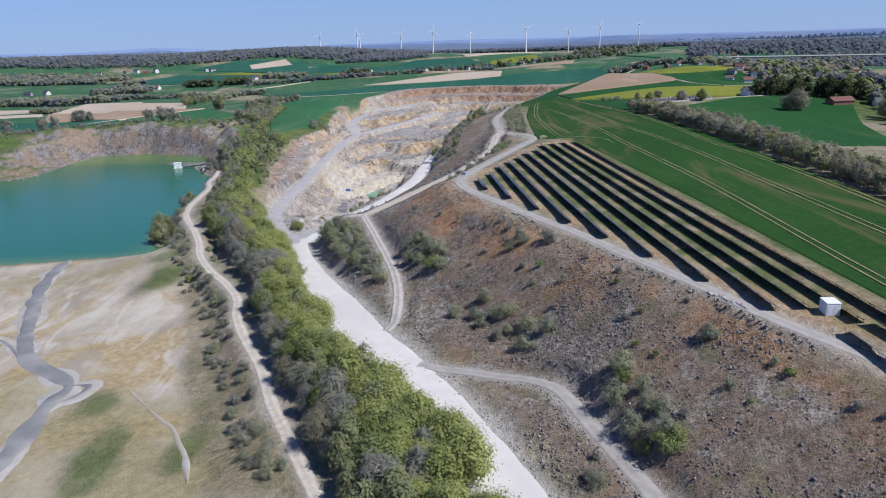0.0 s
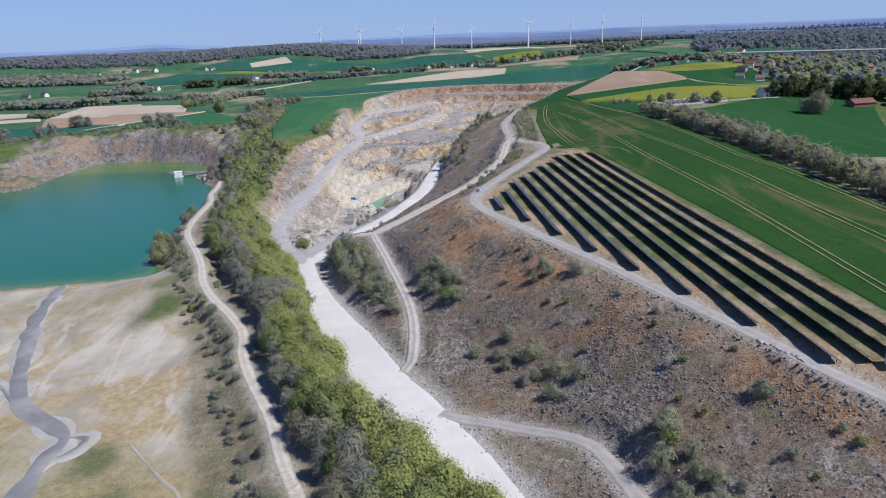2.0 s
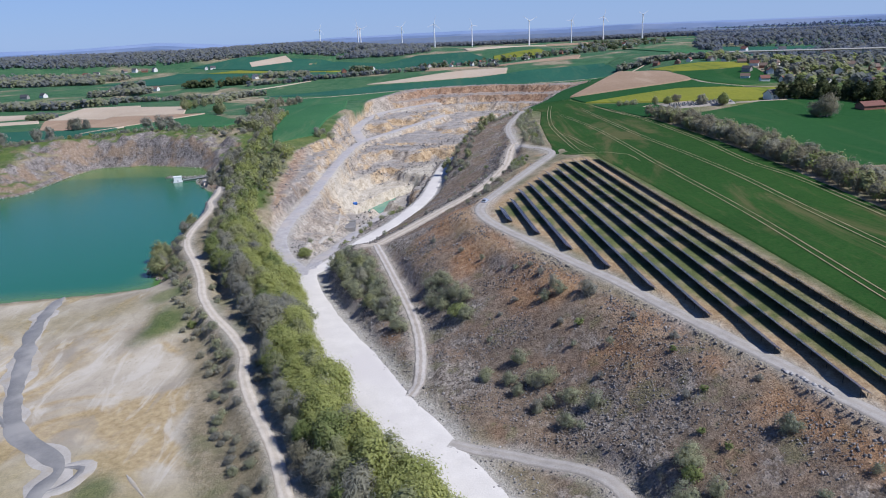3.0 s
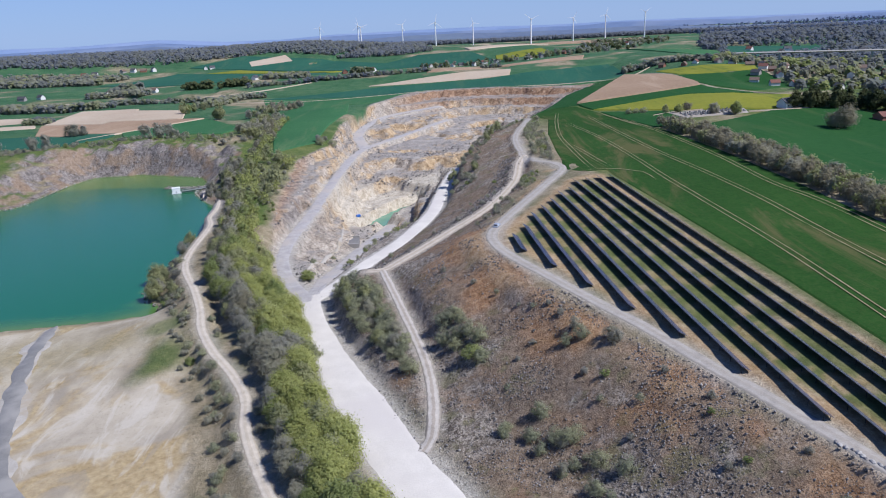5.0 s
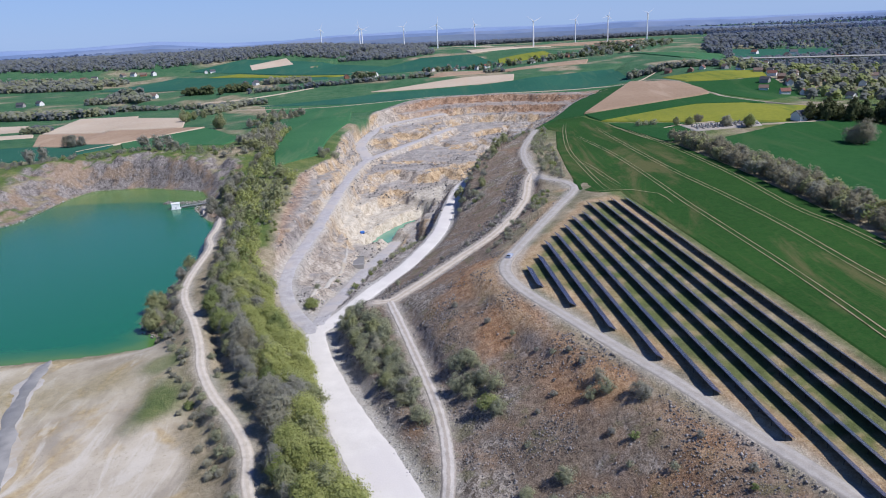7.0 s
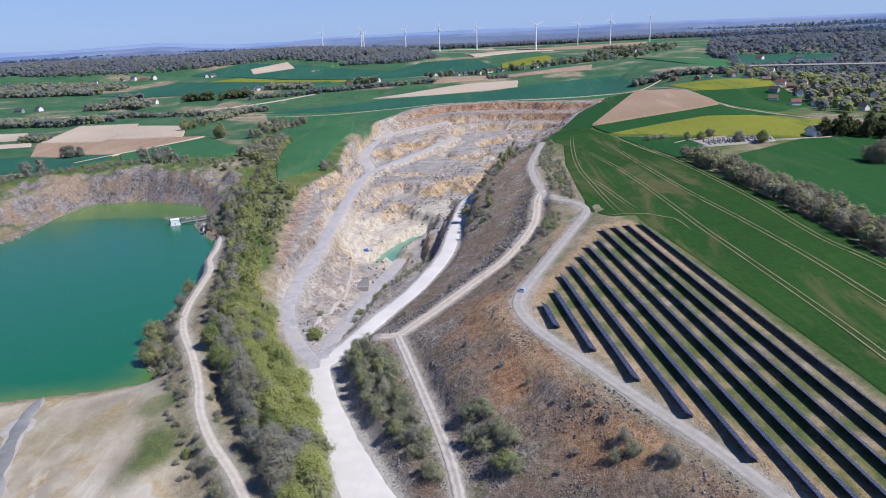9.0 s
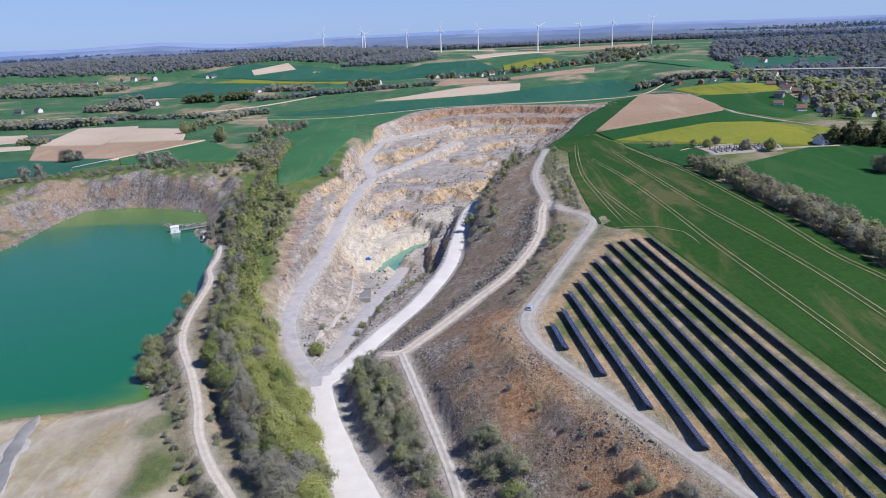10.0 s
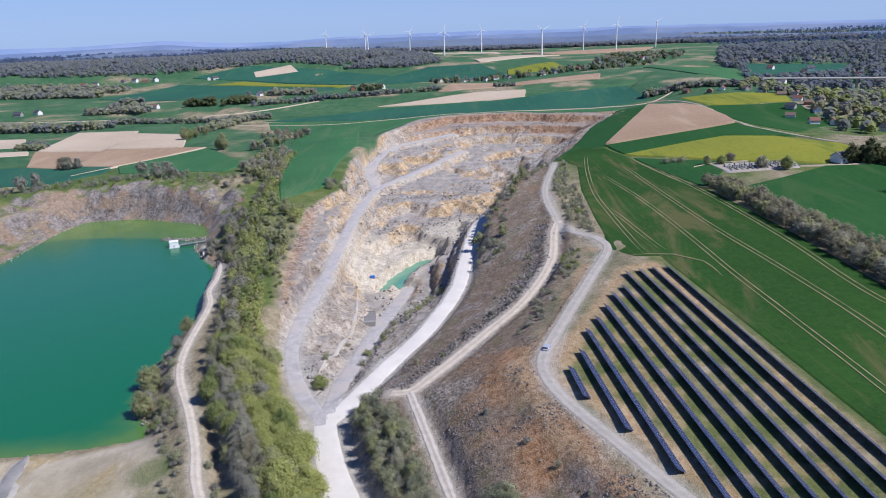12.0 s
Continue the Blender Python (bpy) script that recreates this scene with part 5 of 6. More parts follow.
# belt between the lake track and the haul road
BELT_Y = [20, 88, 105, 121, 133, 141, 156, 175, 199, 225, 261, 277, 293, 318, 350, 400, 460, 520, 580, 640, 700]
BELT_L = [16, -10, -18, -25, -30, -33.5, -40, -48, -56.5, -67, -85, -92, -100, -109, -116, -126, -136, -148, -152, -156, -158]
BELT_R = [22, 6, 3, -1.5, -8, -17, -25.5, -34.5, -42.5, -51, -61.5, -67.5, -75.5, -85, -97, -110, -124, -138, -143, -147, -150]
belt, far_belt = [], []
for yy in np.arange(30, 700, 4.6):
    l, r = np.interp(yy, BELT_Y, BELT_L), np.interp(yy, BELT_Y, BELT_R)
    for xx in np.arange(l + 1, r, 5.0):
        u = (xx - l) / (r - l)
        x, y = xx + TREE_RNG.uniform(-1.8, 1.8), yy + TREE_RNG.uniform(-1.8, 1.8)
        if yy > 420 and u > 0.55 and TREE_RNG.random() < 0.4:
            continue
        mix = {"willow": 7, "green": 1.4, "olive": 2.2, "grey": 0.9} if u > 0.40 else {"grey": 5, "green": 2.2, "olive": 3.2, "brown": 1}
        if yy > 330:
            mix = {"olive": 3, "grey": 3, "green": 1.5, "brown": 1, "willow": 2} if u < 0.45 else {"willow": 6, "olive": 2, "green": 1}
        size = (0.95 if yy < 330 else 0.75) * (0.78 if u < 0.25 else 1.0)
        (belt if yy < 345 else far_belt).append((pick(mix), x, y, size))
plant(belt)
thicket("far_tree_belt", "belt of budding and green trees along the pit edge", far_belt, "trees")

SCRUB_MIX = {"shrub": 4, "thorn": 4, "bush": 1}
# scrub between the silt and the lake track
fill([(-122, 318), (-104, 290), (-92, 262), (-62, 205), (-50, 172), (-38, 144), (-27, 115), (-38, 112), (-52, 140), (-68, 180), (-84, 214), (-102, 250), (-116, 284), (-124, 300)], 3.4, {"thorn": 8, "shrub": 4, "bush": 0.4}, 0.8, 0.65)
# heap of cut brushwood
def brush_heap(x, y, w, d, seed):
    rng = np.random.default_rng(seed)
    bm = bmesh.new()
    for _ in range(420):
        px, py = x + w * rng.normal() * 0.45, y + d * rng.normal() * 0.45
        a, l, up = rng.normal(0.9, 0.5), rng.uniform(1.2, 3.4), rng.uniform(0.05, 1.0)
        tube(bm, (px, py, up), (px + l * math.cos(a), py + l * math.sin(a), up + rng.normal(0, 0.25)), 0.05, 0.02, 3)
    ground = height(np.array([v.co.x for v in bm.verts]), np.array([v.co.y for v in bm.verts]))
    for v, g in zip(bm.verts, ground):
        v.co.z += g
    me = bpy.data.meshes.new("brush_heap")
    bm.to_mesh(me)
    bm.free()
    me.materials.append(DRY_BRUSH)
    tagged(new("brush_heap", me), "heap of pale cut brushwood beside the track", "brushwood", kind="stuff")


DRY_BRUSH = mottled("dry_brushwood", (0.33, 0.26, 0.17), (0.52, 0.43, 0.30), 1.5, bump=0)
brush_heap(-42, 121, 8, 13, 77)
# lake bank
fill([(-138, 300), (-126, 292), (-114, 300), (-124, 330), (-128, 370), (-137, 385), (-138, 345)], 5, {"grey": 2, "shrub": 3, "thorn": 2, "olive": 2}, 0.8, 0.85)
fill([(-146, 410), (-150, 455), (-168, 490), (-160, 540), (-140, 520), (-142, 450), (-140, 420)], 7.5, {"grey": 3, "olive": 2, "brown": 1}, 0.85, 0.8)
# shrubs right of the haul road
fill([(-54, 296), (-44, 262), (-34, 238), (-22, 210), (-18, 214), (-21, 236), (-31, 258), (-38, 285), (-47, 304)], 3.8, {"shrub": 8, "bush": 0.6, "thorn": 2}, 1.3, 0.85)
fill([(-52, 292), (-44, 264), (-34, 240), (-26, 222), (-24, 234), (-33, 256), (-41, 284)], 6.5, {"olive": 4, "green": 0.6, "grey": 1}, 0.55, 0.8)
# on the spoil slope
for ring, mix, size in (([(-15, 232), (-10, 236), (4, 212), (0, 202), (-10, 216)], {"shrub": 4, "bush": 0.4}, 1.6), ([(17, 198), (24, 202), (34, 188), (28, 183)], {"shrub": 2, "thorn": 2}, 1.1),
                        ([(0, 186), (8, 186), (18, 168), (26, 156), (22, 150), (12, 160), (2, 174)], {"shrub": 4, "thorn": 2, "bush": 0.3}, 1.2), ([(31, 134), (38, 134), (44, 112), (40, 98), (34, 104), (34, 122)], {"bush": 0.5, "shrub": 4}, 1.7),
                        ([(22, 108), (30, 112), (30, 92), (22, 90)], SCRUB_MIX, 1.0), ([(51, 134), (57, 134), (57, 128), (51, 128)], {"bush": 1, "shrub": 3}, 1.4), ([(59, 118), (66, 118), (67, 108), (60, 108)], {"bush": 3}, 0.8)):
    fill(ring, 4.2, mix, size * 0.85, 0.7)
thicket("slope_scrub", "small sparse shrubs over the spoil slope", scatter([(30, 90), (20, 130), (8, 170), (-5, 205), (-16, 250), (-8, 282), (0, 272), (26, 204), (48, 158), (62, 126), (76, 96)], 9, SCRUB_MIX, 0.55, 0.45), "shrubs")
thicket("bench_scrub", "small sparse shrubs beside the bench track", scatter([(-30, 306), (-4, 336), (20, 372), (30, 400), (26, 420), (14, 408), (-8, 350), (-38, 318)], 8, SCRUB_MIX, 0.6, 0.5), "shrubs")
# cliff and crest east of the pit
thicket("crest_scrub", "line of low green scrub below the crest road", scatter([(0, 306), (16, 342), (30, 376), (38, 398), (43, 392), (36, 368), (22, 336), (7, 302)], 3.6, {"shrub": 4, "bush": 2, "thorn": 2}, 0.7, 0.7), "shrubs")
thicket("cliff_scrub", "scrub on the dark cliff above the ramp road", scatter([(-4, 425), (8, 420), (14, 470), (24, 520), (40, 560), (60, 596), (48, 604), (20, 562), (6, 515), (-2, 460)], 5, {"shrub": 4, "bush": 2, "thorn": 3, "olive": 0.6}, 0.9, 0.6), "shrubs")
thicket("crest_scrub", "scrub along the crest road", scatter([(44, 440), (50, 402), (53, 425), (57, 470), (60, 520), (67, 590), (60, 588), (48, 520)], 2.8, {"shrub": 5, "thorn": 4, "bush": 1}, 0.8, 0.6), "shrubs")
# rim of the flooded pit
thicket("rim_scrub", "grey-green scrub along the flooded pit's rim", scatter([(-420, 560), (-330, 562), (-305, 590), (-245, 604), (-185, 582), (-165, 575), (-160, 610), (-230, 636), (-310, 622), (-400, 610)], 8, {"shrub": 4, "thorn": 3, "grey": 0.8, "bush": 0.7}, 1.2, 0.75), "shrubs")
thicket("bank_scrub", "trees and scrub on the pit bank", scatter([(-420, 470), (-345, 500), (-335, 550), (-420, 560)], 9, {"olive": 3, "grey": 3, "shrub": 3}, 0.9, 0.7), "trees")
# quarry floor shrubs
plant([("bush", -69, 320, 1.6), ("bush", -70, 323, 1.3), ("shrub", -71, 345, 1.0), ("shrub", -72, 352, 0.8), ("shrub", -57, 350, 1.0), ("bush", -56, 362, 0.8), ("shrub", -50, 375, 1.0), ("shrub", -46, 385, 1.0), ("shrub", -40, 398, 1.0), ("shrub", -66, 372, 0.7)])
thicket("floor_scrub", "low scrub between the quarry roads", scatter([(-58, 352), (-53, 350), (-26, 412), (-20, 440), (-26, 440)], 4.4, {"shrub": 3, "bush": 1}, 0.8, 0.7), "shrubs")
thicket("edge_scrub", "olive scrub between the tree belt and the quarry", scatter([(-112, 400), (-104, 440), (-112, 500), (-116, 545), (-140, 548), (-132, 480), (-120, 420)], 5.2, {"shrub": 5, "thorn": 3, "olive": 1.2, "willow": 0.6}, 0.9, 0.75), "shrubs")
thicket("edge_scrub", "low scrub at the quarry edge", scatter([(-118, 478), (-108, 452), (-100, 400), (-104, 380), (-112, 420), (-122, 462)], 6, {"bush": 2, "shrub": 3}, 0.7, 0.5), "shrubs")
# tall hedge beyond the wheat
thicket("tall_hedge", "tall grey-brown budding hedge beyond the wheat", scatter([(129, 480), (139, 482), (148, 390), (149, 300), (149, 200), (149, 60), (135, 60), (134, 200), (134, 312), (132, 390)], 3.6, {"grey": 1.2, "brown": 6, "olive": 2.4, "green": 0.5}, 0.72, 0.95), "hedge")
# single trees and clumps in the fields
plant([("olive", -300, 842, 1.5), ("green", -298, 852, 1.3), ("olive", -295, 862, 1.3), ("olive", -290, 880, 1.2), ("olive", -233, 757, 1.4), ("green", -238, 760, 1.2), ("grey", -348, 688, 1.3), ("brown", -354, 690, 1.2), ("grey", -342, 692, 1.1),
       ("brown", 223, 437, 1.5), ("brown", 219, 441, 1.3), ("grey", 227, 440, 1.3), ("olive", 150, 533, 0.9), ("green", 158, 530, 0.7), ("brown", 166, 536, 0.9), ("green", 188, 505, 1.0), ("grey", 176, 512, 1.0), ("shrub", 128, 548, 1.3), ("shrub", 134, 550, 1.3), ("shrub", 139, 548, 1.2),
       ("green", 262, 410, 1.2), ("green", 268, 402, 1.1), ("olive", 256, 400, 1.2), ("grey", 250, 380, 1.1), ("olive", 300, 455, 1.3), ("green", 285, 440, 1.2), ("shrub", -96, 592, 1.8), ("shrub", -104, 586, 1.8), ("thorn", -107, 594, 2.0), ("thorn", -103, 600, 1.8)])
fill([(228, 508), (268, 478), (282, 470), (288, 480), (258, 506), (238, 520)], 6.5, {"conifer": 1}, 0.85, 0.95)
thicket("field_copse", "small copse of budding trees among the fields", scatter([(-230, 832), (-168, 800), (-160, 830), (-190, 850)], 8, {"brown": 2, "shrub": 2, "grey": 1}, 0.8, 0.8), "trees")
thicket("field_copse", "small copse of budding trees among the fields", scatter([(-182, 660), (-158, 640), (-152, 700), (-170, 720), (-186, 700)], 8, {"olive": 3, "grey": 2}, 0.9, 0.85), "trees")
thicket("field_copse", "small copse of budding trees among the fields", scatter([(-200, 740), (-180, 720), (-176, 780), (-200, 790)], 9, {"olive": 2, "grey": 2}, 0.9, 0.7), "trees")
thicket("field_copse", "small copse of budding trees among the fields", scatter([(-160, 600), (-142, 590), (-150, 650), (-168, 660), (-185, 640)], 7, {"grey": 3, "olive": 2, "brown": 2}, 0.9, 0.85), "trees")


def woods(name, label, ring, spacing, size, mats, blades=26, keep=1.0, seed=1):
    """A far wood: many small crowns in one mesh."""
    rng = np.random.default_rng(seed)
    xs, ys = [p[0] for p in ring], [p[1] for p in ring]
    spacing *= 0.72
    gx, gy = np.meshgrid(np.arange(min(xs), max(xs), spacing), np.arange(min(ys), max(ys), spacing))
    gx = gx.ravel() + rng.uniform(-0.5, 0.5, gx.size) * spacing
    gy = gy.ravel() + rng.uniform(-0.5, 0.5, gy.size) * spacing
    ok = (inside(gx, gy, ring) > 0) & (rng.random(gx.size) < keep)
    gx, gy = gx[ok], gy[ok]
    ok = np.ones(len(gx), bool)
    for _, plot, *_ in FIELDS:
        ok &= inside(gx, gy, plot) < 1
    gx, gy = gx[ok], gy[ok]
    if not len(gx):
        return
    gz = height(gx, gy)
    blades = int(blades * 1.25)
    t = len(gx)
    hs = size * rng.uniform(0.7, 1.3, t)
    n = t * blades
    p = rng.normal(0, 1, (n, 3))
    p /= np.linalg.norm(p, axis=1, keepdims=True)
    p *= rng.uniform(0.6, 1.05, (n, 1))
    H = np.repeat(hs, blades)[:, None]
    c = p * np.concatenate([H * 0.42, H * 0.42, H * 0.46], 1) + np.stack([np.repeat(gx, blades), np.repeat(gy, blades), np.repeat(gz, blades)], 1) + np.array([0, 0, 0.5]) * H
    nor = 0.75 * p + np.array([0.25, -0.3, 0.75]) * 0.8 + rng.normal(0, 0.2, (n, 3))
    nor /= np.linalg.norm(nor, axis=1, keepdims=True)
    tan = np.cross(nor, rng.normal(0, 1, (n, 3)))
    tan /= np.linalg.norm(tan, axis=1, keepdims=True)
    bit = np.cross(nor, tan)
    s = H * rng.uniform(0.15, 0.27, (n, 1))
    v = np.stack([c - tan * s, c - bit * s, c + tan * s, c + bit * s], 1).reshape(-1, 3)
    me = bpy.data.meshes.new(name)
    me.vertices.add(len(v))
    me.vertices.foreach_set("co", v.astype(np.float32).ravel())
    me.loops.add(4 * n)
    me.loops.foreach_set("vertex_index", np.arange(4 * n, dtype=np.int32))
    me.polygons.add(n)
    me.polygons.foreach_set("loop_start", np.arange(0, 4 * n, 4, dtype=np.int32))
    me.polygons.foreach_set("material_index", np.repeat(rng.integers(0, len(mats), t), blades).astype(np.int32))
    for m in mats:
        me.materials.append(m)
    me.update(calc_edges=True)
    return tagged(new(name, me), label, "woodland", kind="stuff")


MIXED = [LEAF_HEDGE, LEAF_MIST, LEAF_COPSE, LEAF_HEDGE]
# ridge and far woods take the leaf colours with haze painted in
HAZED_RIDGE_WOOD = [LEAF_MIST, LEAF_FAR_HAZE]
HAZY_WOOD = [LEAF_FAR_HAZE]


def hedgerow(label, line, width, size, mats, keep=0.9, seed=1):
    left, right = [], []
    for i, p in enumerate(line):
        a, b = Vector(line[max(0, i - 1)]), Vector(line[min(len(line) - 1, i + 1)])
        s = Vector((b.y - a.y, a.x - b.x)).normalized() * width / 2
        left.append((p[0] - s.x, p[1] - s.y))
        right.append((p[0] + s.x, p[1] + s.y))
    woods("hedgerow", label, left + right[::-1], size * 0.72, size, mats, 16, keep, seed)


woods("ridge_wood", "leafless wood along the far ridge, tinted haze blue", [(-1700, 1700), (-1100, 1600), (-900, 1600), (-716, 1650), (-600, 1700), (-405, 1790), (-250, 1760), (-96, 1690), (-20, 1730), (-60, 2138), (-400, 2400), (-800, 2400), (-1700, 2300)], 14, 11, HAZED_RIDGE_WOOD, 13, 0.95, 2)
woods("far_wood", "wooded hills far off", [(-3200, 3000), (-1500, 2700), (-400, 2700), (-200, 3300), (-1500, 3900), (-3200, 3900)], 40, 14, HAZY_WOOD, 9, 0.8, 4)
woods("far_wood", "wooded valley beyond the village", [(420, 1120), (700, 1000), (1300, 1150), (1900, 1700), (1300, 2300), (800, 2200), (520, 1500)], 16, 13, [LEAF_MIST, LEAF_FAR_HAZE, LEAF_FAR_HAZE], 13, 0.5, 5)
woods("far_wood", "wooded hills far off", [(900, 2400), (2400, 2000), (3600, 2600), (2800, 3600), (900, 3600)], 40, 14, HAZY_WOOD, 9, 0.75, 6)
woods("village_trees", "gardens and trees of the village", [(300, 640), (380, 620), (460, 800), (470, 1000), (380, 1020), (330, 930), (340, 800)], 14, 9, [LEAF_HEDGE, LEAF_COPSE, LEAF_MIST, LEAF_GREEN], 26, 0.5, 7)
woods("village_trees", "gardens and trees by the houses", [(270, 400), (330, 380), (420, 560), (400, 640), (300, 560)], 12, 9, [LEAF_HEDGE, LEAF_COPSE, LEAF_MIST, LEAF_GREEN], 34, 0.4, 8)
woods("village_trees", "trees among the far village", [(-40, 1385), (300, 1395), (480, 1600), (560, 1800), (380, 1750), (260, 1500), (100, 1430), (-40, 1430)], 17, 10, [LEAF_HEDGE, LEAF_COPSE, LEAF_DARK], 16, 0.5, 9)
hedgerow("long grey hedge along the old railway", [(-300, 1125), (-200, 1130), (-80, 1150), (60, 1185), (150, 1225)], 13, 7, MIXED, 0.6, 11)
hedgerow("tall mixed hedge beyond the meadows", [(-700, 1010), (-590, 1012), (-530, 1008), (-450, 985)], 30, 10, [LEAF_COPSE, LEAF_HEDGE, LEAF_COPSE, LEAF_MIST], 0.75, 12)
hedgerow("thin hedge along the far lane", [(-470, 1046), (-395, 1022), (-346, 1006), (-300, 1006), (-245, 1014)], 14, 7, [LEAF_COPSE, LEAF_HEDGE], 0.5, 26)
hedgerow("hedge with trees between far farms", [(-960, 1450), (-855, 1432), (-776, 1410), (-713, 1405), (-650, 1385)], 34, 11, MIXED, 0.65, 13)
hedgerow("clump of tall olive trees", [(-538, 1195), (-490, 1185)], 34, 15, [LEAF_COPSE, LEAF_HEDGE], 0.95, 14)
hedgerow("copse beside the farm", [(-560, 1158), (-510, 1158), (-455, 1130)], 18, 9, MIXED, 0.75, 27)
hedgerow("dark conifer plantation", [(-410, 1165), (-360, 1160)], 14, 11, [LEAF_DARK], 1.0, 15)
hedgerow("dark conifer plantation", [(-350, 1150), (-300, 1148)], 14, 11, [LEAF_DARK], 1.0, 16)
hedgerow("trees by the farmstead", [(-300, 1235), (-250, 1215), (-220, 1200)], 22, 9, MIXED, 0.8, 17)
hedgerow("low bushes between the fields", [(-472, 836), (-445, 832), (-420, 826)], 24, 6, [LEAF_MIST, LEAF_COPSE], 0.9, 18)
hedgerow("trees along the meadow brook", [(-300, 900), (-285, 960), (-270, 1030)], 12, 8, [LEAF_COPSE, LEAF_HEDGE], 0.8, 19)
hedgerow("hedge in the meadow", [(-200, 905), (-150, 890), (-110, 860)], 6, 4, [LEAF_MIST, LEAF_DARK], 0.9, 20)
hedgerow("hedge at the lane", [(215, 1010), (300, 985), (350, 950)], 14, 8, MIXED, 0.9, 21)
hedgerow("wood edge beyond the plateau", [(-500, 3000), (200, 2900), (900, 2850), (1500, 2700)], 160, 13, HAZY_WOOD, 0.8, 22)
hedgerow("scattered trees behind the farms", [(-1200, 1420), (-1000, 1480), (-800, 1500), (-640, 1480)], 60, 11, MIXED, 0.5, 23)
hedgerow("trees by the lone house", [(-150, 1215), (-120, 1240)], 18, 10, [LEAF_COPSE, LEAF_DARK], 0.9, 24)


# ---- wind turbines ----
def turbine(x, y, top, turn, spin):
    base = height_at(x, y)
    root = new("wind_turbine")
    root.location = (x, y, base - 0.5)
    root.rotation_euler = (0, 0, radians(turn))
    tagged(root, "tall white three-bladed wind turbine on the plateau", "wind turbine", "wind turbines on the horizon")
    h = top - base + 0.5
    bm = bmesh.new()
    tube(bm, (0, 0, 0), (0, 0, h), 2.1, 1.3, 12)
    part("tower", bm, root, mat=WHITE_PAINT)
    bm = bmesh.new()
    box(bm, -1.4, -2.6, h - 1.3, 1.4, 4, h + 1.4, 0.4)
    part("nacelle", bm, root, mat=WHITE_PAINT)
    bm = bmesh.new()
    tube(bm, (0, -2.6, h), (0, -5, h), 1.4, 0.5, 10)
    hub = part("hub", bm, root, mat=WHITE_PAINT)
    for k in range(3):
        a = radians(spin + 120 * k)
        bm = bmesh.new()
        d = Vector((math.sin(a), 0, math.cos(a)))
        s = Vector((math.cos(a), 0, -math.sin(a)))
        o = Vector((0, -3.7, h))
        v = [o + d - s * 0.6, o + d + s * 0.6, o + d * 5 + s * 0.9, o + d * 5 - s * 0.6, o + d * 23 + s * 0.18, o + d * 23 - s * 0.18]
        front = [bm.verts.new(p + Vector((0, -0.25, 0))) for p in v]
        back = [bm.verts.new(p + Vector((0, 0.35, 0))) for p in v]
        order = (0, 1, 2, 4, 5, 3)
        bm.faces.new([front[i] for i in order])
        bm.faces.new([back[i] for i in reversed(order)])
        for i in range(6):
            p, q = order[i], order[(i + 1) % 6]
            bm.faces.new((front[q], front[p], back[p], back[q]))
        part("blade", bm, hub, mat=WHITE_PAINT)


for tx, ty, ttop, tspin in ((-419, 2613, 105, 20), (-233, 2133, 105, 350), (-231, 2184, 100, 70), (-125, 2543, 101, 40), (-11, 2045, 105, 10), (118, 2542, 98, 100), (244, 1978, 102, 65), (455, 2502, 100, 30), (536, 2382, 106, 15), (709, 2544, 109, 55)):
    turbine(tx, ty, ttop, 12, tspin)


# ---- houses ----
RED_TILE = mottled("red_roof_tile", (0.15, 0.065, 0.05), (0.22, 0.105, 0.08), 0.6, rough=0.8, bump=0)
DARK_TILE = mottled("dark_roof_slate", (0.05, 0.05, 0.055), (0.10, 0.10, 0.105), 0.6, rough=0.6, bump=0)
BROWN_TILE = mottled("brown_roof_tile", (0.13, 0.09, 0.07), (0.20, 0.145, 0.115), 0.6, rough=0.8, bump=0)
PLASTER_WHITE = mottled("white_wall_plaster", (0.66, 0.64, 0.60), (0.76, 0.74, 0.70), 0.4, bump=0)
BRICK_RED = mottled("red_brick_wall", (0.22, 0.10, 0.07), (0.32, 0.16, 0.11), 0.8, bump=0)
STONE_GREY = mottled("grey_stone_wall", (0.26, 0.25, 0.235), (0.36, 0.345, 0.32), 0.6, bump=0)
PANE = mottled("window_glass", (0.03, 0.035, 0.045), (0.05, 0.055, 0.065), 1.0, rough=0.1, bump=0)


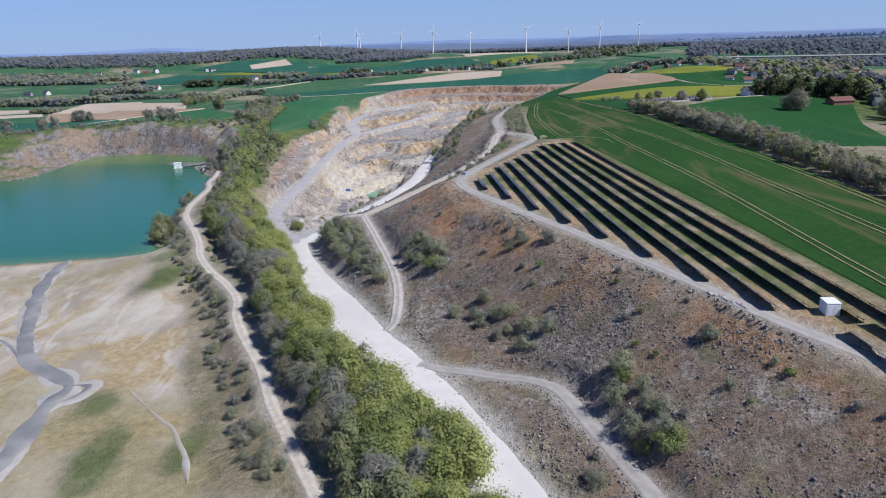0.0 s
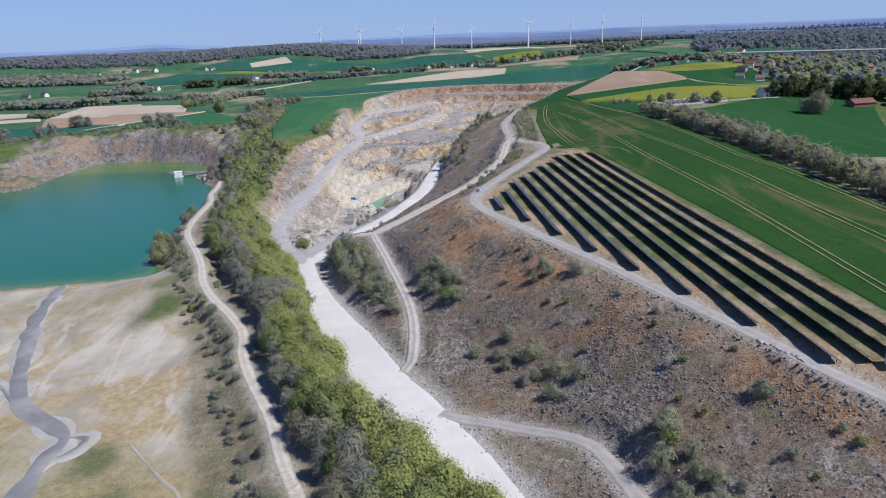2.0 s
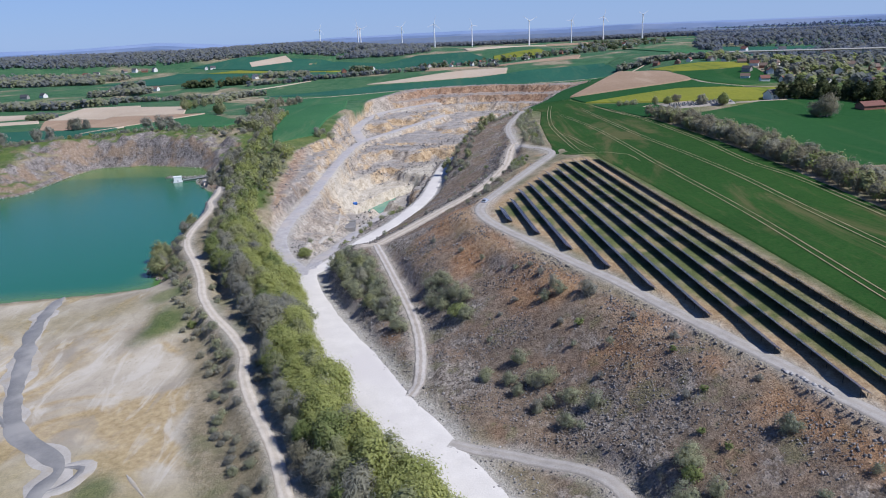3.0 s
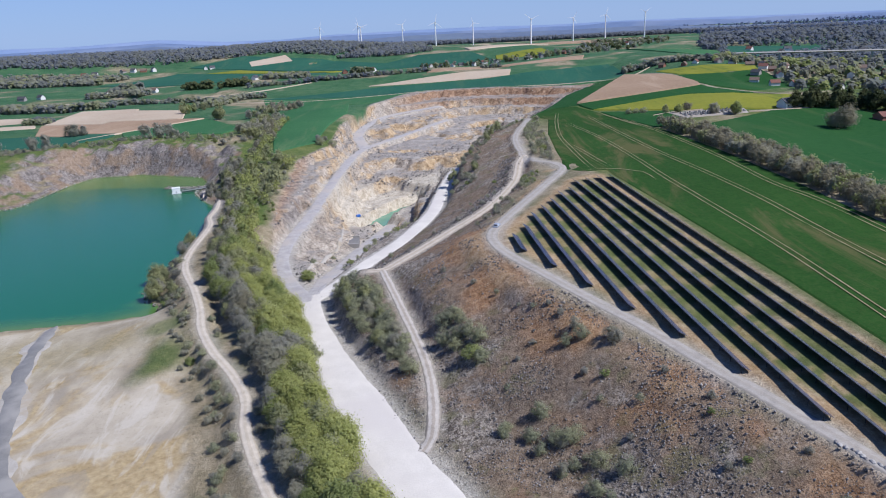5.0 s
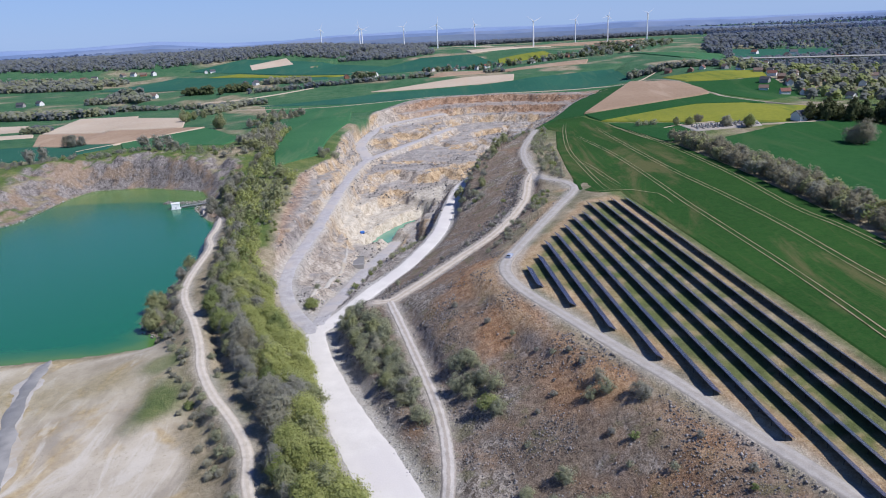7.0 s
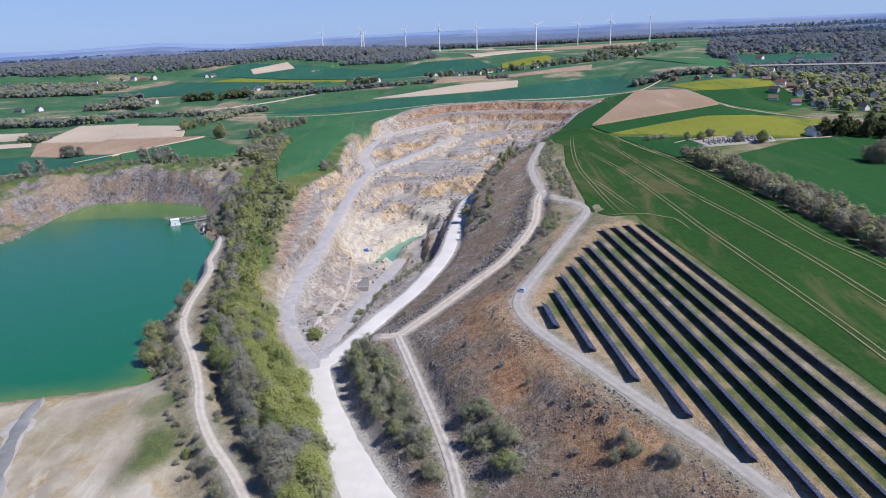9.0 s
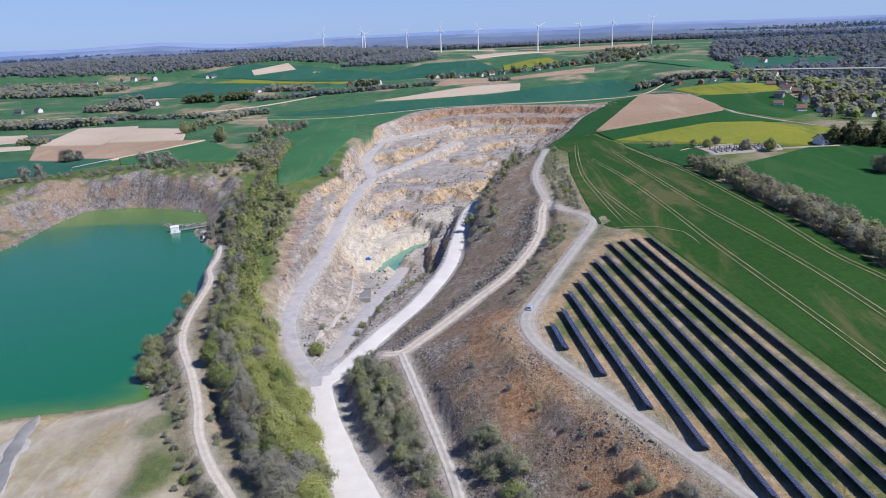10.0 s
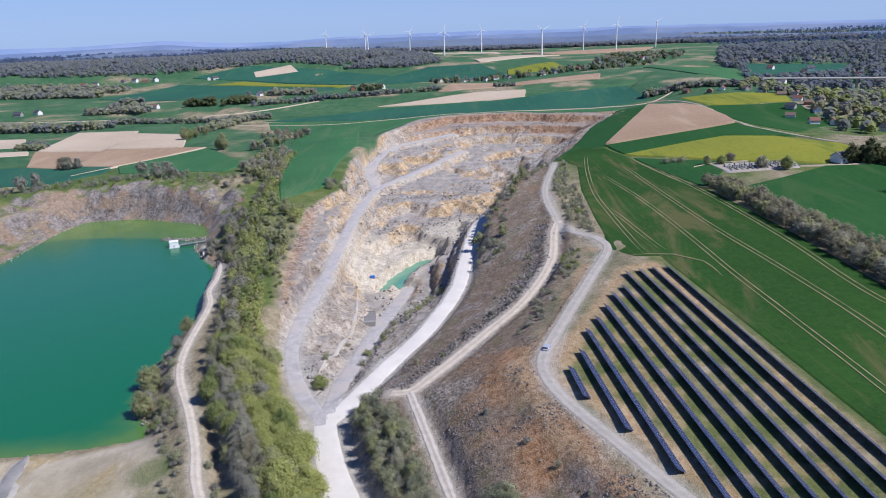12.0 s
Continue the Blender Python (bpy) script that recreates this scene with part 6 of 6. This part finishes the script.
def house(x, y, turn, w=12.0, d=8.0, h=5.0, pitch=3.2, wall=PLASTER_WHITE, roof=DARK_TILE, label="white house with a dark gabled roof", windows=True, chimney=True):
    root = new("house")
    root.location = (x, y, height_at(x, y) - 0.2)
    root.rotation_euler = (0, 0, radians(turn))
    tagged(root, label, "house", "houses of the villages")
    bm = bmesh.new()
    box(bm, -w / 2, -d / 2, -1.0, w / 2, d / 2, h)
    for s in (-1, 1):
        a, b, c = (bm.verts.new((s * w / 2, yy, zz)) for yy, zz in ((-d / 2, h), (d / 2, h), (0, h + pitch)))
        bm.faces.new((a, b, c) if s > 0 else (b, a, c))
    part("wall", bm, root, mat=wall)
    bm = bmesh.new()
    e = 0.5
    k = pitch / (d / 2)
    for s in (-1, 1):
        v = [bm.verts.new(p) for p in ((-w / 2 - e, s * (d / 2 + e), h - e * k), (w / 2 + e, s * (d / 2 + e), h - e * k), (w / 2 + e, 0, h + pitch + 0.02), (-w / 2 - e, 0, h + pitch + 0.02))]
        u = [bm.verts.new(q.co + Vector((0, 0, 0.25))) for q in v]
        bm.faces.new(u if s < 0 else u[::-1])
        bm.faces.new(v[::-1] if s < 0 else v)
        for i in range(4):
            j = (i + 1) % 4
            bm.faces.new((v[i], v[j], u[j], u[i]))
    r = part("roof", bm, root, mat=roof)
    if chimney:
        bm = bmesh.new()
        box(bm, w * 0.25 - 0.4, -0.4, h + pitch - 0.8, w * 0.25 + 0.4, 0.4, h + pitch + 1.1)
        part("chimney", bm, r, mat=BRICK_RED)
    if windows:
        for px in (-w * 0.3, 0, w * 0.3):
            for pz in ((1.0, 3.4) if h > 4.2 else (1.0,)):
                bm = bmesh.new()
                box(bm, px - 0.55, -d / 2 - 0.04, pz, px + 0.55, -d / 2 + 0.02, pz + 1.3)
                part("window", bm, root, mat=PANE)


HOUSE_RNG = random.Random(3)


def hamlet(spots, size=1.0, windows=False):
    for x, y in spots:
        wall, roof, label = HOUSE_RNG.choice(((PLASTER_WHITE, DARK_TILE, "white house with a dark gabled roof"), (PLASTER_WHITE, DARK_TILE, "white house with a dark gabled roof"), (BRICK_RED, BROWN_TILE, "brick house with a brown tiled roof"), (STONE_GREY, BROWN_TILE, "grey stone house with a brown roof"), (PLASTER_WHITE, RED_TILE, "white house with a red tiled roof"), (PLASTER_WHITE, DARK_TILE, "white house with a dark gabled roof"),
                                              (STONE_GREY, DARK_TILE, "grey stone house with a slate roof"), (PLASTER_WHITE, BROWN_TILE, "pale house with a brown tiled roof")))
        house(x, y, HOUSE_RNG.uniform(0, 180), HOUSE_RNG.uniform(8, 11.5) * size, HOUSE_RNG.uniform(6.2, 7.6) * size, HOUSE_RNG.uniform(3.2, 5.0) * size, 3.0 * size, wall, roof, label, windows, False)


# village beyond the rape
hamlet([(333, 913), (342, 890), (355, 874), (362, 850), (350, 830), (338, 800), (316, 767), (345, 770), (356, 790), (330, 745), (352, 740), (303, 697), (334, 728), (321, 695), (372, 760), (380, 800), (373, 974), (390, 940), (352, 716), (375, 700), (396, 720), (410, 760),
        (353, 680), (380, 665), (402, 690), (340, 655), (420, 840), (400, 880), (312, 930), (296, 925), (280, 960), (334, 983), (395, 1042), (407, 956), (336, 775), (368, 814), (383, 812), (359, 746), (357, 706), (303, 740), (372, 730), (390, 775), (345, 850)], 0.8)
hamlet([(560, 1560), (600, 1590), (640, 1540), (700, 1600), (760, 1500), (820, 1560), (900, 1480), (980, 1560), (1060, 1500), (680, 1700), (780, 1720), (900, 1680), (1000, 1740), (1150, 1640), (560, 1350), (620, 1330), (1200, 1400), (1100, 1380), (540, 1240), (565, 1225), (600, 1250), (640, 1215), (660, 1260), (700, 1235), (590, 1290), (740, 1290), (780, 1270), (820, 1330), (500, 1180), (520, 1150)], 1.3)
# houses in the trees
hamlet([(303, 525), (314, 515), (296, 515), (322, 530), (299, 486), (312, 492), (330, 500), (286, 454), (340, 520), (350, 545), (332, 470)], 0.85, True)
house(227, 514, 20, 12, 8, 3.6, 2.8, PLASTER_WHITE, DARK_TILE, "low white house with a dark roof by the lane", True, True)
house(262, 460, 10, 15, 8, 3.0, 2.2, BRICK_RED, RED_TILE, "long low red farm building", False, False)
# far village and farms
hamlet([(-22, 1424), (-4, 1418), (20, 1408), (36, 1415), (61, 1404), (80, 1410), (103, 1402), (130, 1408), (165, 1405), (190, 1415), (240, 1450), (281, 1510), (300, 1540), (330, 1560), (360, 1600), (380, 1640), (411, 1660), (430, 1700), (460, 1720), (340, 1640), (400, 1590), (440, 1640), (480, 1680)], 1.0)
hamlet([(-772, 1540), (-750, 1545), (-735, 1560), (-670, 1602), (-650, 1606), (-630, 1612), (-690, 1595), (-548, 1160), (-530, 1158), (-560, 1166), (-459, 1166), (-518, 1619), (-505, 1622), (-165, 1243), (-148, 1236), (-313, 1229), (-296, 1236), (-330, 1226), (-280, 1232), (-120, 1250), (-640, 1168), (-660, 1150)], 1.15)


# ---- pump house on the lake ----
STONE_GREY_METAL = mottled("weathered_steel", (0.17, 0.18, 0.18), (0.26, 0.27, 0.27), 1.0, rough=0.5, bump=0)


def pump_house():
    root = new("pump_house")
    root.location = (-192, 506, 0)
    root.scale = (0.7, 0.7, 0.66)
    root.rotation_euler = (0, 0, radians(18))
    tagged(root, "white floating pump house with a flat roof on the lake", "pump house")
    bm = bmesh.new()
    box(bm, -4.6, -4.2, -0.3, 4.6, 4.2, 0.45, 0.1)
    part("pontoon", bm, root, "grey steel pontoon", STEEL)
    bm = bmesh.new()
    box(bm, -3.6, -3.2, 0.45, 3.6, 3.2, 5.6, 0.05)
    part("wall", bm, root, mat=WHITE_PAINT)
    bm = bmesh.new()
    box(bm, -3.9, -3.5, 5.6, 3.9, 3.5, 5.9, 0.05)
    part("roof", bm, root, "pale flat roof", WHITE_PAINT)
    bm = bmesh.new()
    box(bm, -0.7, -3.26, 0.5, 0.7, -3.19, 2.6)
    part("door", bm, root, mat=STEEL)


def jetty():
    root = new("jetty")
    a, b = Vector((-188.6, 507, 0.9)), Vector((-166, 513, 2.2))
    tagged(root, "narrow grey footbridge from the shore to the pump house", "footbridge")
    bm = bmesh.new()
    tube(bm, a, b, 0.7, 0.7, 4)
    part("deck", bm, root, mat=STONE_GREY_METAL)
    for off in (-0.7, 0.7):
        bm = bmesh.new()
        s = Vector((-0.3, 0.95, 0)) * off
        tube(bm, a + s + Vector((0, 0, 1.3)), b + s + Vector((0, 0, 1.3)), 0.06, 0.06, 4)
        for k in range(9):
            p = a + (b - a) * (k / 8) + s
            tube(bm, p, p + Vector((0, 0, 1.3)), 0.05, 0.05, 4)
        part("rail", bm, root, mat=STONE_GREY_METAL)


pump_house()
jetty()


def vehicle(x, y, turn, paint, label, z=None):
    root = new("car")
    root.location = (x, y, (height_at(x, y) if z is None else z) + 0.14)
    root.rotation_euler = (0, 0, radians(turn))
    tagged(root, label, "car")
    bm = bmesh.new()
    box(bm, -0.88, -2.1, 0.28, 0.88, 2.1, 0.85, 0.12)
    vs = box(bm, -0.78, -1.7, 0.85, 0.78, 0.7, 1.45, 0.0)
    for v in vs:
        if v.co.z > 1.2:
            v.co.x *= 0.82
            v.co.y = v.co.y * 0.8 - 0.1
    part("body", bm, root, mat=paint)
    bm = bmesh.new()
    box(bm, -0.66, 0.5, 0.95, 0.66, 0.62, 1.35)
    part("windscreen", bm, root, mat=PANE)
    bm = bmesh.new()
    box(bm, -0.66, -1.72, 0.95, 0.66, -1.6, 1.35)
    part("rear_window", bm, root, mat=PANE)
    for sx in (-0.85, 0.85):
        for sy in (-1.3, 1.3):
            bm = bmesh.new()
            tube(bm, (sx - 0.1, sy, 0.32), (sx + 0.1, sy, 0.32), 0.32, 0.32, 12)
            w = part("wheel", bm, root, mat=DARK_TILE)
            bm = bmesh.new()
            tube(bm, (sx - 0.11, sy, 0.32), (sx + 0.11, sy, 0.32), 0.17, 0.17, 8)
            part("rim", bm, w, mat=STEEL)


CAR_PAINT = mottled("silver_car_paint", (0.30, 0.33, 0.40), (0.36, 0.39, 0.46), 1.0, rough=0.25, bump=0)
vehicle(10.2, 285.4, -22, CAR_PAINT, "silver car parked on the gravel crest road", 30.7)


# ---- loose stone ----
def stone_material(name, c1, c2, c3):
    n = Nodes(name, 0.9)
    c = n.ramp(n.island(), [(0.0, c1), (0.6, c2), (1.0, c3)])
    c = n.mix(0.35, c, n.ramp(n.noise(3.0, 4), [(0.35, (0.10, 0.088, 0.078)), (0.65, (0.36, 0.33, 0.30))]))
    n.bump(n.noise(5, 4), 0.4, 0.1)
    return n.done(c)


STONE = stone_material("grey_limestone", (0.07, 0.064, 0.06), (0.165, 0.15, 0.142), (0.36, 0.335, 0.315))
PALE_STONE = stone_material("pale_limestone", (0.22, 0.208, 0.192), (0.36, 0.342, 0.32), (0.55, 0.525, 0.495))
SHARD_V = np.array([(x, y, z) for z in (-1, 1) for y in (-1, 1) for x in (-1, 1)]) * 0.62
SHARD_F = np.array([(0, 2, 3, 1), (4, 5, 7, 6), (0, 1, 5, 4), (1, 3, 7, 5), (3, 2, 6, 7), (2, 0, 4, 6)])


def rubble(name, label, x, y, sizes, mat, seed, z=None):
    """Angular broken stones lying on the ground, joined."""
    rng = np.random.default_rng(seed)
    n = len(x)
    z = height(x, y) if z is None else np.full(n, z)
    sizes = np.asarray(sizes)
    shape = SHARD_V[None] * rng.uniform(0.35, 1.2, (n, 8, 1)) * rng.uniform(0.55, 1.3, (n, 1, 3)) * sizes[:, None, None] * 0.5
    q = rng.normal(0, 1, (n, 4))
    q /= np.linalg.norm(q, axis=1, keepdims=True)
    w, i, j, k = q.T
    turn = np.stack([1 - 2 * (j * j + k * k), 2 * (i * j - k * w), 2 * (i * k + j * w), 2 * (i * j + k * w), 1 - 2 * (i * i + k * k), 2 * (j * k - i * w),
                     2 * (i * k - j * w), 2 * (j * k + i * w), 1 - 2 * (i * i + j * j)], 1).reshape(n, 3, 3)
    v = np.einsum("nvk,njk->nvj", shape, turn) + np.stack([x, y, z + sizes * 0.1], 1)[:, None, :]
    f = SHARD_F[None] + (np.arange(n) * 8)[:, None, None]
    me = bpy.data.meshes.new(name)
    me.vertices.add(n * 8)
    me.vertices.foreach_set("co", v.astype(np.float32).ravel())
    m = n * 6
    me.loops.add(m * 4)
    me.loops.foreach_set("vertex_index", f.astype(np.int32).ravel())
    me.polygons.add(m)
    me.polygons.foreach_set("loop_start", np.arange(0, m * 4, 4, dtype=np.int32))
    me.update(calc_edges=True)
    me.materials.append(mat)
    return tagged(new(name, me), label, "stones", kind="stuff")


def strewn(ring, count, lo, hi, seed, patch=None):
    rng = np.random.default_rng(seed)
    xs, ys = [p[0] for p in ring], [p[1] for p in ring]
    x, y = rng.uniform(min(xs), max(xs), count * 9), rng.uniform(min(ys), max(ys), count * 9)
    ok = inside(x, y, ring) > 0
    if patch:
        ok &= fbm(x, y, patch, 3, seed) + 0.5 * fbm(x, y, patch * 4, 2, seed + 5) + 0.16 * rng.normal(0, 1, len(x)) > 0.16
    for _, line, width, _ in ROADS:
        ok &= to_line(x, y, line)[0] > width / 2 + 0.4
    x, y = x[ok][:count], y[ok][:count]
    return x, y, lo + (hi - lo) * rng.random(len(x)) ** 7


def along(line, count, off, spread, lo, hi, seed):
    rng = np.random.default_rng(seed)
    pts = np.array(spline(line, 1.0))
    i = rng.integers(1, len(pts) - 1, count)
    d = pts[i + 1] - pts[i - 1]
    side = np.stack([d[:, 1], -d[:, 0]], 1) / (np.hypot(d[:, 0], d[:, 1])[:, None] + 1e-6)
    o = off + rng.normal(0, spread, count)
    return pts[i, 0] + side[:, 0] * o, pts[i, 1] + side[:, 1] * o, lo + (hi - lo) * rng.random(count) ** 3


rubble("slope_rubble", "grey broken stones strewn over the spoil slope", *strewn(NEAR_SLOPE, 42000, 0.14, 0.85, 1, 12), STONE, 1)
rubble("slope_rubble", "grey broken stones below the crest road", *strewn(SLOPE, 4500, 0.3, 1.0, 31, 12), STONE, 31)
rubble("slope_rubble", "pale stones strewn over the spoil slope", *strewn(NEAR_SLOPE, 3500, 0.12, 0.6, 2), PALE_STONE, 2)
rubble("quarry_rubble", "grey broken rock on the quarry benches", *strewn(QUARRY, 9000, 0.4, 2.4, 3, 22), STONE, 3)
rubble("quarry_rubble", "pale broken rock on the quarry benches", *strewn(QUARRY, 9000, 0.4, 2.0, 4, 30), PALE_STONE, 4)
for road, w, k in ((QUARRY_ROAD, 5.9, 5), (QUARRY_ROAD, -5.9, 6), (RAMP, -5.6, 7), (RAMP, 5.6, 8), (CREST_ROAD, -3.4, 9), (BRANCH, 2.6, 10), (HAUL, 7.2, 11), (UPPER_ROAD, 6.4, 12)):
    rubble("kerb_stones", "line of loose stones along the road edge", *along(road, 300, w, 0.5, 0.25, 0.95, k), PALE_STONE if k in (6, 7, 8, 11) else STONE, k)
rubble("bank_rubble", "stones along the haul road bank", *along(HAUL, 3200, 9.4, 1.7, 0.15, 0.8, 21), PALE_STONE, 21)


rubble("bench_rubble", "band of grey broken stones below the bench track", *along(BEIGE, 4200, -8.5, 2.6, 0.3, 1.5, 22), STONE, 22)
rubble("shore_stones", "pale stones along the water's edge", *along([(a, b, 0) for a, b in LAKE[2:15]], 900, 0.0, 1.0, 0.4, 1.9, 23), PALE_STONE, 23, 0.1)
rubble("shore_stones", "grey stones along the wooded lake bank", *along([(a, b, 0) for a, b in LAKE[14:22]], 700, 0.0, 0.9, 0.3, 1.5, 24), STONE, 24, 0.1)
rubble("rock_islet", "low rocky islet of grey stones by the pump house", *along([(-206, 523, 0), (-196, 521, 0), (-184, 521, 0), (-176, 523, 0)], 420, 0.0, 1.6, 0.6, 2.4, 25), STONE, 25, 0.0)


def boulder(x, y, size, seed):
    rng = np.random.default_rng(seed)
    bm = bmesh.new()
    bmesh.ops.create_icosphere(bm, subdivisions=1, radius=size / 2)
    k = Vector(rng.uniform(0.7, 1.2, 3))
    for v in bm.verts:
        v.co = Vector((v.co.x * k.x * 0.8, v.co.y * k.y * 1.3, v.co.z * k.z * 0.6)) * rng.uniform(0.72, 1.12)
    me = bpy.data.meshes.new("boulder")
    bm.to_mesh(me)
    bm.free()
    me.materials.append(PALE_STONE if seed % 3 else STONE)
    ob = new("boulder", me)
    ob.location = (x, y, height_at(x, y) + size * 0.14)
    tagged(ob, "grey limestone boulder beside the crest road", "boulder", "boulders by the crest road")


for bi in range(12):
    boulder(58.3 + 0.42 * bi + 0.3 * math.sin(bi * 5), 143.5 - 0.85 * bi, 1.2 + 0.5 * math.sin(bi * 3.1) ** 2, bi)


# ---- graveyard ----
GRANITE = mottled("dark_granite", (0.06, 0.06, 0.065), (0.20, 0.20, 0.205), 0.8, rough=0.5, bump=0)


def gravestone(kind):
    bm = bmesh.new()
    box(bm, -0.5, -1.0, -0.5, 0.5, 1.0, 0.35, 0.05)
    box(bm, -0.45, 0.75, 0.35, 0.45, 0.95, 1.2 + 0.25 * kind, 0.05)
    me = bpy.data.meshes.new("gravestone")
    bm.to_mesh(me)
    bm.free()
    me.materials.append(GRANITE if kind else STONE_GREY_METAL)
    return me


GRAVES = [gravestone(0), gravestone(1)]
for gi in range(13):
    for gj in range(4):
        gx, gy = 157 + 3.2 * gi + 0.4 * math.sin(gi * 7 + gj), 510 + 3.6 * gj + 0.5 * math.sin(gj * 5 + gi)
        if gy > 532 - (gx - 152) * 0.23 - 1.5:
            continue
        grave = new("gravestone", GRAVES[(gi * 3 + gj) % 2])
        grave.matrix_world = pose(gx, gy, height_at(gx, gy) + 0.9, 0, 0, 6 * math.sin(gi + gj))
        tagged(grave, "grey granite gravestone on the paved graveyard", "gravestone", "gravestones in the graveyard")


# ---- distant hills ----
# haze painted into the hill colours: paler and bluer with each range outward
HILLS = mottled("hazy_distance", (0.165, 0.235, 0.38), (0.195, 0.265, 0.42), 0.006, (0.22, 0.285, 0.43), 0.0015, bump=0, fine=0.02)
HAZED_WOODS = mottled("hazed_wooded_hills", (0.115, 0.165, 0.275), (0.145, 0.20, 0.32), 0.008, (0.18, 0.225, 0.32), 0.002, bump=0, fine=0.03)
NEAR_HILLS = mottled("hazed_near_hills", (0.10, 0.135, 0.205), (0.13, 0.165, 0.24), 0.01, (0.15, 0.19, 0.235), 0.003, bump=0, fine=0.04)


def far_hills(name, radius, lower, swell, seed, mat):
    """A low range of hills at the edge of sight."""
    n = 260
    a = np.radians(np.linspace(-62, 62, n))
    ring = np.array([0.955, 0.965, 0.98, 0.992, 1.0, 1.012, 1.024])
    R, A = np.meshgrid(ring * radius, a, indexing="ij")
    rise = np.interp(np.degrees(a), [-62, -31, -27, -21, -16, -12, -8, 0, 10, 14, 22, 31, 62], [55, 61, 59, 73, 46, 46, 62, 67, 65, 70, 65, 64, 60])
    top = rise - lower + swell * fbm(a * radius, a * 0 + seed * 10, 650, 4, seed)
    foot = np.minimum(15.0, top)
    climb = np.array([0.0, 0.2, 0.65, 0.9, 1.0, 0.92, 0.0])[:, None]
    Z = foot + (top - foot) * climb + 3.0 * fbm(A * radius, R, 220, 3, seed) * climb * (1 - climb) * 2
    Z[0] -= 30
    Z[-1] -= 60
    me = grid_mesh(name, R * np.sin(A), R * np.cos(A), Z)
    me.materials.append(mat)
    tagged(new(name, me), "blue hazy hills on the horizon", "backdrop", kind="structure")


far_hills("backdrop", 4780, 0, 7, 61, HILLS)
far_hills("backdrop", 4150, 9, 12, 67, HAZED_WOODS)
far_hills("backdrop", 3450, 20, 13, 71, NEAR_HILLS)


# ---- pump on the quarry floor ----
BLUE_PAINT = mottled("blue_machine_paint", (0.03, 0.12, 0.42), (0.05, 0.16, 0.50), 1.0, rough=0.4, bump=0)


def pump_unit():
    root = new("pump_unit")
    root.scale = (0.6, 0.6, 0.6)
    root.location = (-65.5, 480, height_at(-65.5, 480))
    root.rotation_euler = (0, 0, radians(30))
    tagged(root, "blue pump unit on skids beside the quarry pond", "pump")
    bm = bmesh.new()
    box(bm, -2.2, -1.3, 0.3, 2.2, 1.3, 2.6, 0.08)
    part("housing", bm, root, mat=BLUE_PAINT)
    for side in (-1.0, 1.0):
        bm = bmesh.new()
        box(bm, -2.5, side - 0.12, -0.3, 2.5, side + 0.12, 0.3)
        part("skid", bm, root, mat=DARK_STEEL)
    bm = bmesh.new()
    tube(bm, (2.2, 0, 0.9), (7.0, -0.5, -0.6), 0.18, 0.18, 8)
    part("hose", bm, root, mat=DARK_STEEL)


pump_unit()


# ---- slab and rough track on the quarry floor ----
def loading_slab():
    x, y = -61.5, 408
    root = new("loading_slab")
    root.location = (x, y, height_at(x, y))
    root.rotation_euler = (0, 0, radians(4))
    tagged(root, "dark concrete loading slab beside the floor road", "slab")
    bm = bmesh.new()
    box(bm, -4.5, -6.0, -2.5, 4.5, 6.0, 0.7, 0.08)
    part("slab", bm, root, mat=SLAB)
    bm = bmesh.new()
    box(bm, -4.5, 6.0, -2.5, 4.5, 6.5, 1.6, 0.06)
    part("kerb_wall", bm, root, mat=STONE_GREY)


SLAB = mottled("worn_dark_concrete", (0.15, 0.145, 0.14), (0.23, 0.22, 0.21), 0.5, (0.28, 0.265, 0.25), 0.15, rough=0.85, bump=0.15)
loading_slab()
strips("pit_path", [[(-72, 330), (-70.5, 352), (-69, 372), (-66, 390), (-66.5, 408), (-68, 425)]], 2.4, 0, SILT_BAR, "pale worn path across the quarry rubble", 0.35, 2.0, 0.4)


# ---- viaduct beyond the village ----
def viaduct():
    root = new("viaduct")
    tagged(root, "long pale concrete viaduct across the valley", "bridge")
    a, b = Vector((388, 994, 48)), Vector((830, 822, 48))
    bm = bmesh.new()
    tube(bm, a, b, 3.4, 3.4, 4)
    for v in bm.verts:
        v.co.z = 48 + (v.co.z - 48) * 0.35
    part("deck", bm, root, mat=STONE_GREY)
    for k in range(1, 9):
        p = a + (b - a) * (k / 9)
        bm = bmesh.new()
        g = height_at(p.x, p.y)
        tube(bm, (p.x, p.y, min(g, 40) - 3), (p.x, p.y, 47.6), 1.7, 1.5, 8)
        part("pier", bm, root, mat=STONE_GREY)


viaduct()
